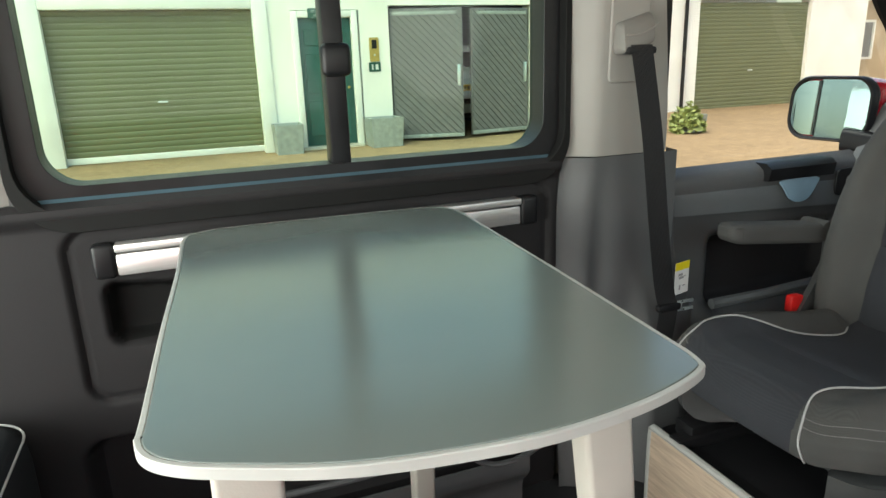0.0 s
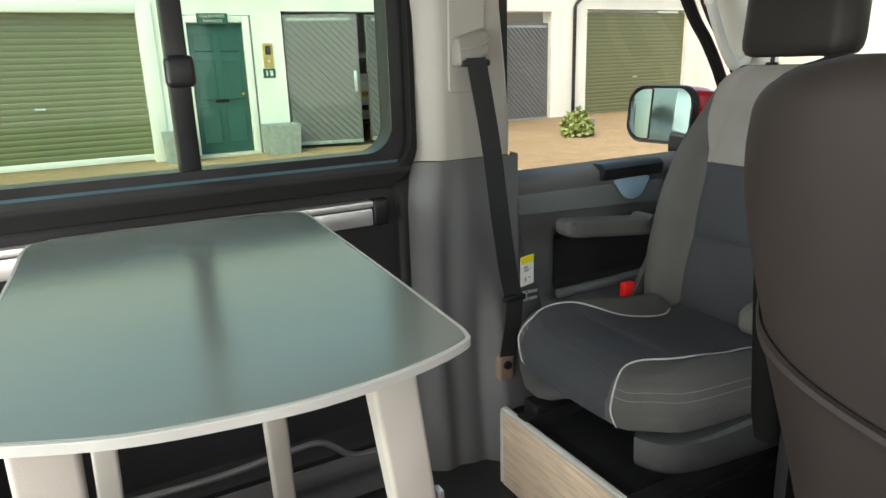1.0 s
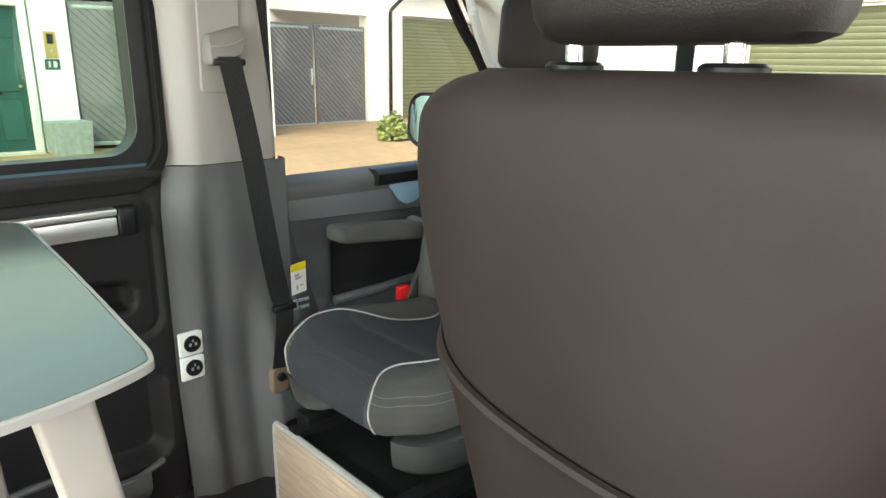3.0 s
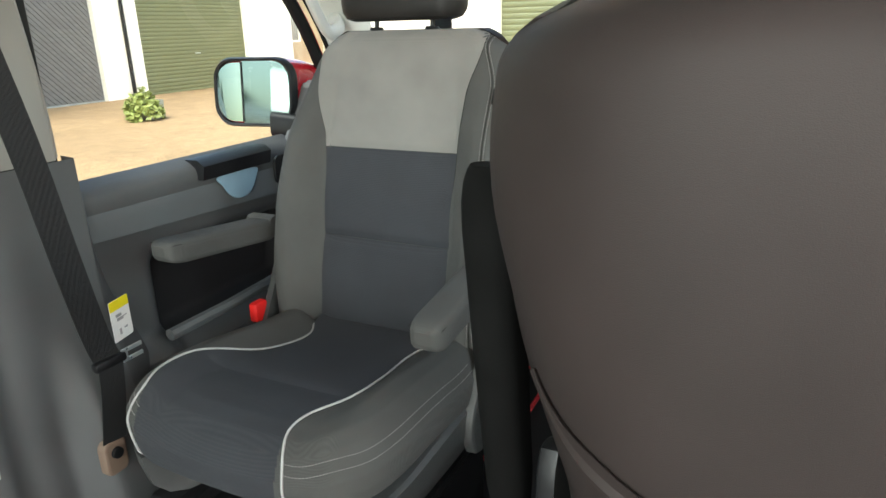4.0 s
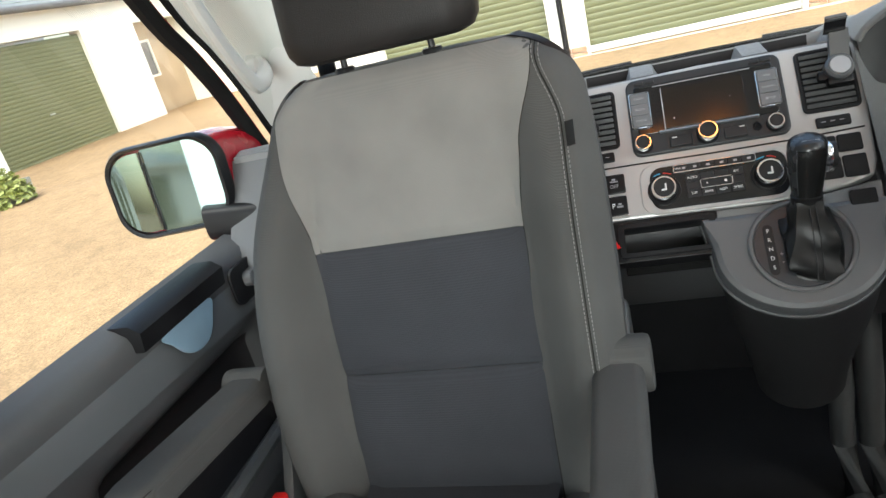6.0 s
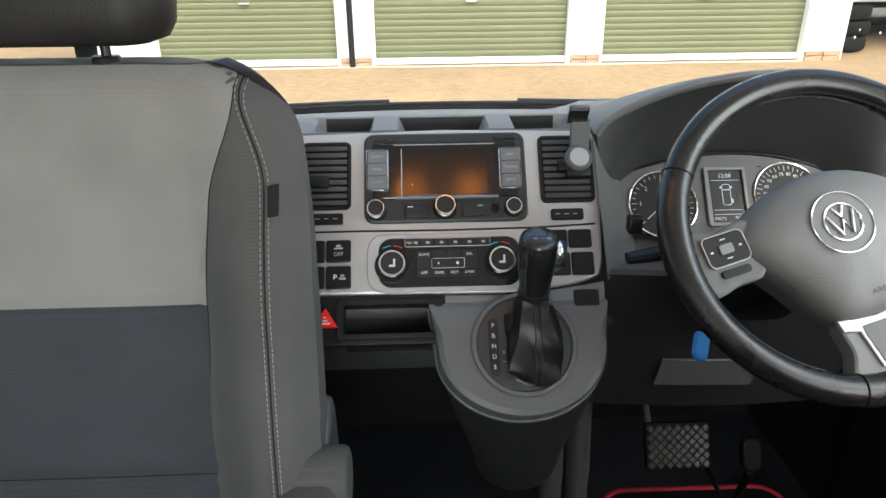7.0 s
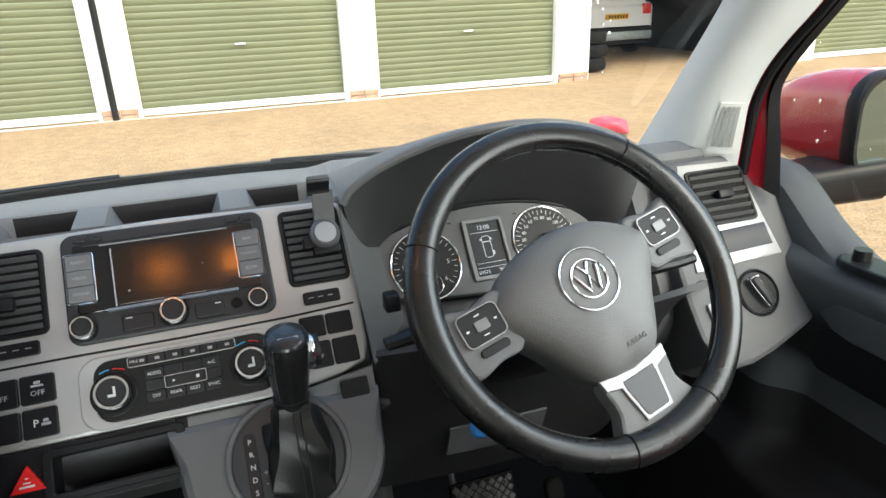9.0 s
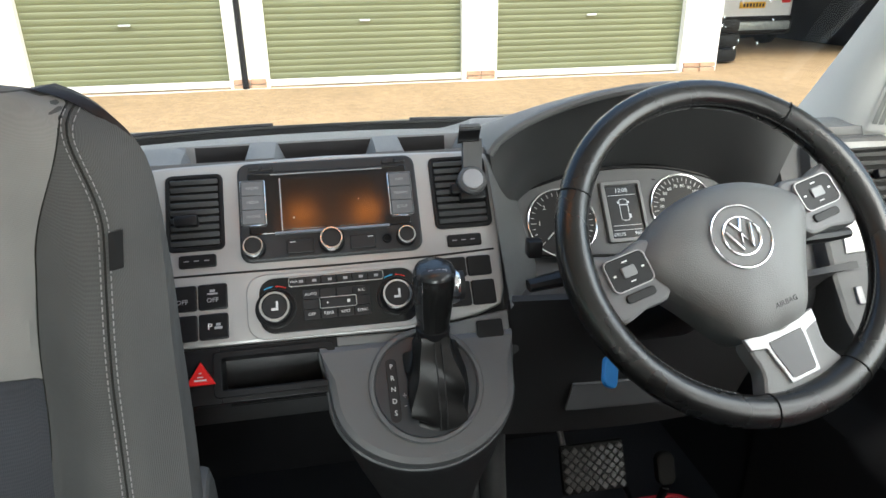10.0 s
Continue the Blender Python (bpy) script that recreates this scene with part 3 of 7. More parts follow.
# the deeper terrace beyond it
YB = 11.6
wall_boxes("wall_far_terrace", [(5.6, 6.2, YB, YB + 0.3, -0.7, TOP), (6.2, 8.9, YB, YB + 0.3, 2.02, TOP), (8.9, 9.6, YB, YB + 0.3, -0.7, TOP), (9.6, 9.90, YB, YB + 0.3, -0.7, 2.62), (9.90, 13.1, YB, YB + 0.3, 2.08, 2.62),
           (13.1, 14.9, YB, YB + 0.3, -0.7, 2.62), (14.9, 17.0, YB, YB + 0.3, 2.05, 2.62), (9.3, 9.6, YB + 0.3, YB + 5, 2.4, TOP), (17, 17.3, 4.3, YB + 0.8, -0.7, TOP), (5.6, 17.3, YB + 5, YB + 5.3, -0.7, TOP)], M_WHITE, "white-painted rendered wall of a set-back garage terrace")
for x, flip, w in ((6.25, False, 1.28), (8.87, True, 1.28)):
    gate_leaf(pose(x, YB + 0.08, GROUND - 0.08, 0, 0, 0 if not flip else 180) @ (Matrix.Diagonal((1, -1, 1, 1)) if flip else Matrix()), w, 2.12, flip, "grey painted diagonal-boarded gate leaf, closed", not flip)
roller_door(pose(11.5, YB + 0.1, GROUND - 0.12), 3.2, 2.42, "olive green steel roller shutter, closed, in a set-back white wall", "garage doors")
pipe = thing("drainpipe", "thin dark cast-iron drainpipe on a white wall", "drainpipe", pose(9.5, YB - 0.06, 0))
part("pipe", tube([(0, 0, GROUND - 0.1), (0, 0, 2.12), (0.05, 0, 2.2), (0.26, -0.1, 2.42), (0.28, -0.16, 2.58)], 0.04, 10), M_BLACK, pipe)
gt = thing("gutter", "dark half-round gutter under a slate eave", "gutter", pose(9.6, YB - 0.22, 2.62))
part("trough", tube([(0, 0, 0), (7.5, 0, 0)], 0.07, 10), M_GREY, gt)
rf = tagged(new("roof_terrace"), "grey slate roof of the set-back garages", "roof", kind="structure")
part("deck", sheet(lambda x, t: (x, YB - 0.2 + 4.6 * t, 2.62 + 2.2 * t), (9.6, 17.3), (0, 1), 0.06), M_SLATE, rf, smooth=False)
me = None
for i in range(24):
    o = part("slate_course", box(9.6, 17.3, 0, 0.24, 0, 0.022, 0.004, 1), M_SLATE, rf, smooth=False) if me is None else new("slate_course", me)
    me, o.parent = o.data, rf
    o.matrix_basis = pose(0, YB - 0.22 + 0.185 * i, 2.665 + 0.0885 * i, 23)
planter(pose(7.10, 8.38, GROUND - 0.02), 0.30, 0.27, 0.30, "slate trough planter full of straggling light green foliage", 900, M_ZINC, rng)

# the terrace ahead of the van
XF = 9.5
wall_boxes("wall_front_terrace", [(XF, XF + 0.3, 4.0, 4.6, -0.6, TOP), (XF, XF + 0.3, 3.52, 4.0, -0.6, TOP), (XF, XF + 0.3, 1.13, 3.52, 1.86, TOP), (XF, XF + 0.3, 0.62, 1.13, -0.6, TOP), (XF, XF + 0.3, -1.98, 0.62, 1.86, TOP), (XF, XF + 0.3, -2.47, -1.98, -0.6, TOP),
           (XF, XF + 0.3, -5.24, -2.47, 1.86, TOP), (XF, XF + 0.3, -5.82, -5.24, -0.6, TOP), (XF, XF + 0.3, -9.9, -5.82, 1.95, TOP), (XF, XF + 0.3, -10.4, -9.9, -0.6, TOP), (XF, XF + 0.3, -20.4, -10.4, 1.86, TOP), (XF, XF + 0.3, -14.7, -14.2, -0.6, TOP), (XF, XF + 0.3, -17.9, -17.4, -0.6, TOP), (XF, XF + 0.3, -24, -20.4, -0.6, TOP), (XF, 17.3, 4.3, 4.6, -0.6, TOP), (XF + 5, XF + 5.3, -24, 4.6, -0.6, TOP)], M_WHITE, "white-painted rendered wall of the garage terrace ahead")
for yc, w in ((2.325, 2.4), (-0.68, 2.6), (-3.855, 2.78), (-12.3, 3.8), (-16.05, 2.7), (-19.15, 2.5)):
    roller_door(pose(XF + 0.12, yc, GROUND + 0.01, 0, 0, -90), w, 2.1, "olive green steel roller shutter, closed, between white piers", "garage doors")
pipe = thing("drainpipe", "thin dark drainpipe on a white pier", "drainpipe", pose(XF - 0.06, 0.93, 0))
part("pipe", tube([(0, 0, GROUND - 0.05), (0, 0, 3.5)], 0.04, 10), M_BLACK, pipe)
for y0, y1 in ((0.66, 1.10), (-2.44, -2.02), (-5.79, -5.27), (3.56, 3.96)):
    f = tagged(new("pier_foot"), "buff brick foot of a white pier", "brickwork", kind="structure")
    f.location = (XF, y0, GROUND - 0.03)
    me = None
    for r in range(2):
        for k in range(2):
            w = (y1 - y0 - 0.01) / 2
            if me is None:
                o = part("brick", box(-0.04, 0.0, 0.0, w - 0.012, 0, 0.062, 0.005, 1), M_BRICK, f)
                me = o.data
            else:
                o = new("brick", me)
                o.parent = f
            o.location = (0, k * w + 0.005, 0.02 + r * 0.074)
tagged(part("kerb", box(XF - 0.1, XF - 0.042, -5.2, 3.5, GROUND - 0.1, GROUND + 0.012, 0.008), M_STONE), "pale stone sill along the garage doors", "kerb", kind="structure")


# ---- white car in the open garage ahead ----
def parked_car():
    e = thing("parked_car", "white hatchback seen from behind, parked inside an open garage", "car", pose(12.2, -8.1, GROUND + 0.02, 0, 0, 180))
    # local: rear faces +x, y across, z up
    def ring(x, w, z0, z1):
        return [(x, a, (z0 + z1) / 2 + b) for a, b in rr(w, z1 - z0, 0.12, 5)]
    part("body", loft([ring(0.0, 1.60, 0.30, 0.92), ring(-0.06, 1.76, 0.24, 1.0), ring(-0.5, 1.80, 0.22, 1.04), ring(-2.8, 1.78, 0.22, 0.98), ring(-3.6, 1.6, 0.28, 0.80)]), M_WHITECAR, e, "white painted body")
    part("tailgate", loft([ring(-0.04, 1.44, 0.62, 1.05), ring(-0.30, 1.30, 0.95, 1.42), ring(-0.55, 1.22, 1.0, 1.50), ring(-2.2, 1.24, 0.95, 1.48), ring(-2.9, 1.3, 0.90, 1.0)]), M_WHITECAR, e, "white tailgate and roof")
    part("rear_window", box(-0.30, -0.12, -0.56, 0.56, 1.06, 1.38, 0.05, m=pose(0.04, 0, 0.0)), M_GLOSS, e, "dark rear window")
    part("bumper", loft([ring(0.06, 1.62, 0.26, 0.50), ring(0.0, 1.80, 0.22, 0.56), ring(-0.35, 1.82, 0.22, 0.54)]), M_BLACK, e, "black lower bumper")
    part("skid_strip", box(0.03, 0.09, -0.80, 0.80, 0.31, 0.47, 0.04), M_ZINC, e, "grey bumper strip")
    pl = part("number_plate", box(0.0, 0.03, -0.26, 0.26, 0.70, 0.81, 0.004), M_PLATE, e, "yellow plate with dark bars")
    bars("plate_bars", [(-0.20 + i * 0.065, -0.16 + i * 0.065, -0.03, 0.03) for i in range(7)], pose(0.031, 0, 0.755, 90, 0, 90), M_BLACK, pl)
    for s in (-1, 1):
        part("tail_light", box(-0.10, 0.02, s * 0.60, s * 0.80, 0.78, 0.98, 0.03), M_REDPL, e, "red tail light")
        for x in (-0.65, -3.0):
            w = part("wheel", loft([[(x + a, s * (0.72 + d), 0.30 + b) for a, b in ellipse(r, r, 24)] for r, d in ((0.30, 0), (0.31, 0.05), (0.30, 0.17), (0.2, 0.18))]), M_RUBBER, e)
            part("rim", plate(ellipse(0.19, 0.19, 20, x, 0.30), 0, 0.01, 0.003, pose(0, s * 0.905, 0, 90)), M_ZINC, w)
    return e


car = parked_car()
copy_thing(car, pose(3.95, YA + 0.9, GROUND + 0.02, 0, 0, -90))
# walls coloured near-black so the shade behind the gates is painted in
wall_boxes("store_inside", [(2.31, 2.45, YA + 0.31, YA + 4.9, -0.6, 2.2), (5.0, 5.28, YA + 0.31, YA + 4.9, -0.6, 2.2), (2.45, 5.0, YA + 4.7, YA + 4.95, -0.6, 2.2), (2.31, 5.28, YA + 0.31, YA + 4.95, 2.21, 2.3)], M_INSHADE, "inside behind the open gates, shade put into its near-black colour")
wall_boxes("wall_recess", [(14.9, 17.0, YB + 0.5, YB + 0.8, -0.7, 2.62)], M_TAN, "tan rendered wall of a shaded recess between garages")
rw = tagged(new("window_2"), "small grey-paned window in the tan recess wall", "window", kind="structure")
part("window_frame", ring_plate(rr(0.62, 0.95, 0.02, 4), rr(0.50, 0.83, 0.01, 4), 0, 0.05, pose(15.55, YB + 0.5, 1.15, 90)), M_FRAME, rw)
part("pane", plate(rr(0.50, 0.83, 0.01, 4), 0, 0.012, 0.002, pose(15.55, YB + 0.5, 1.15, 90)), M_DARKSILVER, rw)
# same near-black walls: the garage's inner shade is in their colour
wall_boxes("garage_inside", [(XF + 0.3, XF + 5, -5.85, -5.6, -0.6, 2.2), (XF + 0.3, XF + 5, -10.2, -10.0, -0.6, 2.2), (XF + 4.7, XF + 4.95, -10.0, -5.85, -0.6, 2.2), (XF + 0.3, XF + 5, -10.2, -5.6, 2.2, 2.3)], M_INSHADE, "inside of an open garage, shade put into its near-black colour")
for k, (y, z) in enumerate(((-6.35, 0.0), (-6.37, 0.22), (-6.34, 0.44))):
    ty = thing("tyre", "spare black tyre stacked on its side in the garage", "tyre", pose(XF + 0.9, y, GROUND + 0.02 + z), "stacked tyres")
    part("tread", loft([[(r * math.cos(a), r * math.sin(a), zz) for a in lin(0, 6.0868, 28)] for r, zz in ((0.19, 0.0), (0.29, 0.02), (0.31, 0.06), (0.31, 0.15), (0.29, 0.20), (0.19, 0.215), (0.18, 0.10))], cap=(False, False)), M_RUBBER, ty)

def sack():
    e = thing("plastic_sack", "crumpled pinkish red plastic sack lying on the yard", "bag", pose(5.95, -3.86, GROUND, 0, 0, 38))
    rings = []
    for t in lin(0, 1, 12):
        k = math.sqrt(max(1 - (2 * t - 1) ** 4, 0.02))
        ring = []
        for i in range(28):
            a = 2 * math.pi * i / 28
            p = Vector((-0.21 + 0.42 * t, 0.12 * k * math.cos(a), 0.075 * k * (1 + math.sin(a))))
            q = noise.noise_vector(p * 14) * 0.022
            ring.append((p.x + q.x, p.y + q.y, max(p.z + q.z, 0.0)))
        rings.append(ring)
    part("sack", loft(rings), material("pinkish red film", (0.62, 0.07, 0.10), 0.3, vary=0.25, scale=14), e)
    bars("print", [(-0.06, 0.02, -0.012, 0.004), (0.03, 0.08, -0.010, 0.0)], pose(0.0, -0.115, 0.09, 78), M_PAPER, e)


sack()

# ---- van shell ----
CEIL = 1.38
tagged(part("floor", box(-2.0, 0.5, -0.86, 0.90, FLOOR - 0.05, FLOOR, 0), M_FLOOR, smooth=False), "black vinyl van floor", "floor", kind="structure")
tagged(part("cab_floor", box(0.5, 1.7, -0.86, 0.90, FLOOR - 0.05, FLOOR - 0.004, 0), M_FLOOR, smooth=False), "black carpeted cab floor", "floor", kind="structure")
tagged(part("ceiling", box(-2.0, 0.85, -0.86, 0.92, CEIL, CEIL + 0.05), M_HEAD, smooth=False), "pale grey van headlining", "ceiling", kind="structure")

M_AMBER = emitting("amber lamp lens", (1.0, 0.28, 0.04), 9.0)
for y in (0.063, -0.082):
    lm = thing("courtesy_lamp", "small round amber courtesy lamp on the pale headlining", "ceiling lamp", pose(0.663, y, CEIL, 180), "courtesy lamps")
    part("lens", plate(ellipse(0.026, 0.026, 24), 0, 0.008, 0.003), M_AMBER, lm, "glowing amber lens")
    part("bezel", ring_plate(ellipse(0.033, 0.033, 24), ellipse(0.026, 0.026, 24), 0, 0.006), M_HEAD, lm)

# side window on the table side: opening from WX0 to WX1
WX0, WX1, WZ0, WZ1 = -0.96, 0.085, 0.80, 1.28
wl = bmesh.new()
box(-2.0, 0.36, 0.962, 0.97, -0.3, WZ0 - 0.02, bm=wl)
box(-2.0, 0.36, 0.90, 0.97, WZ0 - 0.02, WZ0, bm=wl)
box(-2.0, WX0, 0.90, 0.97, WZ0, CEIL + 0.05, bm=wl)
box(WX1, 0.36, 0.90, 0.97, WZ0, CEIL + 0.05, bm=wl)
box(WX0, WX1, 0.90, 0.97, WZ1, CEIL + 0.05, bm=wl)
tagged(part("wall_left", wl, M_TRIM, smooth=False), "dark lined van side with a window opening", "wall", kind="structure")
ws = bmesh.new()
for v in ((-2.0, 0.36, -0.3, WZ0 - 0.05), (-2.0, WX0 - 0.05, WZ0 - 0.05, CEIL + 0.05), (WX1 + 0.05, 0.36, WZ0 - 0.05, CEIL + 0.05), (WX0 - 0.05, WX1 + 0.05, WZ1 + 0.05, CEIL + 0.05)):
    box(v[0], v[1], 0.975, 0.985, v[2], v[3], bm=ws)
tagged(part("side_skin", ws, M_RED, smooth=False), "red painted outer skin of the van side", "wall", kind="structure")
# rear and the other side, with plain window openings
wb = bmesh.new()
box(-2.07, -2.0, -0.93, 0.97, -0.3, 0.35, bm=wb)
box(-2.07, -2.0, -0.93, 0.97, 1.34, CEIL + 0.05, bm=wb)
box(-2.07, -2.0, -0.93, -0.80, 0.35, 1.34, bm=wb)
box(-2.07, -2.0, 0.82, 0.97, 0.35, 1.34, bm=wb)
tagged(part("wall_rear", wb, M_RED, smooth=False), "red steel van tail with an open tailgate", "wall", kind="structure")
wr = bmesh.new()
box(-2.0, 0.36, -0.93, -0.86, -0.3, WZ0, bm=wr)
box(-2.0, -1.85, -0.93, -0.86, WZ0, CEIL + 0.05, bm=wr)
box(0.10, 0.36, -0.93, -0.86, WZ0, CEIL + 0.05, bm=wr)
box(-1.85, 0.10, -0.93, -0.86, 1.32, CEIL + 0.05, bm=wr)
tagged(part("wall_right", wr, M_RED, smooth=False), "red steel van side behind the driver", "wall", kind="structure")
tagged(part("roof", box(-2.07, 0.85, -0.93, 0.97, CEIL + 0.054, CEIL + 0.1, 0.02), M_RED), "red steel van roof", "roof", kind="structure")


# window frame, bar, panes
def window_side():
    e = tagged(new("window_1"), "sliding side window, green tinted glass in a black frame", "window", kind="structure")
    cx, cz, w, h = (WX0 + WX1) / 2, (WZ0 + WZ1) / 2, WX1 - WX0, WZ1 - WZ0
    m = pose(cx, 0.932, cz, 90)
    part("window_frame", ring_plate(rr(w + 0.05, h + 0.05, 0.09, 8), rr(w - 0.035, h - 0.05, 0.065, 8), -0.03, 0.035, m), M_BLACK, e)
    part("rubber_seal", ring_plate(rr(w + 0.075, h + 0.11, 0.10, 8), rr(w + 0.045, h + 0.045, 0.09, 8), -0.02, 0.062, m), M_RUBBER, e)
    bx = -0.40
    part("mullion", box(bx - 0.021, bx + 0.021, 0.905, 0.955, WZ0 + 0.015, WZ1, 0.006), M_BLACK, e)
    latch = part("latch", box(bx - 0.030, bx + 0.030, 0.880, 0.906, 0.998, 1.062, 0.012, 3), M_BLACK, e)
    for x0, x1, y in ((WX0 + 0.015, bx, 0.945), (bx, WX1 - 0.015, 0.950)):
        o = part("pane", sheet(lambda x, z: (x, y, z), (x0, x1), (WZ0 + 0.02, WZ1 - 0.02)), G_TINT, e, smooth=False)
        o.visible_shadow = False
    return e


window_side()
tagged(part("window_sill", loft([[(x, 0.930, 0.802), (x, 0.926, 0.812), (x, 0.898, 0.806), (x, 0.885, 0.792), (x, 0.885, 0.776), (x, 0.93, 0.776)] for x in lin(WX0 - 0.03, 0.12, 12)]), material("blue-grey sill plastic", (0.06, 0.105, 0.135), 0.32, vary=0.08, scale=6)), "blue-grey plastic sill under the side window", "window sill", kind="structure")

# lining below the window: upper swell, recessed field with a pocket, and the bin opening
def inside(x, z, x0, x1, z0, z1, r):
    """How far a point lies inside a rounded rectangle."""
    a, c = abs(x - (x0 + x1) / 2) - (x1 - x0) / 2 + r, abs(z - (z0 + z1) / 2) - (z1 - z0) / 2 + r
    return r - math.hypot(max(a, 0), max(c, 0)) - min(max(a, c), 0)


def lining_pocket(x, z):
    q = min(max((x + 0.87) / 0.90, 0), 1)
    return inside(x, z, -0.885, 0.032, 0.500 - 0.048 * q, 0.645 - 0.105 * q, 0.035)


def lining_point(u, v):
    x, z = u, v
    field, low = inside(x, z, -0.935, 0.080, 0.392, 0.748, 0.05), inside(x, z, -0.97, 0.076, 0.055, 0.325, 0.055)
    y = 0.885 - 0.018 * ease(z, 0.750, 0.78) * (1 - ease(z, 0.79, 0.80))
    y += 0.010 * ease(field, 0.0, 0.014) + 0.007 * math.exp(-((field - 0.006) / 0.006) ** 2)
    y += 0.050 * ease(lining_pocket(x, z), 0.0, 0.030) + 0.060 * ease(low, 0.0, 0.035)
    return (x, y, z)


b = sheet(lining_point, lin(-1.98, -1.0, 8) + lin(-0.99, 0.10, 210), lin(FLOOR, 0.80, 170))
# pocket faces go near-black, painting in the shade of the recess
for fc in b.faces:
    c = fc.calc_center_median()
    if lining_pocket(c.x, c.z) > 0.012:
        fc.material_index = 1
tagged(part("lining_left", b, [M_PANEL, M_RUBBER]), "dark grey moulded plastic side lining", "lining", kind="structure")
bins = thing("door_pocket", "dark grey moulded plastic door bin low on the side lining", "storage bin")
part("bin_front", sheet(lambda x, z: (x, 0.80 + 0.04 * ease(z, 0.06, 0.0), z), lin(-0.95, -0.02, 30), lin(FLOOR + 0.01, 0.10, 8), 0.006), M_TRIM, bins)
rim = smooth_line([(-0.98, 0.805, 0.17), (-0.5, 0.80, 0.15), (-0.28, 0.80, 0.16), (-0.20, 0.80, 0.155), (-0.13, 0.80, 0.10), (-0.06, 0.80, 0.09), (0.02, 0.82, 0.10)], 8)
part("rim", tube(rim, 0.008, 8), M_TRIM, bins)

tagged(part("pillar_rear", sheet(lambda x, z: (x, 0.885 - 0.03 * (z - 0.8) + 0.03 * ease(x, -1.02, -0.975), z), lin(-1.98, -0.975, 20), lin(0.80, CEIL, 12)), M_PILLAR), "warm grey upper trim behind the side window", "pillar", kind="structure")

# lower pillar casing between the side door and the cab door
def pillar_low(u, v):
    a, z = u, v
    x = 0.095 + 0.31 * a
    y = 0.880 - 0.035 * ease(a, 0.0, 0.25) - 0.055 * ease(a, 0.55, 0.75) * (1 - ease(z, 0.25, 0.55))
    y += 0.012 * math.exp(-((a - 0.32) / 0.09) ** 2) * (1 - ease(z, 0.5, 0.8))
    y -= 0.03 * ease(-z, -0.30, 0.06)
    x += 0.01 * (1 - a) * ease(z, 0.68, 0.80)
    return (x, y, z)


tagged(part("pillar_casing", sheet(pillar_low, lin(0, 1, 40), lin(FLOOR, 0.795, 60)), M_TRIM), "dark grey moulded casing of the door pillar", "pillar", kind="structure")
tagged(part("pillar_side", sheet(lambda z, a: (0.405 + 0.09 * a * (1 - ease(z, 0.25, 0.79)) + 0.012 * a, pillar_low(1, z)[1] + 0.055 * a ** 1.5, z), lin(FLOOR, 0.795, 40), lin(0, 1, 8)), M_TRIM), "dark grey side of the door pillar casing", "pillar", kind="structure")
def pillar_up(u, z):
    a = u
    return (0.118 + 0.277 * a - 0.05 * ease(z, 0.8, 1.35) * a, 0.885 - 0.04 * ease(a, 0.0, 0.25) + 0.03 * ease(a, 0.9, 1.0) - 0.04 * (z - 0.79), z)


tagged(part("pillar_trim", sheet(pillar_up, lin(0, 1, 24), lin(0.797, CEIL, 16)), M_PILLAR), "warm grey upper trim of the door pillar", "pillar", kind="structure")
tagged(part("pillar_core", box(0.12, 0.40, 0.885, 0.97, 0.78, CEIL), M_BLACK, smooth=False), "black steel door pillar", "pillar", kind="structure")


def hardware_left():
    e = thing("table_rail", "silver aluminium table rail with black end caps on the side lining", "rail")
    part("rail_face", box(-0.845, -0.005, 0.868, 0.895, 0.655, 0.697, 0.004), M_ALU, e)
    part("rail_lip", box(-0.845, -0.005, 0.862, 0.895, 0.701, 0.716, 0.003), M_ALU, e)
    for x0, x1 in ((-0.885, -0.846), (-0.004, 0.038)):
        part("end_cap", box(x0, x1, 0.864, 0.897, 0.652, 0.718, 0.008, 3), M_BLACK, e, "black end cap")
    s = thing("power_socket", "double mains and 12 volt socket, white plates with black inserts", "socket")
    for z in (0.362, 0.298):
        p = part("plate", box(0.095, 0.157, 0.852, 0.862, z - 0.031, z + 0.031, 0.004), M_PAPER, s)
        part("insert", plate(ellipse(0.021, 0.021, 20), 0, 0.006, 0.002, pose(0.127, 0.852, z, 90)), M_BLACK, p)
        bars("socket_detail", [(-0.010, -0.004, -0.004, 0.004), (0.004, 0.010, -0.004, 0.004), (-0.002, 0.002, 0.006, 0.013)], pose(0.127, 0.8455, z, 90), M_GREYMARK, p)
    st = thing("airbag_sticker", "white sticker with a yellow head and small pictograms", "sticker", pose(0.393, 0.786, 0.49, 90, 0, 14))
    part("paper", plate(rr(0.054, 0.082, 0.003), 0, 0.001, 0.0003), M_PAPER, st)
    part("yellow_head", plate(rr(0.054, 0.02, 0.002, cy=0.031), 0.001, 0.0016, 0.0002), M_YELLOW, st)
    bars("print", [(-0.012, 0.006, -0.002, 0.004), (-0.014, 0.002, 0.006, 0.012), (0.006, 0.016, 0.002, 0.004), (-0.010, -0.004, -0.03, -0.018), (0.004, 0.014, -0.022, -0.019)], pose(0, 0, 0.001), M_GREYMARK, st)


hardware_left()


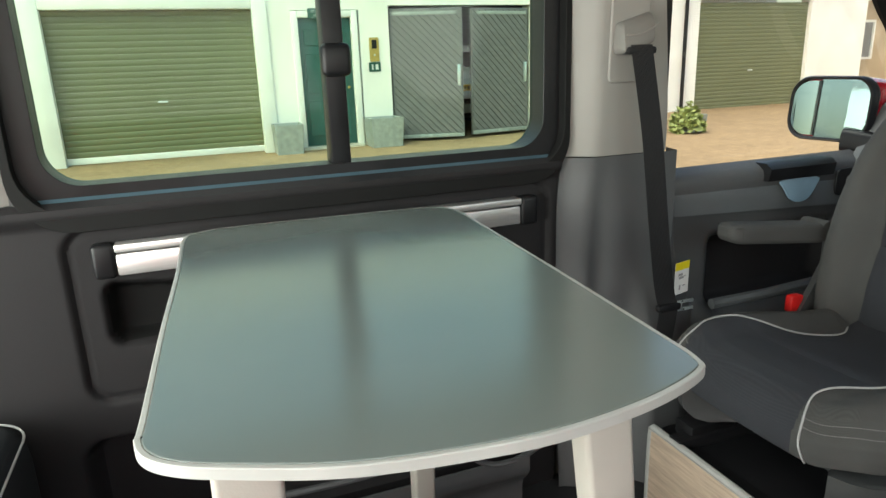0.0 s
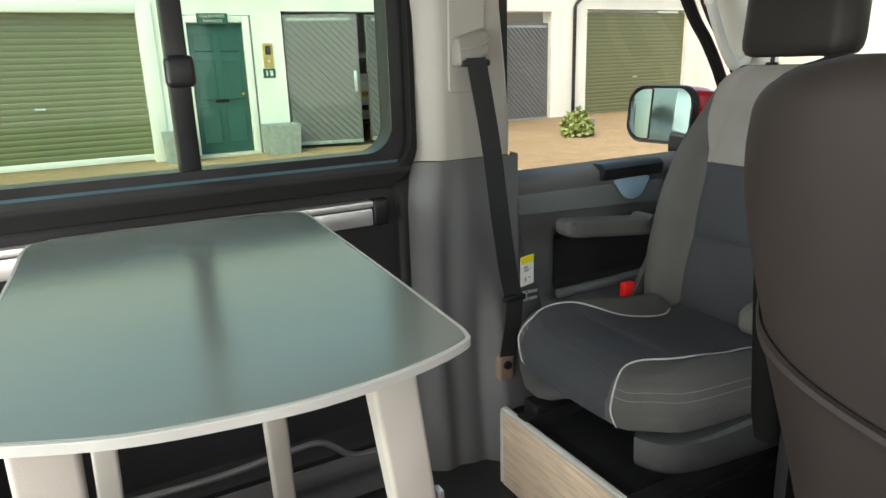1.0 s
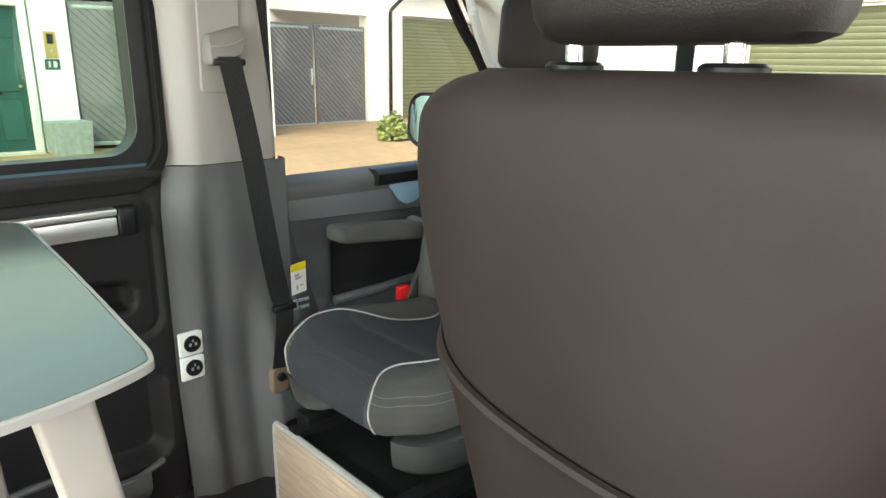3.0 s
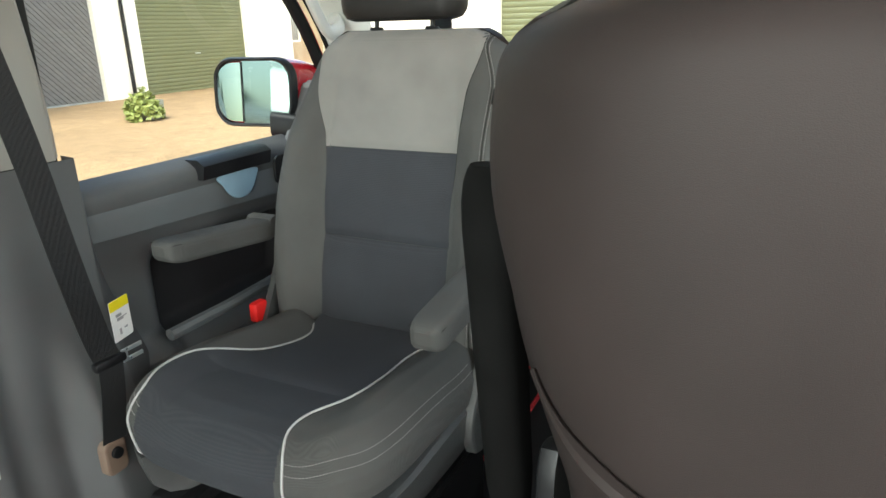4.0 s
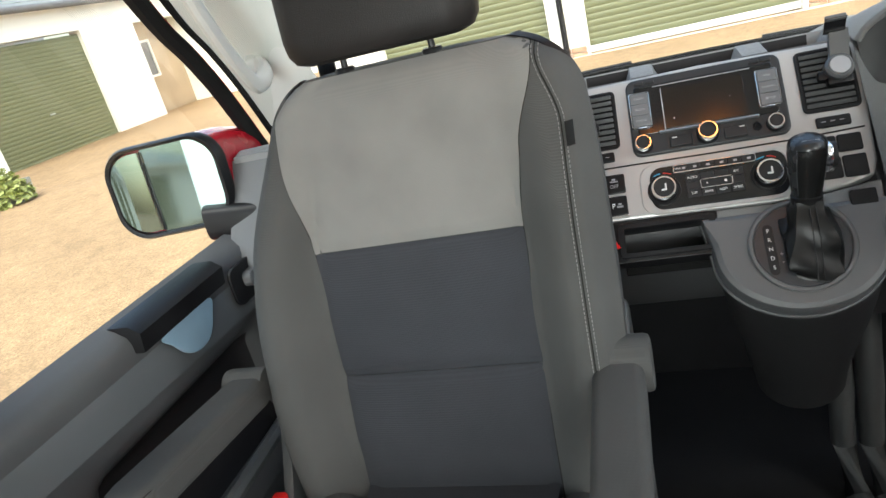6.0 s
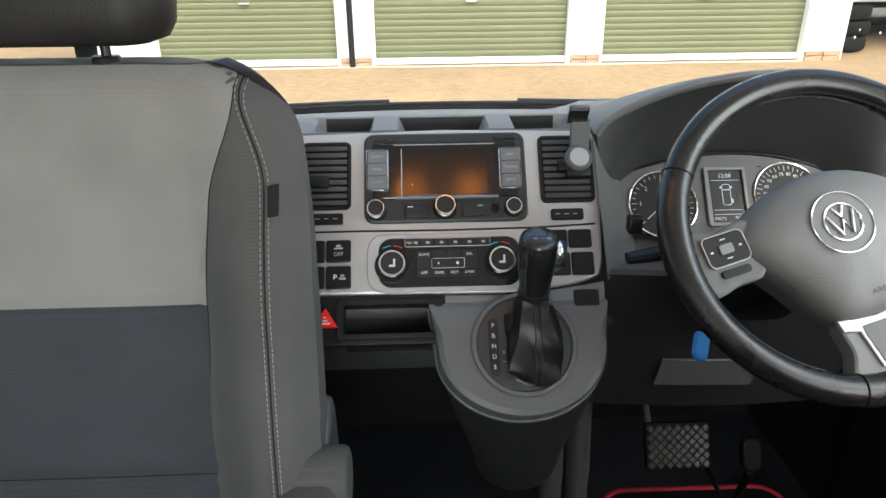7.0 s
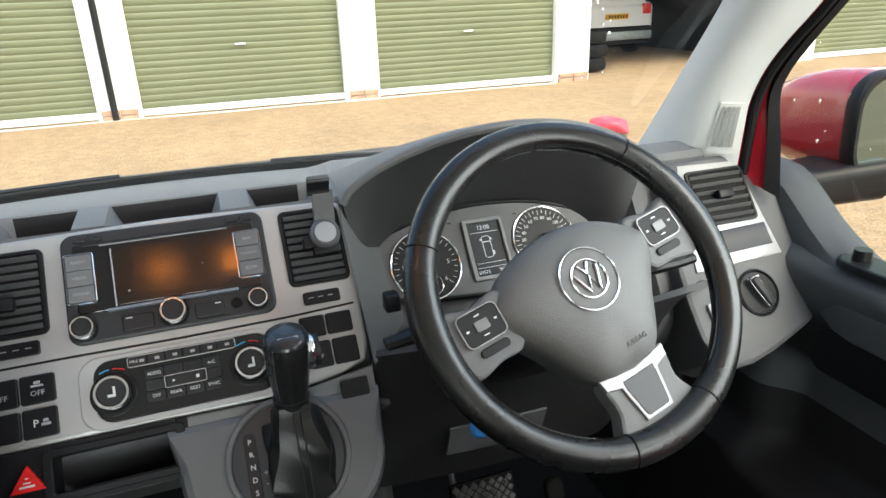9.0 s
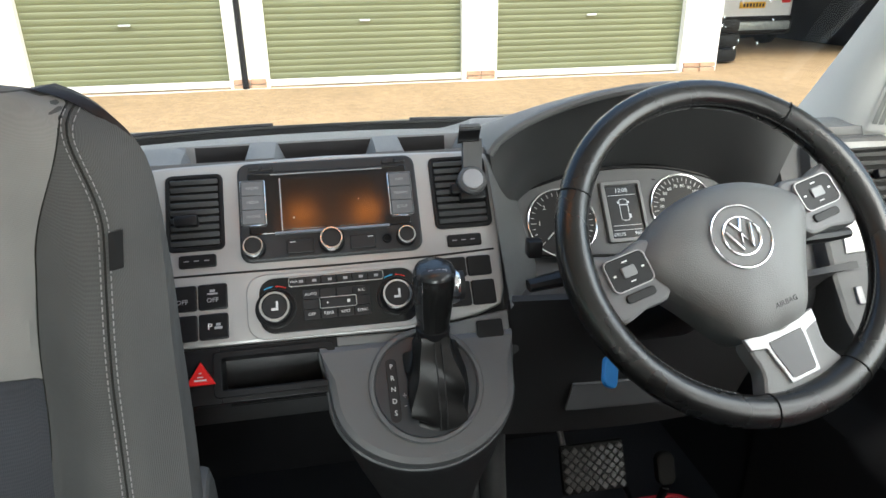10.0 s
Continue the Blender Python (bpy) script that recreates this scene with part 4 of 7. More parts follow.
def seat_belt():
    e = thing("seat_belt", "black seat belt hanging from a grey pillar guide, tongue clipped low", "seat belt")
    part("guide_plate", plate(rr(0.100, 0.34, 0.012), 0, 0.006, 0.003, pose(0.245, 0.832, 1.13, 92)), M_PILLAR, e, "warm grey height adjuster plate")
    hood = []
    for t, w, d in ((0, 0.80, 0.012), (0.06, 0.93, 0.022), (0.25, 1.0, 0.030), (0.55, 1.0, 0.036), (0.8, 0.98, 0.040), (0.94, 0.92, 0.038), (1.0, 0.84, 0.032)):
        hood.append([(0.248 + 0.043 * w * a - 0.006 * t, 0.828 - d * k, 1.098 - 0.066 * t + 0.010 * a) for a, k in ((-1, 0), (-1, 0.7), (-0.9, 0.95), (-0.5, 1.0), (0.5, 1.0), (0.9, 0.95), (1, 0.7), (1, 0))])
    g = part("guide", loft(hood), M_GUIDE, e, "warm grey belt guide")
    part("guide_lip", tube(smooth_line([(0.207, 0.789, 1.060), (0.235, 0.787, 1.062), (0.265, 0.788, 1.070), (0.289, 0.791, 1.084)], 5), 0.0018, 6), M_PILLAR, g)
    part("guide_slot", box(0.209, 0.284, 0.784, 0.812, 1.020, 1.036, 0.005), M_BLACK, e)
    line = [(0.243, 0.788, 1.04), (0.270, 0.772, 0.85), (0.292, 0.762, 0.65), (0.312, 0.756, 0.50), (0.325, 0.752, 0.44)]
    b = loft([[(x - 0.026, y, z), (x + 0.026, y - 0.004, z), (x + 0.026, y - 0.0055, z), (x - 0.026, y - 0.0015, z)] for x, y, z in smooth_line(line, 6)])
    part("webbing", b, M_WEB, e)
    line = [(0.325, 0.750, 0.44), (0.328, 0.765, 0.36), (0.325, 0.785, 0.26)]
    b = loft([[(x - 0.022, y, z), (x + 0.022, y - 0.01, z), (x + 0.022, y - 0.012, z), (x - 0.022, y - 0.002, z)] for x, y, z in smooth_line(line, 6)])
    part("lap_webbing", b, M_WEB, e)
    part("tongue_cover", box(0.292, 0.358, 0.738, 0.756, 0.428, 0.447, 0.006), M_BLACK, e)
    b = bmesh.new()
    box(0.35, 0.362, 0.742, 0.746, 0.424, 0.45, bm=b)
    for z in (0.424, 0.443):
        box(0.36, 0.395, 0.742, 0.746, z, z + 0.007, bm=b)
    part("tongue", b, M_STEEL, e, "bright steel tongue")
    part("anchor", plate(rr(0.05, 0.075, 0.015), 0, 0.02, 0.006, pose(0.323, 0.798, 0.225, 90)), material("tan anchor cover", (0.17, 0.12, 0.09), 0.6), e, "brownish anchor cover")
    part("anchor_bolt", plate(ellipse(0.012, 0.012, 12), 0, 0.01, 0.003, pose(0.323, 0.78, 0.235, 90)), M_BLACK, e)


seat_belt()


# ---- cab doors ----
def cab_door(side):
    """side 1: passenger, -1: driver."""
    s = side
    name = "passenger" if s > 0 else "driver"
    y0 = 0.885 if s > 0 else -0.90
    e = thing("cab_door", "dark grey trimmed cab door, closed, with clear window" , "car door", group="cab doors")
    def skin(x, z):
        y = y0
        lip = ease(z, 0.58, 0.70) * 0.03
        y -= s * (lip - 0.055 * ease(z, 0.70, 0.75) * ease(z, 0.70, 0.75))
        rec = ease(x, 0.55, 0.60) * (1 - ease(x, 0.98, 1.05)) * ease(z, 0.30 + 0.03 * (x - 0.5), 0.35) * (1 - ease(z, 0.52, 0.57))
        y += s * 0.045 * rec
        low = 1 - ease(z, 0.33, 0.38)
        y -= s * 0.05 * low
        return (x, y, z)
    b = sheet(skin, lin(0.40, 1.28, 60), lin(FLOOR, 0.74, 70))
    # passenger recess: shade painted with dark plastic; driver's door is black low down
    for fc in b.faces:
        c = fc.calc_center_median()
        if s > 0 and 0.575 < c.x < 1.01 and 0.345 < c.z < 0.545 or s < 0 and c.z < 0.46:
            fc.material_index = 1
    part("door_lining", b, [M_TRIM if s > 0 else M_DOORSHADE, M_PANEL], e)
    part("door_skin", box(0.36, 1.35, y0 + s * 0.05 if s > 0 else y0 - 0.09, y0 + s * 0.10 if s > 0 else y0 - 0.062, -0.3, 0.69), M_RED, e, "red painted outer skin", smooth=False)
    top = (lambda x: 0.715 - 0.045 * (x - 0.4)) if s > 0 else (lambda x: 0.726 + 0.030 * ease(x, 0.88, 0.98) + 0.082 * ease(x, 0.95, 1.11))
    rings = []
    for x in lin(0.40, 1.12, 24):
        z = top(x)
        g = 1.0 if s > 0 else 1 - 0.55 * ease(x, 0.88, 1.0)
        yr = y0 if s > 0 else y0 - 0.015 * ease(x, 0.90, 1.06)
        rings.append([(x, yr + s * 0.06, z - 0.004), (x, yr + s * 0.035, z + 0.006), (x, yr + s * 0.012, z + 0.003), (x, yr - s * 0.016 * g, z - 0.010), (x, yr - s * 0.026 * g, z - 0.025), (x, yr - s * 0.030 * g, z - 0.055), (x, yr - s * 0.030 * g, z - 0.09), (x, yr + s * 0.06, z - 0.10)])
    # the driver's rail has its shade in the colour
    part("top_rail", loft(rings), M_DOORTOP if s > 0 else M_DOORSHADE, e, "blue-grey padded top rail")
    o = part("pane", sheet(lambda x, z: (x, y0 + s * 0.057, z), (0.40, 1.24), (0.70, 1.38)), G_CLEAR, e, smooth=False)
    o.visible_shadow = False
    return e


dl = cab_door(1)
part("switch_panel", loft([[(x, 0.838, 0.69), (x, 0.832, 0.722), (x, 0.85, 0.735), (x, 0.90, 0.735), (x, 0.90, 0.69)] for x in lin(0.70, 0.93, 8)]), M_BLACK, dl, "black grab section")
part("speaker_mark", plate([(p.x, p.y) for p in smooth_line([(-0.062, 0.032, 0), (0.062, 0.032, 0), (0.060, 0.005, 0), (0.035, -0.026, 0), (0.0, -0.032, 0), (-0.030, -0.020, 0), (-0.052, 0.008, 0)], 5, True)], 0, 0.004, 0.002, pose(0.815, 0.846, 0.655, 90)), material("pale blue plastic", (0.20, 0.30, 0.38), 0.3), dl, "pale blue-grey scuff plate")
part("handle_recess", plate(rr(0.12, 0.075, 0.02), 0, 0.006, 0.002, pose(1.01, 0.848, 0.662, 90)), M_BLACK, dl, "black release recess")
part("release_lever", plate(rr(0.07, 0.03, 0.012), 0, 0.02, 0.006, pose(1.02, 0.845, 0.665, 90)), M_TRIM, dl)
part("bin_lip", tube([(0.53, 0.825, 0.385), (0.70, 0.815, 0.39), (0.95, 0.815, 0.40), (1.1, 0.82, 0.41)], 0.014, 8), M_DOORTOP, dl)
dr = cab_door(-1)
part("mirror_control", plate(rr(0.13, 0.055, 0.026), 0, 0.01, 0.004, pose(0.87, -0.905, 0.733, 0, 0, 0)), M_BLACK, dr, "black mirror switch plate")
part("mirror_knob", loft([[(x, y, 0) for x, y in ellipse(0.013, 0.013, 16)], [(x, y, 0.018) for x, y in ellipse(0.012, 0.012, 16)]], m=pose(0.905, -0.905, 0.741, 0, 0, 0)), M_BLACK, dr)
part("pull_recess", plate(rr(0.16, 0.07, 0.02), 0, 0.006, 0.002, pose(0.855, -0.884, 0.598, 90, 0, 180)), M_BLACK, dr)




def door_mirror(side, m, label):
    """Origin at the glass's middle; glass faces -x."""
    e = thing("door_mirror", label, "car mirror", m, "door mirrors")
    o = rr(0.235, 0.175, 0.055, 8)
    def r_at(x, k, dy=0.0, dz=0.0):
        return [(x, a * k + dy, b * k + dz) for a, b in o]
    part("housing", loft([r_at(0.004, 0.95), r_at(0.002, 1.05), r_at(0.04, 1.07), r_at(0.09, 1.06, -side * 0.008), r_at(0.15, 0.98, -side * 0.024, -0.002), r_at(0.20, 0.82, -side * 0.046, -0.006), r_at(0.235, 0.55, -side * 0.064, -0.010), r_at(0.25, 0.25, -side * 0.072, -0.012)]), M_RED, e, "red painted shell")
    part("bezel", loft([r_at(-0.004, 0.955), r_at(-0.018, 0.96), r_at(-0.020, 1.02), r_at(-0.010, 1.07), r_at(0.006, 1.075)], cap=(False, False)), M_BLACK, e)
    cut = 0.036
    def clip(y):
        return min(y, cut) if side > 0 else max(y, -cut)
    part("mirror_glass", loft([[(-0.006 - d, clip(a * k), b * k) for a, b in rr(0.235, 0.175, 0.055, 14)] for k, d in ((0.955, 0.0), (0.95, 0.004))]), M_MIRROR, e)
    def outer(u, v):
        """The curved outer part of the glass."""
        y = cut + (0.1105 - cut) * u
        lean = radians(13.5) * u - radians(16) * u * u / 2
        h = 0.083 if y < 0.056 else 0.028 + math.sqrt(max(0.055 ** 2 - (y - 0.056) ** 2, 0)) if y < 0.111 else 0.028
        return (-0.0105 - (0.1105 - cut) * lean, side * y, h * v * 0.955)
    part("blind_spot_glass", sheet(outer, lin(0, 1, 20), lin(-1, 1, 9)), M_MIRROR, e)
    part("split_line", box(-0.0135, -0.0095, side * cut - 0.0016, side * cut + 0.0016, -0.080, 0.080), M_BLACK, e, smooth=False)
    part("foot", loft([[(0.03 + dx, -side * (0.06 + t * 0.16) , -0.085 + dz - 0.015 * t) for dx, dz in rr(0.13 - 0.02 * t, 0.07 - 0.005 * t, 0.02)] for t in lin(0, 1, 5)]), M_BLACK, e, "black mounting foot")
    return e


door_mirror(1, pose(1.085, 0.995, 0.846, 0, 6, 9), "red door mirror with a black bezel and a two-part glass")
door_mirror(-1, pose(1.065, -1.185, 0.88, 0, 3, -14), "red door mirror with a black bezel, wet with rain drops")

# windscreen pillars, screen, cowl
def pillar_front(s, y0):
    """Windscreen pillar trim between its screen edge and its door edge."""
    if s > 0:
        a = smooth_line([(1.43, 0.73, 0.80), (1.29, 0.72, 0.965), (1.215, 0.71, 1.07), (1.15, 0.70, 1.16), (0.95, 0.66, 1.39)], 6)
        c = smooth_line([(1.36, 0.86, 0.80), (1.265, 0.86, 0.975), (1.195, 0.86, 1.075), (1.115, 0.855, 1.16), (0.90, 0.80, 1.39)], 6)
    else:
        c = smooth_line([(1.097, -0.845, 0.83), (1.092, -0.845, 0.90), (1.087, -0.845, 0.945), (1.068, -0.845, 0.99), (1.034, -0.845, 1.036), (0.98, -0.84, 1.091), (0.86, -0.815, 1.22), (0.70, -0.775, 1.39)], 6)
        w = smooth_line([(1.046, -0.885, 0.80), (1.058, -0.885, 0.88), (1.072, -0.885, 0.95), (1.062, -0.885, 0.988), (1.028, -0.885, 1.035), (0.975, -0.882, 1.095), (0.86, -0.86, 1.21), (0.69, -0.83, 1.39)], 6)
        edge = smooth_line([(1.30, s * (y0 - 0.03), 0.83), (1.17, s * (y0 - 0.035), 1.0), (1.06, s * (y0 - 0.05), 1.14), (0.86, s * (y0 - 0.11), 1.39)], 6)
        a = []
        for p in c:
            k = next((i for i in range(1, len(edge)) if edge[i].z >= p.z), len(edge) - 1)
            a.append(edge[k - 1].lerp(edge[k], min(max((p.z - edge[k - 1].z) / (edge[k].z - edge[k - 1].z), 0), 1)))
    n = len(a)
    def f(u, v):
        p, q = a[round(u)], c[round(u)]
        m = p.lerp(q, v)
        m.y -= s * 0.028 * math.sin(math.pi * v)
        m.x -= 0.02 * math.sin(math.pi * v)
        return m
    tagged(part("pillar_front", sheet(f, range(n), lin(0, 1, 12), 0.012), M_HEAD), "pale grey trimmed windscreen pillar", "pillar", kind="structure")
    tagged(part("door_seal", tube([p + Vector((-0.004, s * 0.010, 0)) for p in c], 0.012 if s > 0 else 0.007, 8), M_RUBBER), "black rubber door seal", "seal", kind="structure")
    if s > 0:
        tagged(part("pillar_skin", tube([p + Vector((-0.022, 0.036, 0)) for p in c], 0.006, 8), M_RED), "red painted door aperture edge", "pillar", kind="structure")
        tagged(part("window_seal", tube([p + Vector((-0.046, 0.036, 0)) for p in c], 0.018, 8), M_RUBBER), "black rubber door window seal", "seal", kind="structure")
    else:
        def band(u, v):
            p = c[round(u)].lerp(w[round(u)], v)
            return p + Vector((0.012 * math.sin(math.pi * min(v / 0.62, 1)), 0, 0))
        tagged(part("pillar_skin", sheet(band, range(n), lin(0.06, 0.66, 8), 0.004), M_RED), "red painted door aperture edge", "pillar", kind="structure")
        tagged(part("window_seal", sheet(lambda u, v: band(u, v) + Vector((-0.006, 0.003, 0)), range(n), lin(0.62, 1.0, 6), 0.008), M_RUBBER), "black rubber door window seal", "seal", kind="structure")
    if s < 0:
        def g(u, v, off):
            i = u * 6
            k = min(int(i), n - 2)
            p = f(k, v).lerp(f(k + 1, v), i - k)
            return p + Vector((-0.85, 0.5, 0)).normalized() * off
        gr = tagged(part("demister_grille", sheet(lambda u, v: g(u, v, 0.003), lin(0.50, 1.95, 20), lin(0.72, 0.95, 8), 0.004), M_HEAD), "pale grey demister grille on the windscreen pillar", "air vent")
        for j in range(4):
            v0 = 0.742 + j * 0.049
            part("grille_slot", sheet(lambda u, v: g(u, v, 0.0042), lin(0.64, 1.84, 16), lin(v0, v0 + 0.036, 3)), M_SLOT, gr, "grey slot")


pillar_front(1, 0.84)
pillar_front(-1, 0.825)
gh = thing("grab_handle", "pale grey grab handle on the windscreen pillar", "grab handle")
part("grip", tube(smooth_line([(1.21, 0.80, 1.04), (1.165, 0.757, 1.012), (1.10, 0.745, 0.998), (1.06, 0.742, 1.03), (1.02, 0.74, 1.085), (0.99, 0.74, 1.14), (0.975, 0.745, 1.18), (1.02, 0.80, 1.215)], 6), 0.0135, 10, flat=1.3), M_GRAB, gh)
part("foot", plate(rr(0.06, 0.04, 0.018), 0, 0.02, 0.007, Matrix.Translation((1.205, 0.80, 1.035)) @ pose(0, 0, 0, 90, -40, 0)), M_GRAB, gh)


def screen_point(u, v):
    y = -0.86 + 1.74 * u
    c = 1 - ((y - 0.01) / 0.87) ** 2
    x0, x1 = 1.40 + 0.26 * c, 0.82 + 0.12 * c
    z0, z1 = 0.775, 1.40
    return (x0 + (x1 - x0) * v, y * (1 - 0.1 * v), z0 + (z1 - z0) * v)


def drops(name, f, us, vs, count, seed, parent=None):
    """Scattered rain drops on a pane."""
    rg, b = random.Random(seed), bmesh.new()
    for i in range(count):
        c = Vector(f(rg.uniform(*us), rg.uniform(*vs)))
        r = rg.uniform(0.0009, 0.0024)
        bmesh.ops.create_icosphere(b, subdivisions=1, radius=r, matrix=Matrix.Translation(c) @ Matrix.Diagonal((0.6, 0.8, 1.5, 1)))
    return tagged(part(name, b, M_DROP, parent), "rain drops clinging to the glass", "rain drops", kind="stuff")


drops("rain_drops", lambda u, v: Vector(screen_point(u, v)) + Vector((0.002, 0, 0)), (0.075, 0.135), (0.30, 0.75), 46, 3)
drops("rain_drops", lambda x, z: (x, -0.905, z), (0.84, 1.2), (0.86, 1.22), 40, 4)
o = tagged(part("windscreen", sheet(screen_point, lin(0, 1, 24), lin(0, 1, 12)), G_CLEAR), "clear curved windscreen with a few rain drops", "windscreen", kind="structure")
o.visible_shadow = False
tagged(part("roof_header", sheet(lambda u, v: (screen_point(u, 1)[0] - 0.16 * v + 0.03, screen_point(u, 1)[1], 1.40 - 0.02 * v), lin(0, 1, 16), lin(0, 1, 4), 0.02), M_HEAD), "pale grey header over the windscreen", "ceiling", kind="structure")
tagged(part("bulkhead", box(1.66, 1.70, -0.86, 0.90, -0.3, 0.80), M_BLACK, smooth=False), "black bulkhead below the windscreen", "wall", kind="structure")
for nm, ya, yb in (("kick_panel_left", 0.86, 0.97), ("kick_panel_right", -0.93, -0.853)):
    tagged(part(nm, box(1.22, 1.70, ya, yb, -0.3, 0.79), M_PANEL, smooth=False), "dark trimmed footwell side", "wall", kind="structure")

# ---- dashboard ----
D = Matrix.Translation((1.085, 0, 0.82)) @ Matrix(((0, 0.597, -0.802, 0), (-1, 0, 0, 0), (0, 0.802, 0.597, 0), (0, 0, 0, 1)))
TG = Matrix.Translation((0.925, -0.09, 0.62)) @ Matrix(((0, 0.707, -0.707, 0), (-1, 0, 0, 0), (0, 0.707, 0.707, 0), (0, 0, 0, 1)))
CL = Matrix.Translation((1.13, -0.42, 0.76)) @ Matrix(((0, 0.6, -0.8, 0), (-1, 0, 0, 0), (0, 0.8, 0.6, 0), (0, 0, 0, 1)))
RT = Matrix.Translation((1.0, -0.757, 0.71)) @ Matrix(((0, 0.6, -0.8, 0), (-1, 0, 0, 0), (0, 0.8, 0.6, 0), (0, 0, 0, 1)))
M_RADIO = material("radio plastic", (0.022, 0.023, 0.025), 0.42, spec=0.3, vary=0.06, scale=10, grain=0.15, grain_scale=900)
M_KEY = material("soft key plastic", (0.016, 0.016, 0.017), 0.5, spec=0.3, vary=0.08, scale=20)
M_LOUVRE = material("louvre plastic", (0.040, 0.041, 0.043), 0.45, vary=0.1, scale=20)
M_DIAL = material("dial face", (0.016, 0.016, 0.017), 0.45, spec=0.3, vary=0.05, scale=20)
M_REDLIT = material("red print", (0.6, 0.03, 0.02), 0.5)


def at(u, v, n=0.0, base=None):
    """A place on a sloping face: metres to the right, up the face, and proud of it."""
    return (D if base is None else base) @ Matrix.Translation((u, v, n))


def slab(name, u0, u1, v0, v1, n0, n1, r, mat, parent, label="", edge=0.0015, base=None):
    return part(name, plate(rr(abs(u1 - u0), abs(v1 - v0), r, 4, (u0 + u1) / 2, (v0 + v1) / 2), n0, n1, edge, D if base is None else base), mat, parent, label)


def knob(name, u, v, n0, r, h, parent, base=None, cap=M_KEY, ringmat=M_CHROME, label="black knob with a chrome ring"):
    b = base if base is not None else D
    k = part(name, loft([[(x, y, z) for x, y in ellipse(q, q, 28)] for q, z in ((r * 1.12, n0), (r * 1.1, n0 + h * 0.3), (r * 0.96, n0 + h * 0.5), (r * 0.9, n0 + h * 0.55))], m=b @ pose(u, v, 0)), M_BLACK, parent, label)
    part("ring", loft([[(x, y, z) for x, y in ellipse(q, q, 28)] for q, z in ((r, n0 + h * 0.4), (r, n0 + h * 0.85), (r * 0.95, n0 + h), (r * 0.82, n0 + h), (r * 0.78, n0 + h * 0.8))], cap=(False, False), m=b @ pose(u, v, 0)), ringmat, k)
    part("cap", plate(ellipse(r * 0.80, r * 0.80, 24), n0, n0 + h * 0.88, 0.001, b @ pose(u, v, 0)), cap, k)
    return k


dash = thing("dashboard", "dark grey plastic van dashboard with a silver-grey centre section", "dashboard")


# top shelf up to the screen, with an open tray behind the radio
def tray(y, v):
    return ease(y, -0.195, -0.172) * (1 - ease(y, 0.172, 0.195)) * ease(v, 0.012, 0.020) * (1 - ease(v, 0.150, 0.166))


def top_point(u, v):
    y = -0.82 + 1.69 * u
    xf = screen_point((y + 0.86) / 1.74, 0)[0] - 0.02
    cut = ease(y, -0.67, -0.63) * (1 - ease(y, -0.25, -0.22))
    x0 = 1.132 + 0.14 * cut
    x = x0 + (xf - x0) * v
    z = 0.8685 + 0.006 * ease(v, 0.03, 0.13) - 0.095 * max(v - 0.15, 0)
    z -= 0.03 * cut * (1 - ease(v, 0.12, 0.3))
    if v == 0:
        z -= 0.012
    return (x, y, z - 0.048 * tray(y, v))


tv = [0, 0.008] + lin(0.015, 0.30, 70) + lin(0.32, 0.45, 6) + lin(0.5, 1, 8)
b = sheet(top_point, lin(0, 1, 150), tv)
b.faces.ensure_lookup_table()
# tray faces take a far darker plastic to paint the shade inside it
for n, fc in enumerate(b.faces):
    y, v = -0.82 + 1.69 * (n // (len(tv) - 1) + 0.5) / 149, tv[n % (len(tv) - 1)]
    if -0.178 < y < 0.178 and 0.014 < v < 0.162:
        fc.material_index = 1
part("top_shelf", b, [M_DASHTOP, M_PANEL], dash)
for y in (0.085, -0.085):
    part("tray_divider", loft([[(1.138 + 0.076 * t, y + dy, z) for dy, z in ((-0.030, 0.845), (-0.018, 0.8695 + 0.0045 * t), (0.018, 0.8695 + 0.0045 * t), (0.030, 0.845))] for t in lin(0, 1, 5)]), M_DASHTOP, dash)


# lower body across the whole width
def body_point(s, t):
    y = -0.83 + 1.71 * s
    prof = smooth_line([(1.125, 0, 0.866), (1.112, 0, 0.848), (1.05, 0, 0.755), (1.005, 0, 0.69), (1.005, 0, 0.62), (1.06, 0, 0.545), (1.15, 0, 0.46), (1.26, 0, 0.38), (1.40, 0, 0.33)], 5)
    i = t * (len(prof) - 1)
    k = min(int(i), len(prof) - 2)
    p = prof[k].lerp(prof[k + 1], i - k)
    cut = ease(y, -0.66, -0.62) * (1 - ease(y, -0.25, -0.21)) * (1 - ease(t, 0.30, 0.5))
    return (p.x + 0.012 + 0.09 * cut, y, p.z - 0.004)


part("body", sheet(body_point, lin(0, 1, 90), lin(0, 1, 60)), M_TRIM, dash)

# centre face
FACE = [(-0.30, -0.168), (-0.02, -0.170), (0.10, -0.172), (0.175, -0.160), (0.205, -0.150), (0.212, -0.13), (0.217, 0.0), (0.219, 0.045), (0.210, 0.057), (0.185, 0.0615), (0.0, 0.0665), (-0.20, 0.0615), (-0.30, 0.050)]
part("centre_face", plate(FACE, -0.05, 0.0, 0.004, D), M_SILVER, dash, "silver-grey centre panel")
part("centre_groove", tube([at(u, v, 0.0) @ Vector((0, 0, 0)) for u, v in ((-0.28, -0.0815), (-0.12, -0.0815), (0.0, -0.0825), (0.12, -0.0815), (0.205, -0.078))], 0.0014, 6), M_BLACK, dash)
part("lower_face", plate([(-0.006, -0.212), (0.10, -0.205), (0.205, -0.205), (0.212, -0.19), (0.212, -0.158), (0.10, -0.1735), (-0.006, -0.1715)], -0.05, -0.003, 0.003, D), M_DASH, dash, "dark grey lower face")
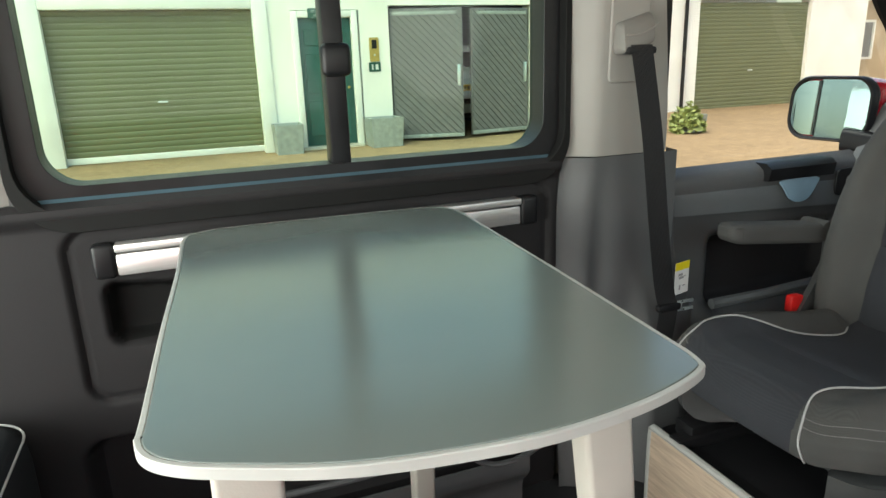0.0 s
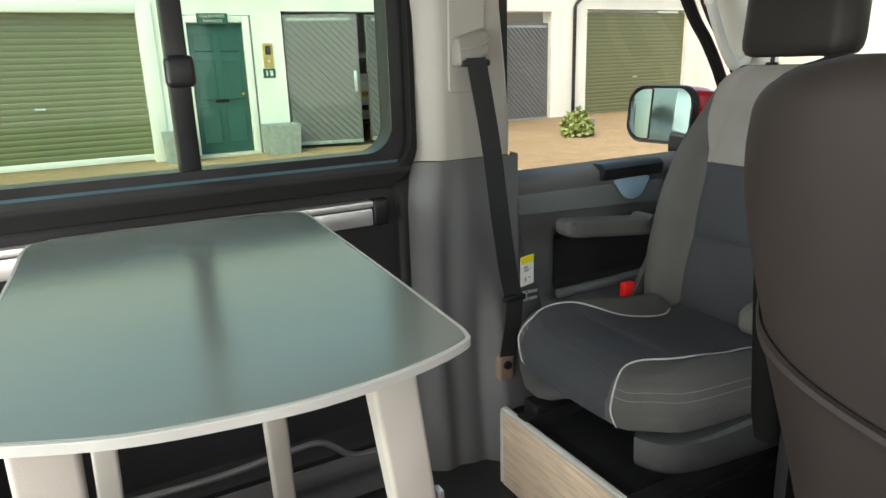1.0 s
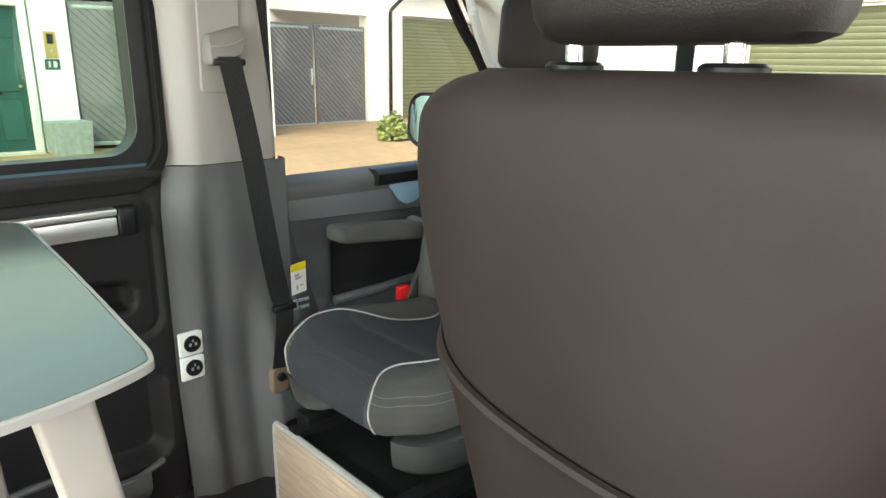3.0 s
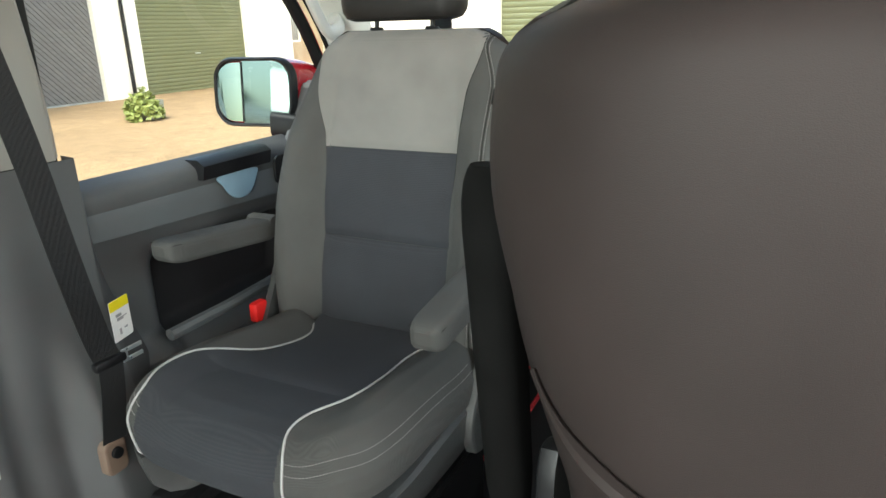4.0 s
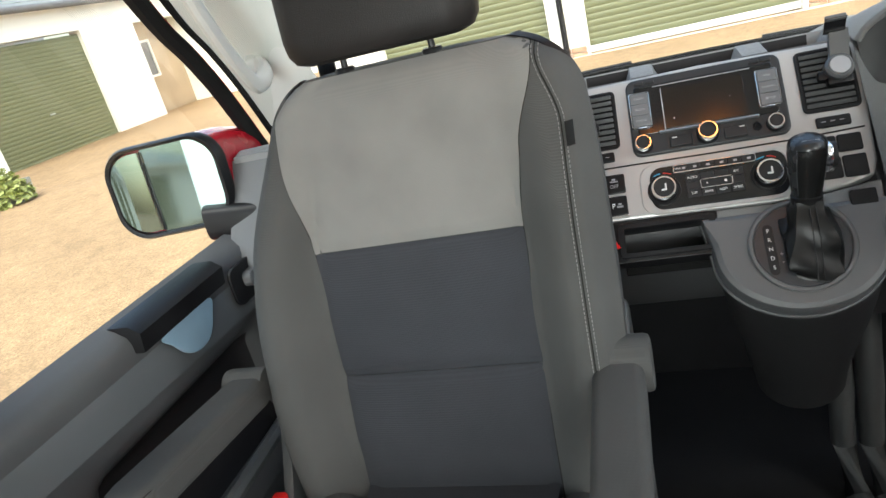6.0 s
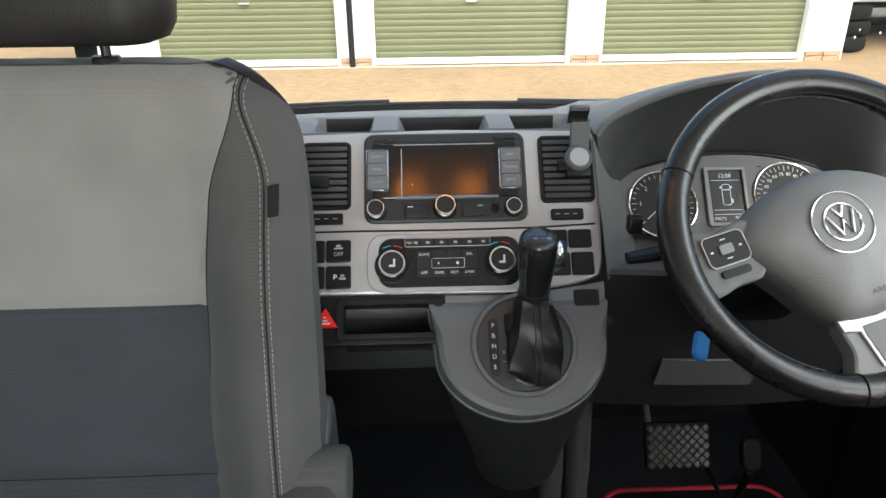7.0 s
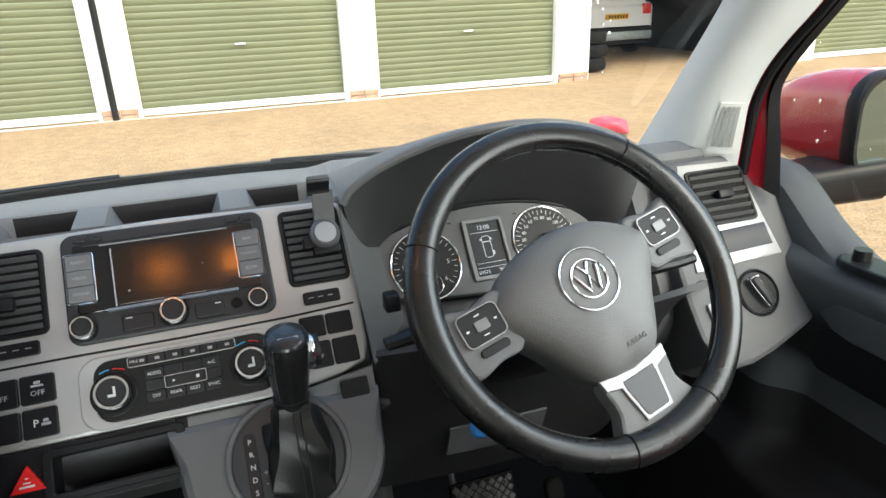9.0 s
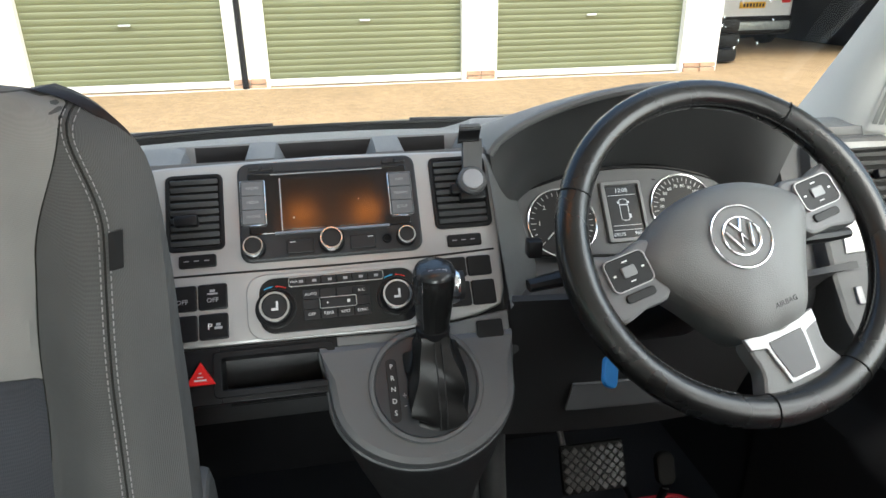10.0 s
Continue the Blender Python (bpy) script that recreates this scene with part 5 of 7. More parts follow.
for u0, u1, v0, v1 in ((-0.30, -0.143, -0.236, -0.1705), (-0.143, -0.018, -0.183, -0.1705), (-0.143, -0.018, -0.236, -0.2215), (-0.018, -0.006, -0.225, -0.1715)):
    slab("slot_fascia", u0, u1, v0, v1, -0.045, -0.003, 0.001, M_BLACK, dash, "black fascia round the slot", 0.001)
slab("slot_floor", -0.145, -0.017, -0.224, -0.220, -0.12, -0.012, 0.001, M_BLACK, dash, "", 0.001)
slab("storage_slot", -0.150, -0.012, -0.235, -0.175, -0.125, -0.115, 0.001, M_RUBBER, dash, "dark open storage slot")
part("slot_frame", ring_plate(rr(0.142, 0.054, 0.006, 4, -0.08, -0.203), rr(0.123, 0.038, 0.003, 4, -0.08, -0.203), -0.003, 0.0015, D), M_BLACK, dash)
hz = part("hazard_switch", plate([(-0.182, -0.213), (-0.148, -0.213), (-0.165, -0.186)], -0.003, 0.004, 0.002, D), M_REDPL, dash, "red hazard triangle switch")
bars("triangle_mark", [(-0.172, -0.158, -0.2085, -0.2065), (-0.1685, -0.1615, -0.2045, -0.203), (-0.1665, -0.1635, -0.200, -0.1985)], D @ pose(0, 0, 0.004), M_MARK, hz)


# air vents
def vent(u0, u1, v0, v1, parent, base=None, n=9, tabs=(0.5, 0.5)):
    b = base if base is not None else D
    w, h = u1 - u0, v1 - v0
    cu, cv = (u0 + u1) / 2, (v0 + v1) / 2
    e = part("air_vent", ring_plate(rr(w + 0.010, h + 0.010, 0.008, 4, cu, cv), rr(w, h, 0.005, 4, cu, cv), -0.001, 0.0035, b), M_BLACK, parent, "black louvred air vent")
    part("vent_back", plate(rr(w, h, 0.005, 4, cu, cv), 0.0, 0.001, 0, b), M_RUBBER, e)
    p = h / n
    first = None
    for i in range(n):
        vv = v0 + (i + 0.5) * p
        mm = b @ pose(cu, vv, 0.0035, 34, 0, 0)
        if first is None:
            s = part("louvre", box(-w / 2 + 0.001, w / 2 - 0.001, -0.0030, 0.0030, -0.0011, 0.0011, 0.0006, 1), M_LOUVRE, e)
            first = s.data
        else:
            s = new("louvre", first)
            s.parent = e
        s.matrix_basis = mm
    part("vent_tab", box(-0.014, 0.014, -0.007, 0.007, 0.0, 0.012, 0.003, 2, m=b @ pose(u0 + w * tabs[0], v0 + h * tabs[1], 0.004)), M_BLACK, e)
    return e


vent(0.137, 0.203, -0.042, 0.047, dash)
vent(-0.195, -0.136, -0.046, 0.043, dash, tabs=(0.35, 0.35))
for u0, u1 in ((0.145, 0.190), (-0.186, -0.142)):
    k = slab("vent_wheel", u0, u1, -0.072, -0.056, 0, 0.004, 0.003, M_BLACK, dash)
    bars("marks", [(u0 + 0.006 + i * 0.012, u0 + 0.012 + i * 0.012, -0.0645, -0.0635) for i in range(3)], D @ pose(0, 0, 0.004), M_GREYMARK, k)
# blank and live switches
for u0, u1, v0, v1 in ((0.134, 0.165, -0.112, -0.086), (0.1665, 0.198, -0.112, -0.086), (0.139, 0.167, -0.150, -0.118), (0.1685, 0.199, -0.150, -0.118), (0.168, 0.202, -0.193, -0.170),
                       (-0.165, -0.131, -0.125, -0.094), (-0.200, -0.1665, -0.125, -0.094), (-0.165, -0.131, -0.161, -0.130), (-0.200, -0.1665, -0.161, -0.130)):
    s = slab("switch", u0, u1, v0, v1, 0, 0.004, 0.003, M_BLACK, dash)
    if (u0, v0) == (-0.165, -0.125):
        writing("lettering", "OFF", 0.008, at(-0.148, -0.114, 0.0045), M_GREYMARK, s)
        bars("icon", [(-0.154, -0.142, -0.107, -0.105), (-0.151, -0.145, -0.104, -0.101)], D @ pose(0, 0, 0.004), M_GREYMARK, s)
    if (u0, v0) == (-0.165, -0.161):
        writing("lettering", "P", 0.011, at(-0.152, -0.146, 0.0045), M_MARK, s)
        bars("icon", [(-0.147, -0.138, -0.149, -0.146), (-0.145, -0.140, -0.145, -0.142)], D @ pose(0, 0, 0.004), M_GREYMARK, s)
    if (u0, v0) == (-0.200, -0.125):
        writing("lettering", "OFF", 0.008, at(-0.183, -0.114, 0.0045), M_GREYMARK, s)
    if (u0, v0) == (0.139, -0.150):
        writing("lettering", "OFF", 0.007, at(0.150, -0.137, 0.0045), M_GREYMARK, s)


def radio():
    e = thing("radio_unit", "dark grey radio with a dark screen, side keys and chrome-ringed knobs", "radio")
    part("fascia", plate(rr(0.226, 0.130, 0.014, 5, 0.0, -0.007), -0.002, 0.006, 0.003, D), M_RADIO, e)
    slab("gloss_panel", -0.101, 0.101, -0.038, 0.044, 0.005, 0.0072, 0.004, M_GLOSS, e, "gloss black panel")
    slab("screen", -0.060, 0.058, -0.034, 0.033, 0.0070, 0.0084, 0.002, M_SCREEN, e, "dark glass screen", 0.0004)
    part("screen_edge", box(-0.0615, -0.0600, -0.035, 0.0335, 0.006, 0.0098, m=D), M_GREYMARK, e, smooth=False)
    part("screen_ledge", loft([[(u, v, n) for v, n in ((-0.0400, 0.006), (-0.0400, 0.0125), (-0.0365, 0.0105), (-0.0365, 0.006))] for u in lin(-0.070, 0.072, 8)], m=D), M_DARKSILVER, e, "raised silver ledge")
    slab("disc_slot", -0.092, 0.092, 0.0405, 0.0445, 0.006, 0.0078, 0.0015, M_BLACK, e, "thin disc slot")
    part("slot_lip", box(-0.072, 0.070, 0.0392, 0.0402, 0.006, 0.0088, m=D), M_GREYMARK, e, smooth=False)
    for u in (-0.099, -0.083, 0.070, 0.086):
        slab("small_key", u, u + 0.0145, 0.0465, 0.0525, 0.005, 0.0085, 0.0015, M_KEY, e)
    for s, words in ((-1, ("RADIO", "MEDIA", "PHONE")), (1, ("NAV", "TRAFFIC", "SETUP"))):
        c = 0.0945 * s if s < 0 else 0.0905
        part("key_frame", ring_plate(rr(0.031, 0.060, 0.003, 4, c, 0.003), rr(0.0275, 0.0565, 0.002, 4, c, 0.003), 0.005, 0.0115, D), M_CHROME, e, "chrome key surround")
        for i, w in enumerate(words):
            v = 0.0215 - i * 0.0186
            k = slab("key", c - 0.0135, c + 0.0135, v - 0.009, v + 0.009, 0.005, 0.0125, 0.0012, M_POD, e, "dark grey key", 0.0012)
            writing("lettering", w, 0.0050, at(c, v, 0.0127), M_GREYMARK, k, 0.0002)
    knob("power_knob", -0.096, -0.055, 0.005, 0.0125, 0.018, e)
    knob("menu_knob", -0.002, -0.053, 0.005, 0.0145, 0.020, e)
    knob("return_knob", 0.092, -0.054, 0.005, 0.0115, 0.014, e)
    for u0, u1 in ((-0.057, -0.024), (0.021, 0.053)):
        k = slab("soft_key", u0, u1, -0.0655, -0.0475, 0.005, 0.009, 0.002, M_KEY, e)
        bars("mark", [(u0 + 0.004, u0 + 0.011, -0.0515, -0.0503)] if u0 < 0 else [(u1 - 0.010, u1 - 0.003, -0.0515, -0.0503)], D @ pose(0, 0, 0.009), M_MARK, k)
    part("aux_socket", ring_plate(ellipse(0.0062, 0.0062, 20, 0.0675, -0.0545), ellipse(0.0035, 0.0035, 20, 0.0675, -0.0545), 0.005, 0.0085, D), M_BLACK, e)
    part("aux_hole", plate(ellipse(0.0034, 0.0034, 14, 0.0675, -0.0545), 0.005, 0.0066, 0, D), M_RUBBER, e)
    bars("screen_speck", [(-0.047, -0.045, -0.020, -0.018), (0.036, 0.037, 0.0, 0.001)], D @ pose(0, 0, 0.0084), M_GREYMARK, e, 0.0002)


radio()


def climate():
    e = thing("climate_panel", "gloss black climate control panel with two chrome-ringed dials", "control panel")
    part("silver_surround", ring_plate(rr(0.214, 0.080, 0.022, 6, -0.002, -0.128), rr(0.192, 0.068, 0.018, 6, 0.002, -0.1275), -0.001, 0.003, D), M_SILVER, e, "silver surround")
    part("fascia", plate(rr(0.193, 0.069, 0.018, 6, 0.002, -0.1275), -0.002, 0.0015, 0.001, D), M_GLOSS, e)
    part("key_edge", ring_plate(rr(0.117, 0.0125, 0.003, 4, 0.0, -0.1005), rr(0.114, 0.0105, 0.002, 4, 0.0, -0.1005), 0.001, 0.005, D), M_CHROME, e)
    for i in range(6):
        u = -0.0475 + i * 0.019
        k = slab("mode_key", u - 0.009, u + 0.009, -0.1055, -0.0955, 0.001, 0.0048, 0.001, M_KEY, e, edge=0.0008)
        if i == 0:
            writing("lettering", "MAX", 0.0042, at(u - 0.004, -0.1005, 0.005), M_MARK, k, 0.0002)
        bars("icon", [(u - 0.001, u + 0.004, -0.1022, -0.0990)] if i else [(u + 0.002, u + 0.007, -0.1022, -0.0990)], D @ pose(0, 0, 0.0048), M_GREYMARK, k, 0.0003)
    for r, row in enumerate((("AUTO", "", "", "A/C"), ("", None, None, ""), ("OFF", "REAR", "REST", "SYNC"))):
        for c, w in enumerate(row):
            if w is None:
                continue
            u, v = -0.0325 + c * 0.0205, -0.1175 - r * 0.0125
            k = slab("key", u - 0.0098, u + 0.0098, v - 0.0058, v + 0.0058, 0.001, 0.0042, 0.001, M_KEY, e, edge=0.0008)
            if w:
                writing("lettering", w, 0.0052, at(u, v, 0.0044), M_MARK, k, 0.0002)
    f = slab("fan_rocker", -0.021, 0.0205, -0.136, -0.124, 0.001, 0.006, 0.0015, M_KEY, e, "fan rocker with bright edge")
    part("rocker_edge", ring_plate(rr(0.0455, 0.0145, 0.002, 4, 0.0, -0.130), rr(0.0430, 0.0120, 0.0015, 4, 0.0, -0.130), 0.001, 0.0068, D), M_CHROME, f)
    bars("fan_mark", [(-0.014, -0.012, -0.131, -0.129), (0.011, 0.0145, -0.1318, -0.1282)], D @ pose(0, 0, 0.006), M_MARK, f)
    for u, v in ((-0.075, -0.131), (0.072, -0.129)):
        part("dial_base", plate(ellipse(0.0245, 0.0245, 30, u, v), 0.0, 0.004, 0.001, D), M_BLACK, e)
        k = knob("dial", u, v, 0.003, 0.0185, 0.017, e, label="black dial with a chrome ring")
        bars("seat_icon", [(u - 0.004, u + 0.004, v - 0.005, v - 0.002), (u + 0.0015, u + 0.004, v - 0.005, v + 0.006)], D @ pose(0, 0, 0.0180), M_MARK, k)
        for a0, a1, mt, nm in ((95, 118, M_CYAN, "cool_mark"), (62, 88, M_REDLIT, "warm_mark")):
            part(nm, tube([at(u + 0.0275 * math.cos(radians(a)), v + 0.0275 * math.sin(radians(a)), 0.002) @ Vector() for a in lin(a0, a1, 6)], 0.0008, 5), mt, e)


climate()


def phone_holder():
    e = thing("phone_holder", "grey plastic phone holder clipped to an air vent", "phone holder")
    m = at(0.184, 0.010, 0.0)
    part("arm", loft([[(a, b + t * 0.054, 0.014 + 0.014 * t + c) for a, b, c in ((-0.0135, 0, -0.004), (0.0135, 0, -0.004), (0.0125, 0, 0.004), (-0.0125, 0, 0.004))] for t in lin(0, 1, 6)], m=m @ pose(0.002, 0, 0, 0, 0, -4)), M_HOLDER, e)
    part("hook", loft([[(a, 0.050 + 0.010 * t, 0.030 + 0.020 * t * t + c) for a, c in ((-0.014, -0.003), (0.014, -0.003), (0.014, 0.004), (-0.014, 0.004))] for t in lin(0, 1, 6)], m=m), M_BLACK, e, "ribbed black grip")
    part("hook_lip", box(-0.014, 0.014, 0.058, 0.066, 0.046, 0.053, 0.002, m=m), M_HOLDER, e, "grey upper lip")
    part("pivot", loft([[(x, y, z) for x, y in ellipse(r, r, 24)] for r, z in ((0.019, 0.006), (0.019, 0.024), (0.016, 0.027))], m=m), M_HOLDER, e)
    part("pivot_pad", plate(ellipse(0.0135, 0.0135, 24), 0.0268, 0.0286, 0.001, m), M_GREYMARK, e, "pale round pad")
    part("clip", box(-0.017, 0.017, -0.024, -0.010, 0.002, 0.018, 0.003, m=m), M_BLACK, e)


phone_holder()

# ---- gear selector tongue ----
U_OUT = [(-0.118, 0.075), (-0.111, 0.03)] + [(0.004 + 0.113 * math.cos(radians(a)), 0.012 + 0.092 * math.sin(radians(a))) for a in lin(180, 360, 25)] + [(0.119, 0.03), (0.124, 0.075)]
console = thing("gear_console", "dark grey console tongue carrying the automatic gear selector", "centre console")
GC = TG @ Matrix.Translation((0.006, 0.014, 0))
part("tongue", plate(U_OUT, -0.035, 0.004, 0.010, TG), M_CONSOLE, console)
part("tongue_lip", tube([TG @ Vector((x, y, -0.030)) for x, y in U_OUT], 0.0035, 6), M_CONSOLE, console)
rings = []
for t in lin(0, 1, 9):
    f = 1 - 0.30 * ease(t, 0.05, 1.0)
    rings.append([(TG @ Vector((x * f, (y - 0.03) * f + 0.03, -0.02))) + Vector((0.20 * t, -0.035 * t, -0.36 * t)) for x, y in inset(U_OUT, 0.004)])
part("column", loft(rings), M_KNEE, console, "black lower column")
for x in (-0.024, 0.026):
    part("tunnel_rib", tube([(1.17, -0.215 + x, 0.47), (1.17, -0.22 + x, 0.30), (1.17, -0.225 + x, 0.20), (1.20, -0.235 + x, 0.06), (1.16, -0.25 + x, FLOOR + 0.015), (1.05, -0.265 + x, FLOOR + 0.012)], 0.0235, 10), M_SEATPL, console)
part("outer_ring", loft([[(x, y, z) for x, y in ellipse(r, r, 48)] for r, z in ((0.0695, 0.003), (0.0695, 0.007), (0.068, 0.0085), (0.064, 0.0085), (0.0625, 0.007), (0.0615, 0.003))], cap=(False, False), m=GC), M_CONSOLE, console)
part("gate_disc", plate(ellipse(0.062, 0.062, 48), 0.0, 0.0055, 0.001, GC), material("gate disc plastic", (0.028, 0.031, 0.036), 0.3, vary=0.05, scale=10), console, "dark gate disc")
strip = part("gate_strip", plate(rr(0.013, 0.076, 0.006, 5, -0.040, -0.003), 0.005, 0.0066, 0.0006, GC), M_KEY, console)
for i, w in enumerate("PRNDS"):
    writing("lettering", w, 0.0082, GC @ pose(-0.040, 0.025 - 0.0138 * i, 0.0068), M_MARK, strip, 0.0002)
writing("lettering", "+", 0.010, GC @ pose(-0.0275, -0.011, 0.0058), M_GREYMARK, strip, 0.0002)
writing("lettering", "-", 0.012, GC @ pose(-0.0275, -0.022, 0.0058), M_GREYMARK, strip, 0.0002)


def selector():
    e = thing("gear_selector", "automatic gear selector with a gloss black grip and leather gaiter", "gear lever")
    base, top = TG @ Vector((0.018, -0.004, 0.006)), Vector((0.948, -0.108, 0.698))
    gat = []
    for t in lin(0, 1, 31):
        c = base.lerp(top, t)
        hw, hd = 0.034 - 0.0155 * ease(t, 0.25, 0.95), 0.039 - 0.0215 * ease(t, 0.25, 0.95)
        ring = []
        for i in range(40):
            a = 2 * math.pi * i / 40
            ca, sa = math.cos(a), math.sin(a)
            k = 1 / max(abs(ca), abs(sa)) ** 0.72
            fold = 1 + 0.11 * math.sin(a * 3 + t * 7) * (1 - t) + 0.12 * math.sin(t * 13 + ca * 2.2 + sa * 1.4) * (1 - t) ** 0.5
            ring.append((ca * hw * k * fold, sa * hd * k * fold))
        wgt = ease(t, 0.1, 1.0)
        xa = Vector((0, -1, 0))
        ya = Vector((0.707, 0, 0.707)).lerp(Vector((0.98, 0, 0.15)), wgt).normalized()
        gat.append([c + xa * p + ya * q for p, q in ring])
    part("gaiter", loft(gat), M_GAITER, e, "soft folded leather gaiter")
    for dx in (-0.004, 0.004):
        part("gaiter_stitch", tube([(base.lerp(top, t) + Vector((0, -dx - 0.002, 0)) + (Vector((-0.707, 0, -0.707)).lerp(Vector((-0.98, 0, -0.15)), ease(t, 0.1, 1))).normalized() * ((0.042 - 0.0225 * ease(t, 0.25, 0.95)) + 0.0012)) for t in lin(0.05, 0.95, 16)], 0.0009, 5), M_KEY, e)
    axis = Vector((-0.06, -0.03, 1)).normalized()
    side = Vector((0, -1, 0))
    fwd = axis.cross(side).normalized()
    def rg(h, rx, ry, off=0.0):
        c = top + axis * (h * 0.84) + fwd * off
        return [c + side * (0.93 * rx * math.cos(a)) + fwd * (0.95 * ry * math.sin(a)) for a in lin(0, 2 * math.pi * 31 / 32, 32)]
    part("collar", loft([rg(-0.008, 0.0215, 0.020), rg(0.004, 0.022, 0.0205), rg(0.006, 0.020, 0.019)]), M_BLACK, e)
    part("grip", loft([rg(0.004, 0.020, 0.019), rg(0.03, 0.023, 0.022), rg(0.055, 0.0255, 0.026), rg(0.078, 0.0265, 0.030), rg(0.092, 0.0262, 0.029), rg(0.099, 0.0235, 0.026), rg(0.103, 0.018, 0.020), rg(0.1045, 0.008, 0.010)]), M_GRIP, e, "gloss black grip")
    def front(h, a, d):
        k = curve_grip(h)
        return top + axis * (h * 0.84) + side * ((0.93 * k[0] + d) * math.cos(a)) + fwd * ((0.95 * k[1] + d) * math.sin(a))
    def curve_grip(h):
        ks = ((0.004, 0.020, 0.019), (0.03, 0.023, 0.022), (0.055, 0.0255, 0.026), (0.078, 0.0265, 0.030), (0.092, 0.0262, 0.029))
        for (h0, x0, y0), (h1, x1, y1) in zip(ks, ks[1:]):
            if h <= h1:
                q = (h - h0) / (h1 - h0)
                return x0 + (x1 - x0) * q, y0 + (y1 - y0) * q
        return ks[-1][1:]
    sg = 1 if fwd.x < 0 else -1
    part("grip_leather", sheet(lambda h, a: front(h, a, 0.0012), lin(0.006, 0.091, 14), [sg * x for x in lin(radians(40), radians(130), 12)]), M_LEATHER, e, "black leather facing")
    part("release_button", loft([[p + side * d for p in [top + axis * (0.056 + 0.018 * math.cos(a)) + fwd * (0.016 * math.sin(a)) + side * 0.021 for a in lin(0, 6.0868, 28)]] for d in (-0.004, 0.010, 0.013)]), M_KEY, e, "round release button")
    part("button_ring", loft([[top + axis * (0.056 + r * 0.95 * math.cos(a)) + fwd * (r * 0.86 * math.sin(a)) + side * d for a in lin(0, 6.0868, 28)] for r, d in ((0.021, 0.018), (0.022, 0.024), (0.020, 0.028))], cap=(False, False)), M_CHROME, e)
    for a in (38, 132):
        part("grip_line", tube([front(h, sg * radians(a), 0.0008) for h in lin(0.012, 0.092, 12)], 0.0010, 5), M_CHROME, e, "thin chrome line")
    bars("grip_mark", [(-0.010, -0.004, -0.002, 0.002), (-0.002, 0.004, -0.002, 0.002), (0.006, 0.011, -0.002, 0.002)], Matrix.Translation(top + axis * 0.0855 - fwd * 0.016) @ pose(0, 0, 0, 42, 0, -90), M_GREYMARK, e)


selector()

# ---- instrument binnacle ----
def hood_z(t):
    return 0.866 + 0.085 * math.sin(math.pi * min(max(t, 0), 1)) ** 0.62


def hood_outer(t, v):
    y = -0.215 - 0.46 * t
    z = hood_z(t)
    x = 1.075 + 0.03 * (1 - math.sin(math.pi * t)) + 0.34 * v
    fall = ease(v, 0.0, 1.0)
    return (x, y, z + (0.868 - 0.045 * v - z) * fall)


def hood_inner(t, v):
    p = Vector(hood_outer(t, 0))
    c = CL @ Vector((0.012 - 0.19 * math.cos(math.pi * t), -0.05 + 0.125 * math.sin(math.pi * t) ** 0.7, 0.0))
    q = p.lerp(c, v)
    q.z += 0.012 * math.sin(math.pi * v) * math.sin(math.pi * t)
    return q


ts = lin(0, 1, 49)
part("hood", sheet(hood_outer, ts, lin(0, 1, 12)), M_DASHTOP, dash, "grained hood over the dials")
# shade of the hood's recess is put into this colour
part("hood_cavity", sheet(hood_inner, ts, lin(0, 1, 12)), M_CAVITY, dash, "inside of the dial hood, recess shade in its dark colour")
part("hood_lip", tube([hood_outer(t, 0) for t in ts], 0.006, 8), M_DASH, dash)
part("side_cheek", sheet(lambda s, t: (Vector(hood_outer(0, 0)) + Vector((0.0, 0.006, 0))).lerp(Vector((0.975 + 0.02 * s, -0.212 - 0.02 * s, 0.70)), t) + Vector((0.10 * s, -0.055 * s, -0.01 * s)), lin(0, 1, 8), lin(0, 1, 16)), M_DASH, dash, "dark grey cheek beside the dials")
part("column_shroud_panel", sheet(lambda s, t: (0.985 + 0.11 * t - 0.02 * math.sin(s * 3.14), -0.215 - 0.50 * s, 0.705 - (0.27 * t + 0.02 * t * t) * (1 - 0.8 * ease(s, 0.80, 1.0))), lin(0, 1, 24), lin(0, 1, 10), 0.01), M_KNEE, dash, "dark knee panel")
# lit portion of the knee area, painted as a paler grey sheet
part("lower_panel", sheet(lambda s, t: (0.977 + 0.11 * t - 0.02 * math.sin(s * 3.14), -0.215 - 0.50 * s, 0.705 - 0.27 * t - 0.02 * t * t), lin(0.22, 0.52, 10), lin(0.60, 0.80, 4), 0.004), M_CONSOLE, dash, "fuse box cover, the light on it put into its paler grey")


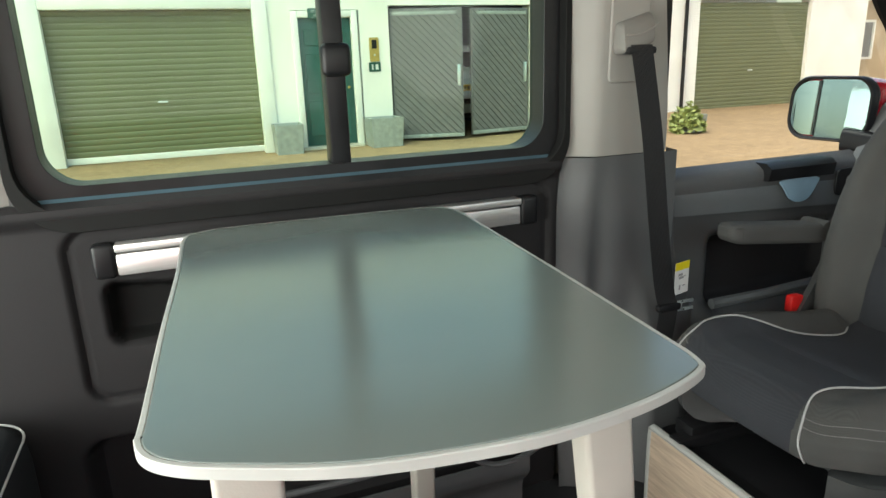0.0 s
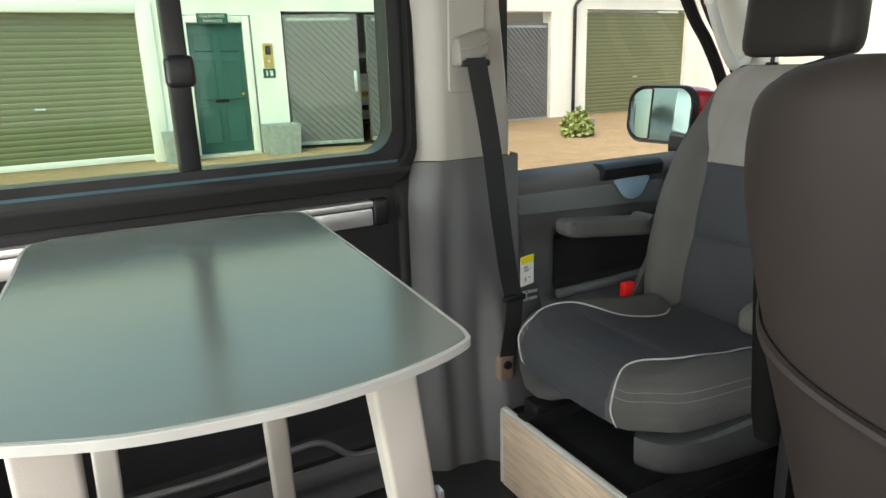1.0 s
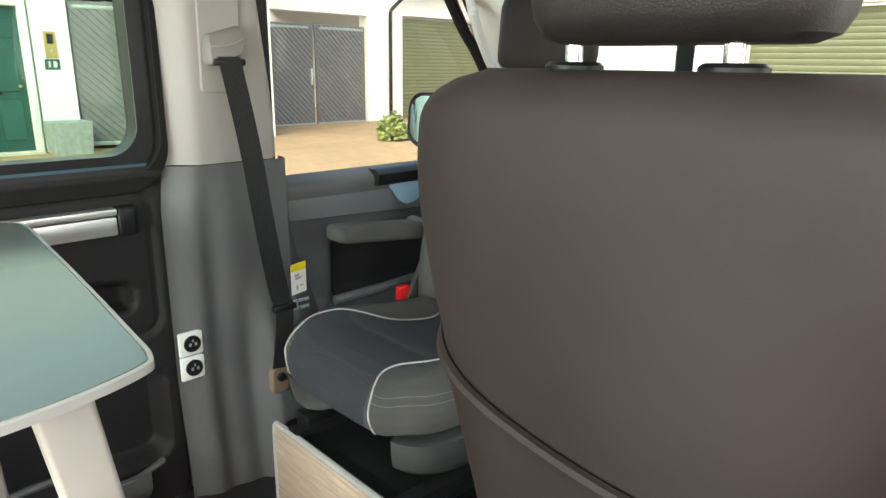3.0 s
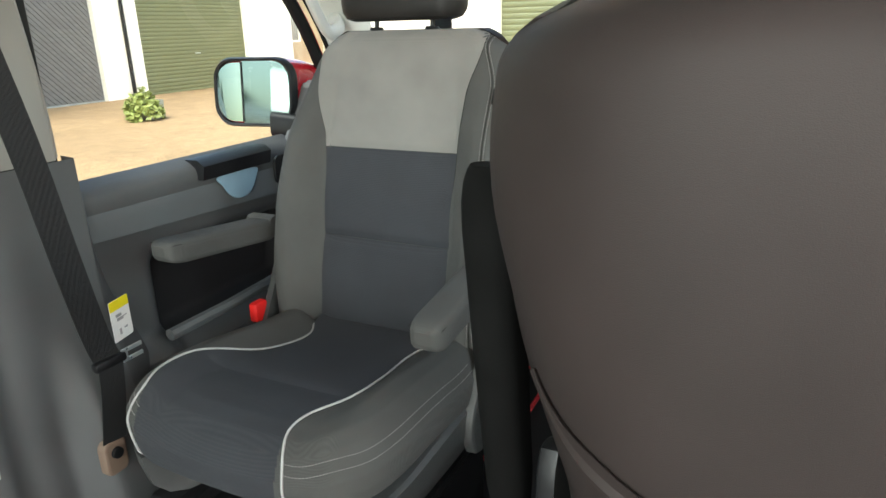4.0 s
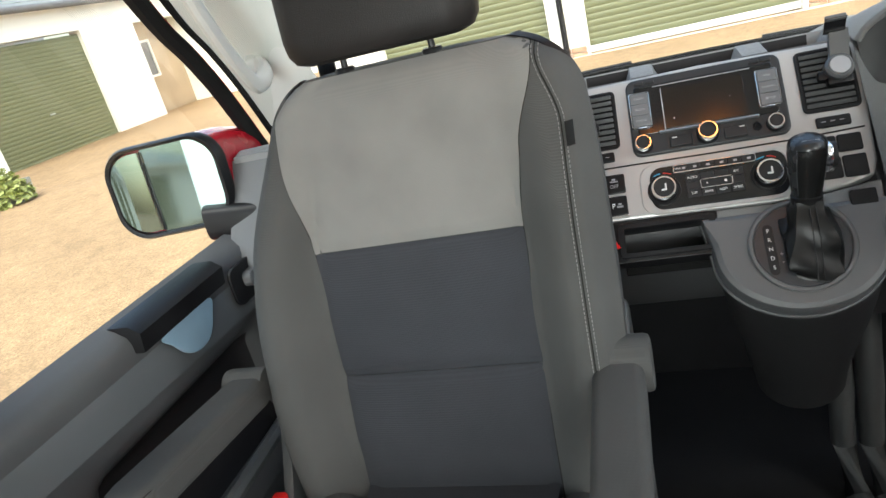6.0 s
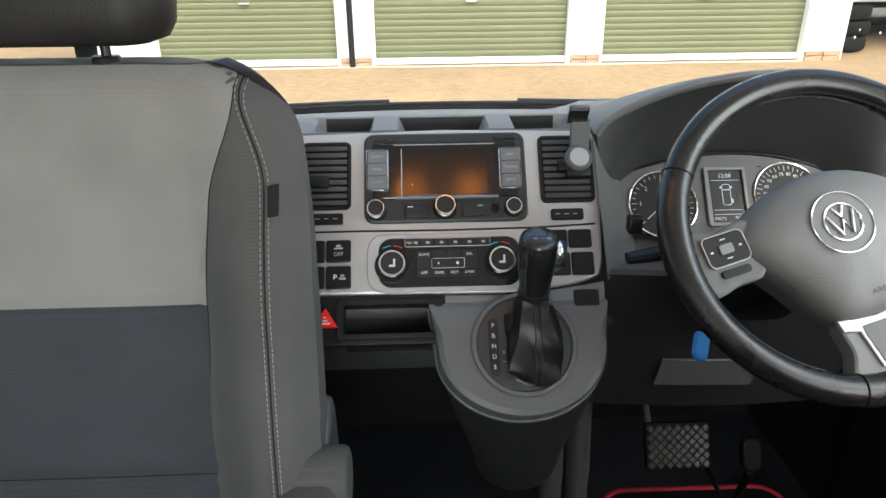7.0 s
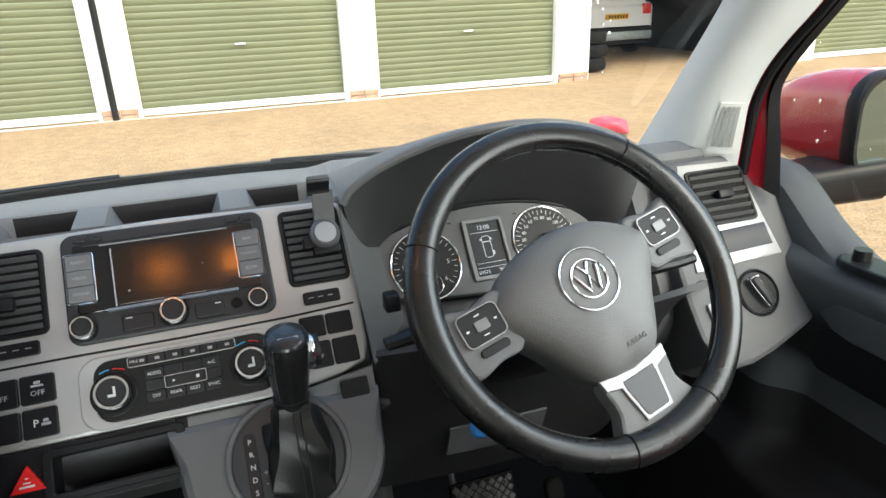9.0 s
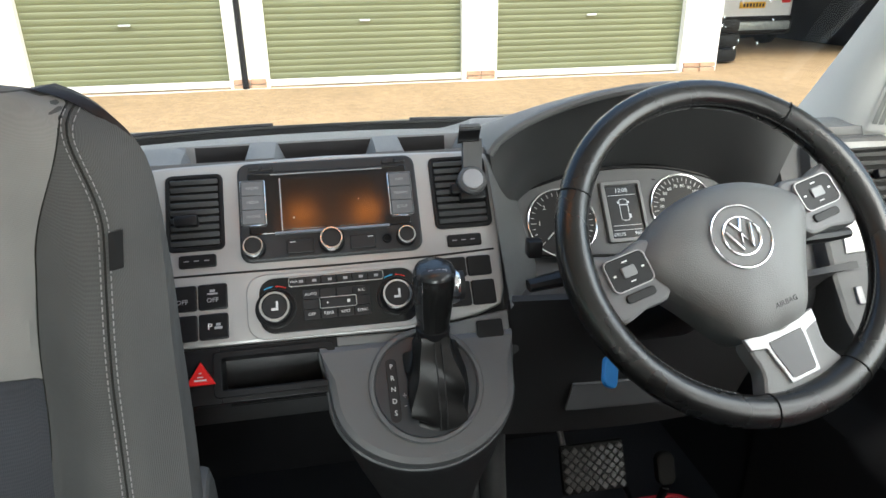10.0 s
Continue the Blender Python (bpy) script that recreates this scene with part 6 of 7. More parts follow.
def cluster():
    e = thing("instrument_cluster", "grey instrument cluster with two round dials and a small lit display", "dashboard dials")
    o = [(p.x, p.y) for p in smooth_line([(-0.165, -0.045, 0), (-0.170, 0.005, 0), (-0.150, 0.038, 0), (-0.07, 0.062, 0), (0.012, 0.070, 0), (0.10, 0.062, 0), (0.175, 0.035, 0), (0.192, 0.0, 0), (0.185, -0.05, 0), (0.012, -0.066, 0)], 6, True)]
    part("fascia", plate(o, -0.02, 0.0, 0.003, CL), M_CONSOLE, e, "grey dial surround")
    part("rim", tube([CL @ Vector((x, y, 0.0)) for x, y in o], 0.0025, 6, True), M_BLACK, e)
    for cu, cv, labels in ((-0.090, -0.010, ("1", "2", "3", "4", "5", "6")), (0.103, 0.0, ("10", "20", "30", "40", "50", "60", "70", "80", "90", "100", "110", "120", "130", "140"))):
        d = part("dial", plate(ellipse(0.050, 0.050, 48, cu, cv), 0.0, 0.001, 0, CL), M_DIAL, e, "dark round dial")
        part("bezel", tube([CL @ Vector((cu + 0.0515 * math.cos(a), cv + 0.0515 * math.sin(a), 0.002)) for a in lin(0, 6.2, 60)], 0.0016, 6, True), M_CHROME, d)
        n = len(labels)
        k = 4 if n < 8 else 2
        b = bmesh.new()
        for i in range(n * k + 1):
            a = radians(222 - 264 * i / (n * k))
            box(0.042 if i % k else 0.039, 0.047, -0.0004, 0.0004, 0.001, 0.0014, m=pose(cu, cv, 0) @ Matrix.Rotation(a, 4, "Z"), bm=b)
        b.transform(CL)
        part("scale_marks", b, M_MARK, d, smooth=False)
        for i, w in enumerate(labels):
            a = radians(222 - 264 * (i + (1 if n < 8 else 0.5)) / n)
            writing("lettering", w, 0.0095 if n < 8 else 0.0075, CL @ pose(cu + 0.034 * math.cos(a), cv + 0.034 * math.sin(a), 0.0012), M_MARK, d, 0.0002)
        part("hub", loft([[(x, y, z) for x, y in ellipse(r, r, 20, cu, cv)] for r, z in ((0.009, 0.001), (0.009, 0.006), (0.007, 0.008))], m=CL), M_BLACK, d)
        part("needle", box(-0.004, 0.036, -0.0009, 0.0009, 0.005, 0.0065, m=CL @ pose(cu, cv, 0) @ Matrix.Rotation(radians(222), 4, "Z")), M_MARK, d, smooth=False)
        part("small_dial", tube([CL @ Vector((cu + 0.004 + 0.014 * math.cos(a), cv - 0.030 + 0.014 * math.sin(a), 0.002)) for a in lin(0, 6.2, 24)], 0.0009, 5, True), M_CHROME, d)
    part("display_bezel", ring_plate(rr(0.064, 0.094, 0.004, 4, 0.008, 0.0), rr(0.052, 0.082, 0.002, 4, 0.009, 0.0), -0.001, 0.005, CL), M_DARKSILVER, e)
    s = part("display", plate(rr(0.053, 0.083, 0.002, 4, 0.009, 0.0), 0.0, 0.001, 0, CL), M_LCD, e, "dark display with pale figures")
    writing("lettering", "12:08", 0.0092, CL @ pose(0.009, 0.033, 0.0013), M_LED, s, 0.0002)
    writing("lettering", "69575", 0.0075, CL @ pose(-0.005, -0.035, 0.0013), M_LED, s, 0.0002)
    writing("lettering", "960", 0.0075, CL @ pose(0.024, -0.034, 0.0013), M_LED, s, 0.0002)
    for v in (0.0255, -0.0215, -0.0285):
        bars("display_line", [(-0.013, 0.031, v, v + 0.0007)], CL @ pose(0, 0, 0.001), M_LED, s, 0.0003)
    part("vehicle_icon", ring_plate(rr(0.014, 0.034, 0.004, 4, 0.009, 0.003), rr(0.0115, 0.0315, 0.003, 4, 0.009, 0.003), 0.001, 0.0014, CL), M_LED, s)
    bars("vehicle_marks", [(0.003, 0.015, 0.010, 0.0115), (-0.0005, 0.002, 0.013, 0.016), (0.016, 0.0185, 0.013, 0.016), (0.016, 0.0185, -0.010, -0.004)], CL @ pose(0, 0, 0.001), M_LED, s, 0.0003)
    for u in (-0.044, 0.062):
        bars("turn_mark", [(u, u + 0.006, 0.046, 0.048)], CL @ pose(0, 0, 0.0), M_BLACK, e)


cluster()

# ---- driver's end of the dash ----
EO = [(-0.065, -0.12), (0.11, -0.10), (0.140, -0.06), (0.146, 0.0), (0.146, 0.14), (0.136, 0.172), (0.10, 0.188), (-0.03, 0.186), (-0.065, 0.15)]
part("end_face", plate([(p.x, p.y) for p in smooth_line([(u, v, 0) for u, v in EO], 5, True)], -0.10, 0.0, 0.008, RT), M_TRIM, dash, "dark grey end of the dash")
part("end_trim", plate([(-0.050, 0.010), (0.112, 0.016), (0.100, 0.095), (0.088, 0.174), (-0.022, 0.178), (-0.040, 0.10)], -0.001, 0.003, 0.002, RT), M_SILVER, dash, "silver surround of the end vent")
vent(-0.012, 0.086, 0.080, 0.160, dash, RT @ pose(0, 0, 0.003), 6)
part("end_slot", plate([(0.016, 0.030), (0.100, 0.033), (0.098, 0.068), (0.014, 0.066)], 0.0, 0.0042, 0.0005, RT), M_GLOSS, dash, "dark coin slot")
ls = thing("light_switch", "round black light switch with a chrome-edged grip", "light switch")
part("base", loft([[(x, y, z) for x, y in ellipse(r, r, 36, 0.044, -0.036)] for r, z in ((0.036, 0.0), (0.036, 0.003), (0.033, 0.005), (0.031, 0.002))], m=RT), M_BLACK, ls)
part("grip", box(-0.007, 0.007, -0.024, 0.024, 0.002, 0.016, 0.004, 3, m=RT @ pose(0.044, -0.036, 0, 0, 0, 24)), M_KEY, ls)
part("grip_edge", ring_plate(rr(0.017, 0.050, 0.007, 4), rr(0.0145, 0.047, 0.006, 4), 0.002, 0.012, RT @ pose(0.044, -0.036, 0, 0, 0, 24)), M_CHROME, ls)
bars("marks", [(0.030, 0.036, -0.016, -0.014), (0.046, 0.052, -0.013, -0.011)], RT @ pose(0, 0, 0.005), M_MARK, ls)
part("dimmer_wheel", box(-0.052, -0.042, -0.062, -0.038, 0.0, 0.005, 0.001, m=RT), M_GREYMARK, dash, "pale dimmer wheel")

# ---- steering wheel ----
AX = radians(39.0)
SW = Matrix.Translation((0.841, -0.409, 0.826)) @ Matrix(((0, math.sin(AX), -math.cos(AX), 0), (-1, 0, 0, 0), (0, math.cos(AX), math.sin(AX), 0), (0, 0, 0, 1))) @ Matrix.Rotation(radians(16.5), 4, "Z")


def steering_wheel():
    e = thing("steering_wheel", "worn black leather steering wheel with grey hub and silver trim", "steering wheel")
    R, r = 0.1735, 0.0162
    b = bmesh.new()
    rows = []
    for i in range(96):
        a = 2 * math.pi * i / 96
        deg = math.degrees(a) % 360
        thick = 1 + 0.14 * sum(math.exp(-((deg - c + 180) % 360 - 180) ** 2 / 260) for c in (12, 168)) + 0.05 * math.exp(-((deg - 270 + 180) % 360 - 180) ** 2 / 400)
        rows.append([b.verts.new(((R + r * thick * math.cos(q)) * math.cos(a), (R + r * thick * math.cos(q)) * math.sin(a), r * 0.95 * math.sin(q))) for q in lin(0, 2 * math.pi * 15 / 16, 16)])
    for i in range(96):
        p, q = rows[i], rows[(i + 1) % 96]
        for j in range(16):
            b.faces.new((p[j], p[(j + 1) % 16], q[(j + 1) % 16], q[j]))
    b.transform(SW)
    part("rim", b, M_LEATHER, e, "worn black leather rim")
    for deg in (38, 142, 252, 288):
        a = radians(deg)
        part("rim_seam", tube([SW @ Vector(((R + 0.0168 * math.cos(q)) * math.cos(a), (R + 0.0168 * math.cos(q)) * math.sin(a), 0.0158 * math.sin(q))) for q in lin(0, 6.0, 20)], 0.0008, 5, True), M_RUBBER, e)
    st = [SW @ Vector(((R - 0.0160) * math.cos(a), (R - 0.0160) * math.sin(a), 0.0045 + 0.0012 * (i % 2))) for i, a in enumerate(lin(radians(-60), radians(240), 260))]
    part("stitching", tube(st, 0.0009, 4), M_KEY, e)
    hub = [(p.x, p.y) for p in smooth_line([(-0.040, -0.098, 0), (-0.075, -0.045, 0), (-0.106, 0.004, 0), (-0.098, 0.028, 0), (-0.055, 0.056, 0), (0, 0.066, 0), (0.055, 0.056, 0), (0.098, 0.028, 0), (0.106, 0.004, 0), (0.075, -0.045, 0), (0.040, -0.098, 0), (0, -0.104, 0)], 6, True)]
    rings = [[(x * k, y * k - 0.012 * (1 - k), z) for x, y in hub] for k, z in ((0.97, -0.045), (1.0, -0.02), (0.985, -0.008), (0.93, 0.002), (0.80, 0.010), (0.55, 0.016), (0.25, 0.018))]
    part("airbag_cover", loft(rings, m=SW), M_AIRBAG, e, "grained dark grey airbag cover")
    badge = part("badge", plate(ellipse(0.0335, 0.0335, 40), 0.010, 0.0185, 0.002, SW), M_AIRBAG, e, "round badge with a chrome ring")
    for q, w in ((0.0335, 0.0009), (0.0205, 0.0013)):
        part("badge_ring", tube([SW @ Vector((q * math.cos(a), q * math.sin(a), 0.0190)) for a in lin(0, 6.2, 48)], w, 6, True), M_CHROME, badge)
    part("badge_shape", tube([SW @ Vector((x, y, 0.0192)) for x, y in ((-0.0145, 0.010), (-0.006, -0.0135), (0.0, 0.002), (0.006, -0.0135), (0.0145, 0.010))], 0.0021, 6), M_CHROME, badge, "plain chrome zigzag")
    part("badge_shape", tube([SW @ Vector((x, y, 0.0192)) for x, y in ((-0.006, 0.017), (0.0, 0.0055), (0.006, 0.017))], 0.0019, 6), M_CHROME, badge, "plain chrome chevron")
    writing("lettering", "AIRBAG", 0.0080, SW @ pose(0.013, -0.077, 0.0112, 16), M_KEY, e, 0.0012)
    for s in (-1, 1):
        sp = [(p.x, p.y) for p in smooth_line([(s * 0.085, 0.036, 0), (s * 0.125, 0.034, 0), (s * 0.156, 0.040, 0), (s * 0.158, 0.0, 0), (s * 0.152, -0.032, 0), (s * 0.120, -0.028, 0), (s * 0.088, -0.022, 0)], 4, True)]
        spoke = part("spoke", plate(sp, -0.022, -0.001, 0.004, SW), M_POD, e)
        part("key_edge", ring_plate(rr(0.048, 0.035, 0.007, 4, s * 0.122, 0.013), rr(0.0460, 0.0330, 0.006, 4, s * 0.122, 0.013), -0.002, 0.0034, SW), M_SILVER, spoke)
        pad = part("key_pad", plate(rr(0.046, 0.033, 0.006, 4, s * 0.122, 0.013), -0.002, 0.0025, 0.001, SW), M_KEY, spoke)
        part("centre_key", plate(rr(0.016, 0.011, 0.002, 4, s * 0.122, 0.013), 0.002, 0.0045, 0.001, SW), M_DARKSILVER, pad)
        bars("key_marks", [(s * 0.122 - 0.003, s * 0.122 + 0.003, 0.023, 0.0245), (s * 0.122 - 0.003, s * 0.122 + 0.003, 0.002, 0.0032), (s * 0.122 - 0.018, s * 0.122 - 0.015, 0.012, 0.014), (s * 0.122 + 0.015, s * 0.122 + 0.018, 0.012, 0.014)], SW @ pose(0, 0, 0.0025), M_MARK, pad)
        part("long_key", plate(rr(0.034, 0.009, 0.004, 4, s * 0.120, -0.013), -0.002, 0.0015, 0.001, SW), M_KEY, spoke)
    bs = [(p.x, p.y) for p in smooth_line([(-0.040, -0.098, 0), (0, -0.104, 0), (0.043, -0.098, 0), (0.041, -0.13, 0), (0.050, -0.160, 0), (0, -0.164, 0), (-0.050, -0.160, 0), (-0.041, -0.13, 0)], 5, True)]
    low = part("lower_spoke", plate(bs, -0.022, -0.002, 0.004, SW), M_AIRBAG, e)
    part("spoke_trim", plate([(-0.043, -0.094), (0.0, -0.1), (0.043, -0.094), (0.042, -0.107), (0.025, -0.1115), (0.018, -0.151), (-0.018, -0.151), (-0.025, -0.1115), (-0.042, -0.107)], -0.004, 0.001, 0.0015, SW), M_SILVER, low, "satin silver trim")
    part("spoke_window", plate([(-0.0205, -0.1065), (0.0205, -0.1065), (0.0205, -0.1150), (0.0150, -0.1455), (0.0125, -0.1475), (-0.0125, -0.1475), (-0.0150, -0.1455), (-0.0205, -0.1150)], 0.0, 0.0018, 0.0005, SW), M_GLOSS, low, "gloss black inlay")
    col = thing("steering_column", "black steering column shroud with stalks", "steering column")
    c0 = Vector((0.841, -0.414, 0.828))
    ax = Vector((math.cos(AX), 0, -math.sin(AX)))
    up = Vector((math.sin(AX), 0, math.cos(AX)))
    part("shroud", loft([[c0 + ax * d + Vector((0, -x, 0)) + up * (y - 0.01) for x, y in rr(0.11 * k, 0.10 * k, 0.03)] for d, k in ((0.03, 0.9), (0.06, 1.0), (0.22, 1.15))]), M_BLACK, col)
    for s in (-1, 1):
        p0 = c0 + ax * 0.075 + Vector((0, -s * 0.04, 0)) + up * 0.01
        p1 = c0 + ax * 0.085 + Vector((0, -s * 0.205, 0)) + up * (-0.01 if s < 0 else 0.02)
        part("stalk", tube([p0.lerp(p1, t) for t in lin(0, 1, 6)], [0.009, 0.009, 0.010, 0.012, 0.013, 0.010], 10, flat=0.7), M_BLACK, col)
    part("stalk_tip", box(-0.009, 0.009, -0.009, 0.009, -0.011, 0.011, 0.003, m=Matrix.Translation((0.965, -0.235, 0.785))), M_BLACK, col, "ribbed stalk end")
    tag = thing("key_tag", "small blue plastic tag hanging from the ignition key", "key tag")
    part("tag", plate(rr(0.028, 0.036, 0.009), 0, 0.005, 0.002, pose(0.89, -0.309, 0.648, 60, 34, -70)), M_BLUE, tag)


steering_wheel()


# ---- pedals and mat ----
M_PEDAL = material("worn pedal rubber", (0.045, 0.045, 0.045), 0.3, vary=0.2, scale=30)


def pedals():
    e = thing("brake_pedal", "wide black rubber brake pedal with a crossed tread", "pedal", pose(1.182, -0.437, 0.245, 0, -64, 0))
    part("pad", box(-0.045, 0.045, -0.062, 0.062, 0, 0.014, 0.006), M_RUBBER, e)
    me = None
    for i in range(9):
        for j in range(7 if i % 2 == 0 else 6):
            o = part("stud", box(-0.0057, 0.0057, -0.0057, 0.0057, 0.013, 0.0166, 0.0016, 1, m=Matrix.Rotation(radians(45), 4, "Z")), M_PEDAL, e, smooth=False) if me is None else new("stud", me)
            me = o.data
            o.parent = e
            o.location = (-0.034 + i * 0.0085, -0.052 + j * 0.0173 + (0.00865 if i % 2 else 0), 0)
    part("arm", tube([(0.0, 0.045, 0.0), (0.12, 0.045, -0.05), (0.3, 0.045, 0.0)], 0.006, 8), M_DASH, e)
    g = thing("accelerator", "narrow black accelerator pedal", "pedal", pose(1.16, -0.566, 0.258, 0, -66, 0))
    part("pad", plate(rr(0.062, 0.036, 0.016, 5, -0.016), 0, 0.014, 0.005), M_RUBBER, g)
    part("stem", tube([(-0.05, 0, 0.002), (-0.16, 0, -0.09), (-0.10, 0, -0.20)], 0.008, 8), M_BLACK, g)
    mt = thing("floor_mat", "black floor mat with red bound edge", "floor mat")
    o = rr(0.62, 0.42, 0.06, 8, 1.06, -0.57)
    part("carpet", plate(o, FLOOR, FLOOR + 0.012, 0.003), M_RUBBER, mt)
    part("binding", tube([(x, y, FLOOR + 0.010) for x, y in o], 0.007, 6, True), M_REDCORD, mt, "red binding")
    mt = thing("floor_mat", "black floor mat with red bound edge", "floor mat")
    o = rr(0.50, 0.50, 0.06, 8, 1.20, 0.48)
    part("carpet", plate(o, FLOOR, FLOOR + 0.012, 0.003), M_RUBBER, mt)
    part("binding", tube([(x, y, FLOOR + 0.010) for x, y in o], 0.007, 6, True), M_REDCORD, mt, "red binding")


pedals()

# ---- wipers on the screen ----
for y0, y1 in ((0.22, -0.50), (0.80, 0.10)):
    w = thing("wiper", "black windscreen wiper at rest", "wiper", group="wipers")
    pts = [Vector(screen_point((y + 0.86) / 1.74, 0.05)) + Vector((0.012, 0, 0.002)) for y in lin(y0, y1, 10)]
    part("blade", tube(pts, 0.0045, 6), M_RUBBER, w)
    part("arm", tube([p + Vector((0.012, 0, 0.004)) for p in pts[5:]], 0.008, 6, flat=0.6), M_BLACK, w)

# ---- table ----
def table():
    e = thing("camping_table", "folding table with a grey-green laminate top, pale edging and cream legs", "table")
    ctl = [(-0.765, 0.13), (-0.768, 0.098), (-0.760, 0.070), (-0.738, 0.047), (-0.70, 0.026), (-0.62, -0.008), (-0.535, -0.026), (-0.44, -0.034), (-0.34, -0.022), (-0.262, 0.004), (-0.243, 0.03), (-0.236, 0.10), (-0.218, 0.36), (-0.203, 0.62), (-0.196, 0.76), (-0.212, 0.812), (-0.27, 0.838), (-0.42, 0.850), (-0.62, 0.858), (-0.695, 0.845), (-0.725, 0.80), (-0.735, 0.60), (-0.752, 0.36)]
    o = [(p.x, p.y) for p in smooth_line([(x, y, 0) for x, y in ctl], 5, True)]
    part("tabletop", plate(inset(o, 0.006), 0.7172, 0.728, 0.0015), M_LAMINATE, e)
    part("edging", ring_plate(o, inset(o, 0.0062), 0.717, 0.7275), M_EDGE, e, "pale grey edging")
    for x0, x1, y0, y1, k0, k1 in ((-0.682, -0.70, 0.075, 0.13, 0.030, 0.026), (-0.332, -0.215, 0.075, 0.13, 0.030, 0.027), (-0.640, -0.665, 0.60, 0.64, 0.022, 0.020), (-0.375, -0.315, 0.52, 0.74, 0.024, 0.021)):
        rings = []
        for t in (0, 0.5, 1):
            z, k = 0.7165 + (FLOOR - 0.7165) * t, k0 + (k1 - k0) * t
            rings.append([(x0 + (x1 - x0) * t + a, y0 + (y1 - y0) * t + b, z) for a, b in rr(2 * k, 0.036, 0.007)])
        part("leg", loft(rings), M_LEG, e)
    part("cross_rail", box(-0.66, -0.36, 0.11, 0.14, 0.682, 0.7165, 0.004), M_LEG, e)
    part("clamp_screw", box(-0.262, -0.250, 0.085, 0.105, 0.46, 0.48, 0.004), M_STEEL, e)
    return e


table()


# ---- cab seats: built facing +x, origin on the floor under the pivot ----
def curve(x, knots):
    """A softened broken line."""
    def line(q):
        for (x0, y0), (x1, y1) in zip(knots, knots[1:]):
            if q <= x1:
                return y0 + (y1 - y0) * max(q - x0, 0) / (x1 - x0)
        return knots[-1][1]
    return sum(line(x + d) for d in (-0.03, -0.015, 0, 0.015, 0.03)) / 5


def back_hw(z, wide=False, rear=False):
    """Half width of the backrest at a height, with round shoulders."""
    top, rv, rh = (1.088, 0.052, 0.088) if wide else (1.062, 0.080, 0.078)
    if wide and rear:
        w = curve(z, ((0.36, 0.130), (0.60, 0.155), (0.66, 0.170), (0.79, 0.214), (0.85, 0.232), (0.913, 0.248), (0.977, 0.258), (1.1, 0.240)))
    elif wide:
        w = curve(z, ((0.36, 0.240), (0.60, 0.262), (0.66, 0.275), (0.72, 0.290), (0.80, 0.302), (0.86, 0.302), (0.92, 0.296), (0.97, 0.287), (1.0, 0.276), (1.1, 0.250)))
    else:
        w = curve(z, ((0.36, 0.235), (0.56, 0.268), (0.75, 0.272), (0.90, 0.270), (1.0, 0.260), (1.07, 0.246)))
    t = min(max((z - (top - rv)) / rv, 0), 0.985)
    return w - rh * (1 - math.sqrt(1 - t * t))


def back_slim(s, z):
    """The door-side shoulder of the swivel seat falls in towards its top."""
    return 1 - ease(-s, 0.15, 0.9) * curve(z, ((0.36, -0.05), (0.60, -0.05), (0.72, -0.03), (0.83, 0.04), (0.94, 0.15), (1.0, 0.21), (1.07, 0.25)))


def back_front(s, z, wide=False):
    """Front skin of the backrest: s from -1 to 1 across, z height over the floor."""
    hw, z0 = back_hw(z, wide), z
    z = 0.36 + (z - 0.36) * 0.951 if wide else z
    x = curve(z, ((0.36, -0.185), (0.45, -0.190), (0.62, -0.222), (0.82, -0.268), (1.0, -0.305), (1.06, -0.322)))
    a = abs(s)
    x += 0.052 * ease(a, 0.54, 0.80) * (1 - 0.85 * ease(z, 0.82, 1.02)) - 0.040 * ease(a, 0.84, 1.0) ** 2
    t = max((z - 1.015) / 0.045, 0)
    x -= 0.022 * t * t
    x += 0.010 * math.exp(-((z - 0.72) / 0.07) ** 2) * (1 - a * a) + 0.012 * math.exp(-((z - 0.54) / 0.06) ** 2) * (1 - a * a)
    if wide:
        x += 0.15 - 0.08 * ease(z, 0.90, 1.06)
        hw *= 1 - 0.06 * ease(z, 0.90, 1.05)
    else:
        x -= 0.007 * (math.exp(-((z - 0.634) / 0.011) ** 2) + 0.6 * math.exp(-((z - 0.8235) / 0.008) ** 2)) * (1 - ease(a, 0.50, 0.62))
        x -= 0.003 * math.exp(-((a - 0.57) / 0.025) ** 2) * (1 - ease(z, 0.86, 0.95))
        hw *= back_slim(s, z)
    return Vector((x, s * hw, z0))


def back_rear(s, z, wide=False):
    hw = back_hw(z, wide, True)
    if not wide:
        hw *= back_slim(s, z)
    y, z0 = s * hw * (1.0 if wide else 0.965), z
    z = 0.36 + (z - 0.36) * 0.951 if wide else z
    x = curve(z, ((0.36, -0.32), (0.60, -0.352), (0.80, -0.374), (1.0, -0.394), (1.06, -0.390))) + (0.105 if wide else 0.050) * abs(s) ** (4.5 if wide else 5)
    if wide:
        t = min(max((z0 - 1.052) / 0.036, 0), 0.985)
        x += 0.032 * (1 - math.sqrt(1 - t * t))
    return Vector((x, y, z0))


# cushion: an outline on plan, and a profile running over the edge
def cushion_outline():
    k = [(-0.20, 0), (-0.20, 0.20), (-0.195, 0.245), (-0.10, 0.262), (0.08, 0.268), (0.20, 0.266), (0.268, 0.243), (0.303, 0.186), (0.315, 0.08)]
    k = k + [(x, -y) for x, y in k[:0:-1]]
    return [(p.x, p.y) for p in smooth_line([(x, y, 0) for x, y in k], 22, True)]


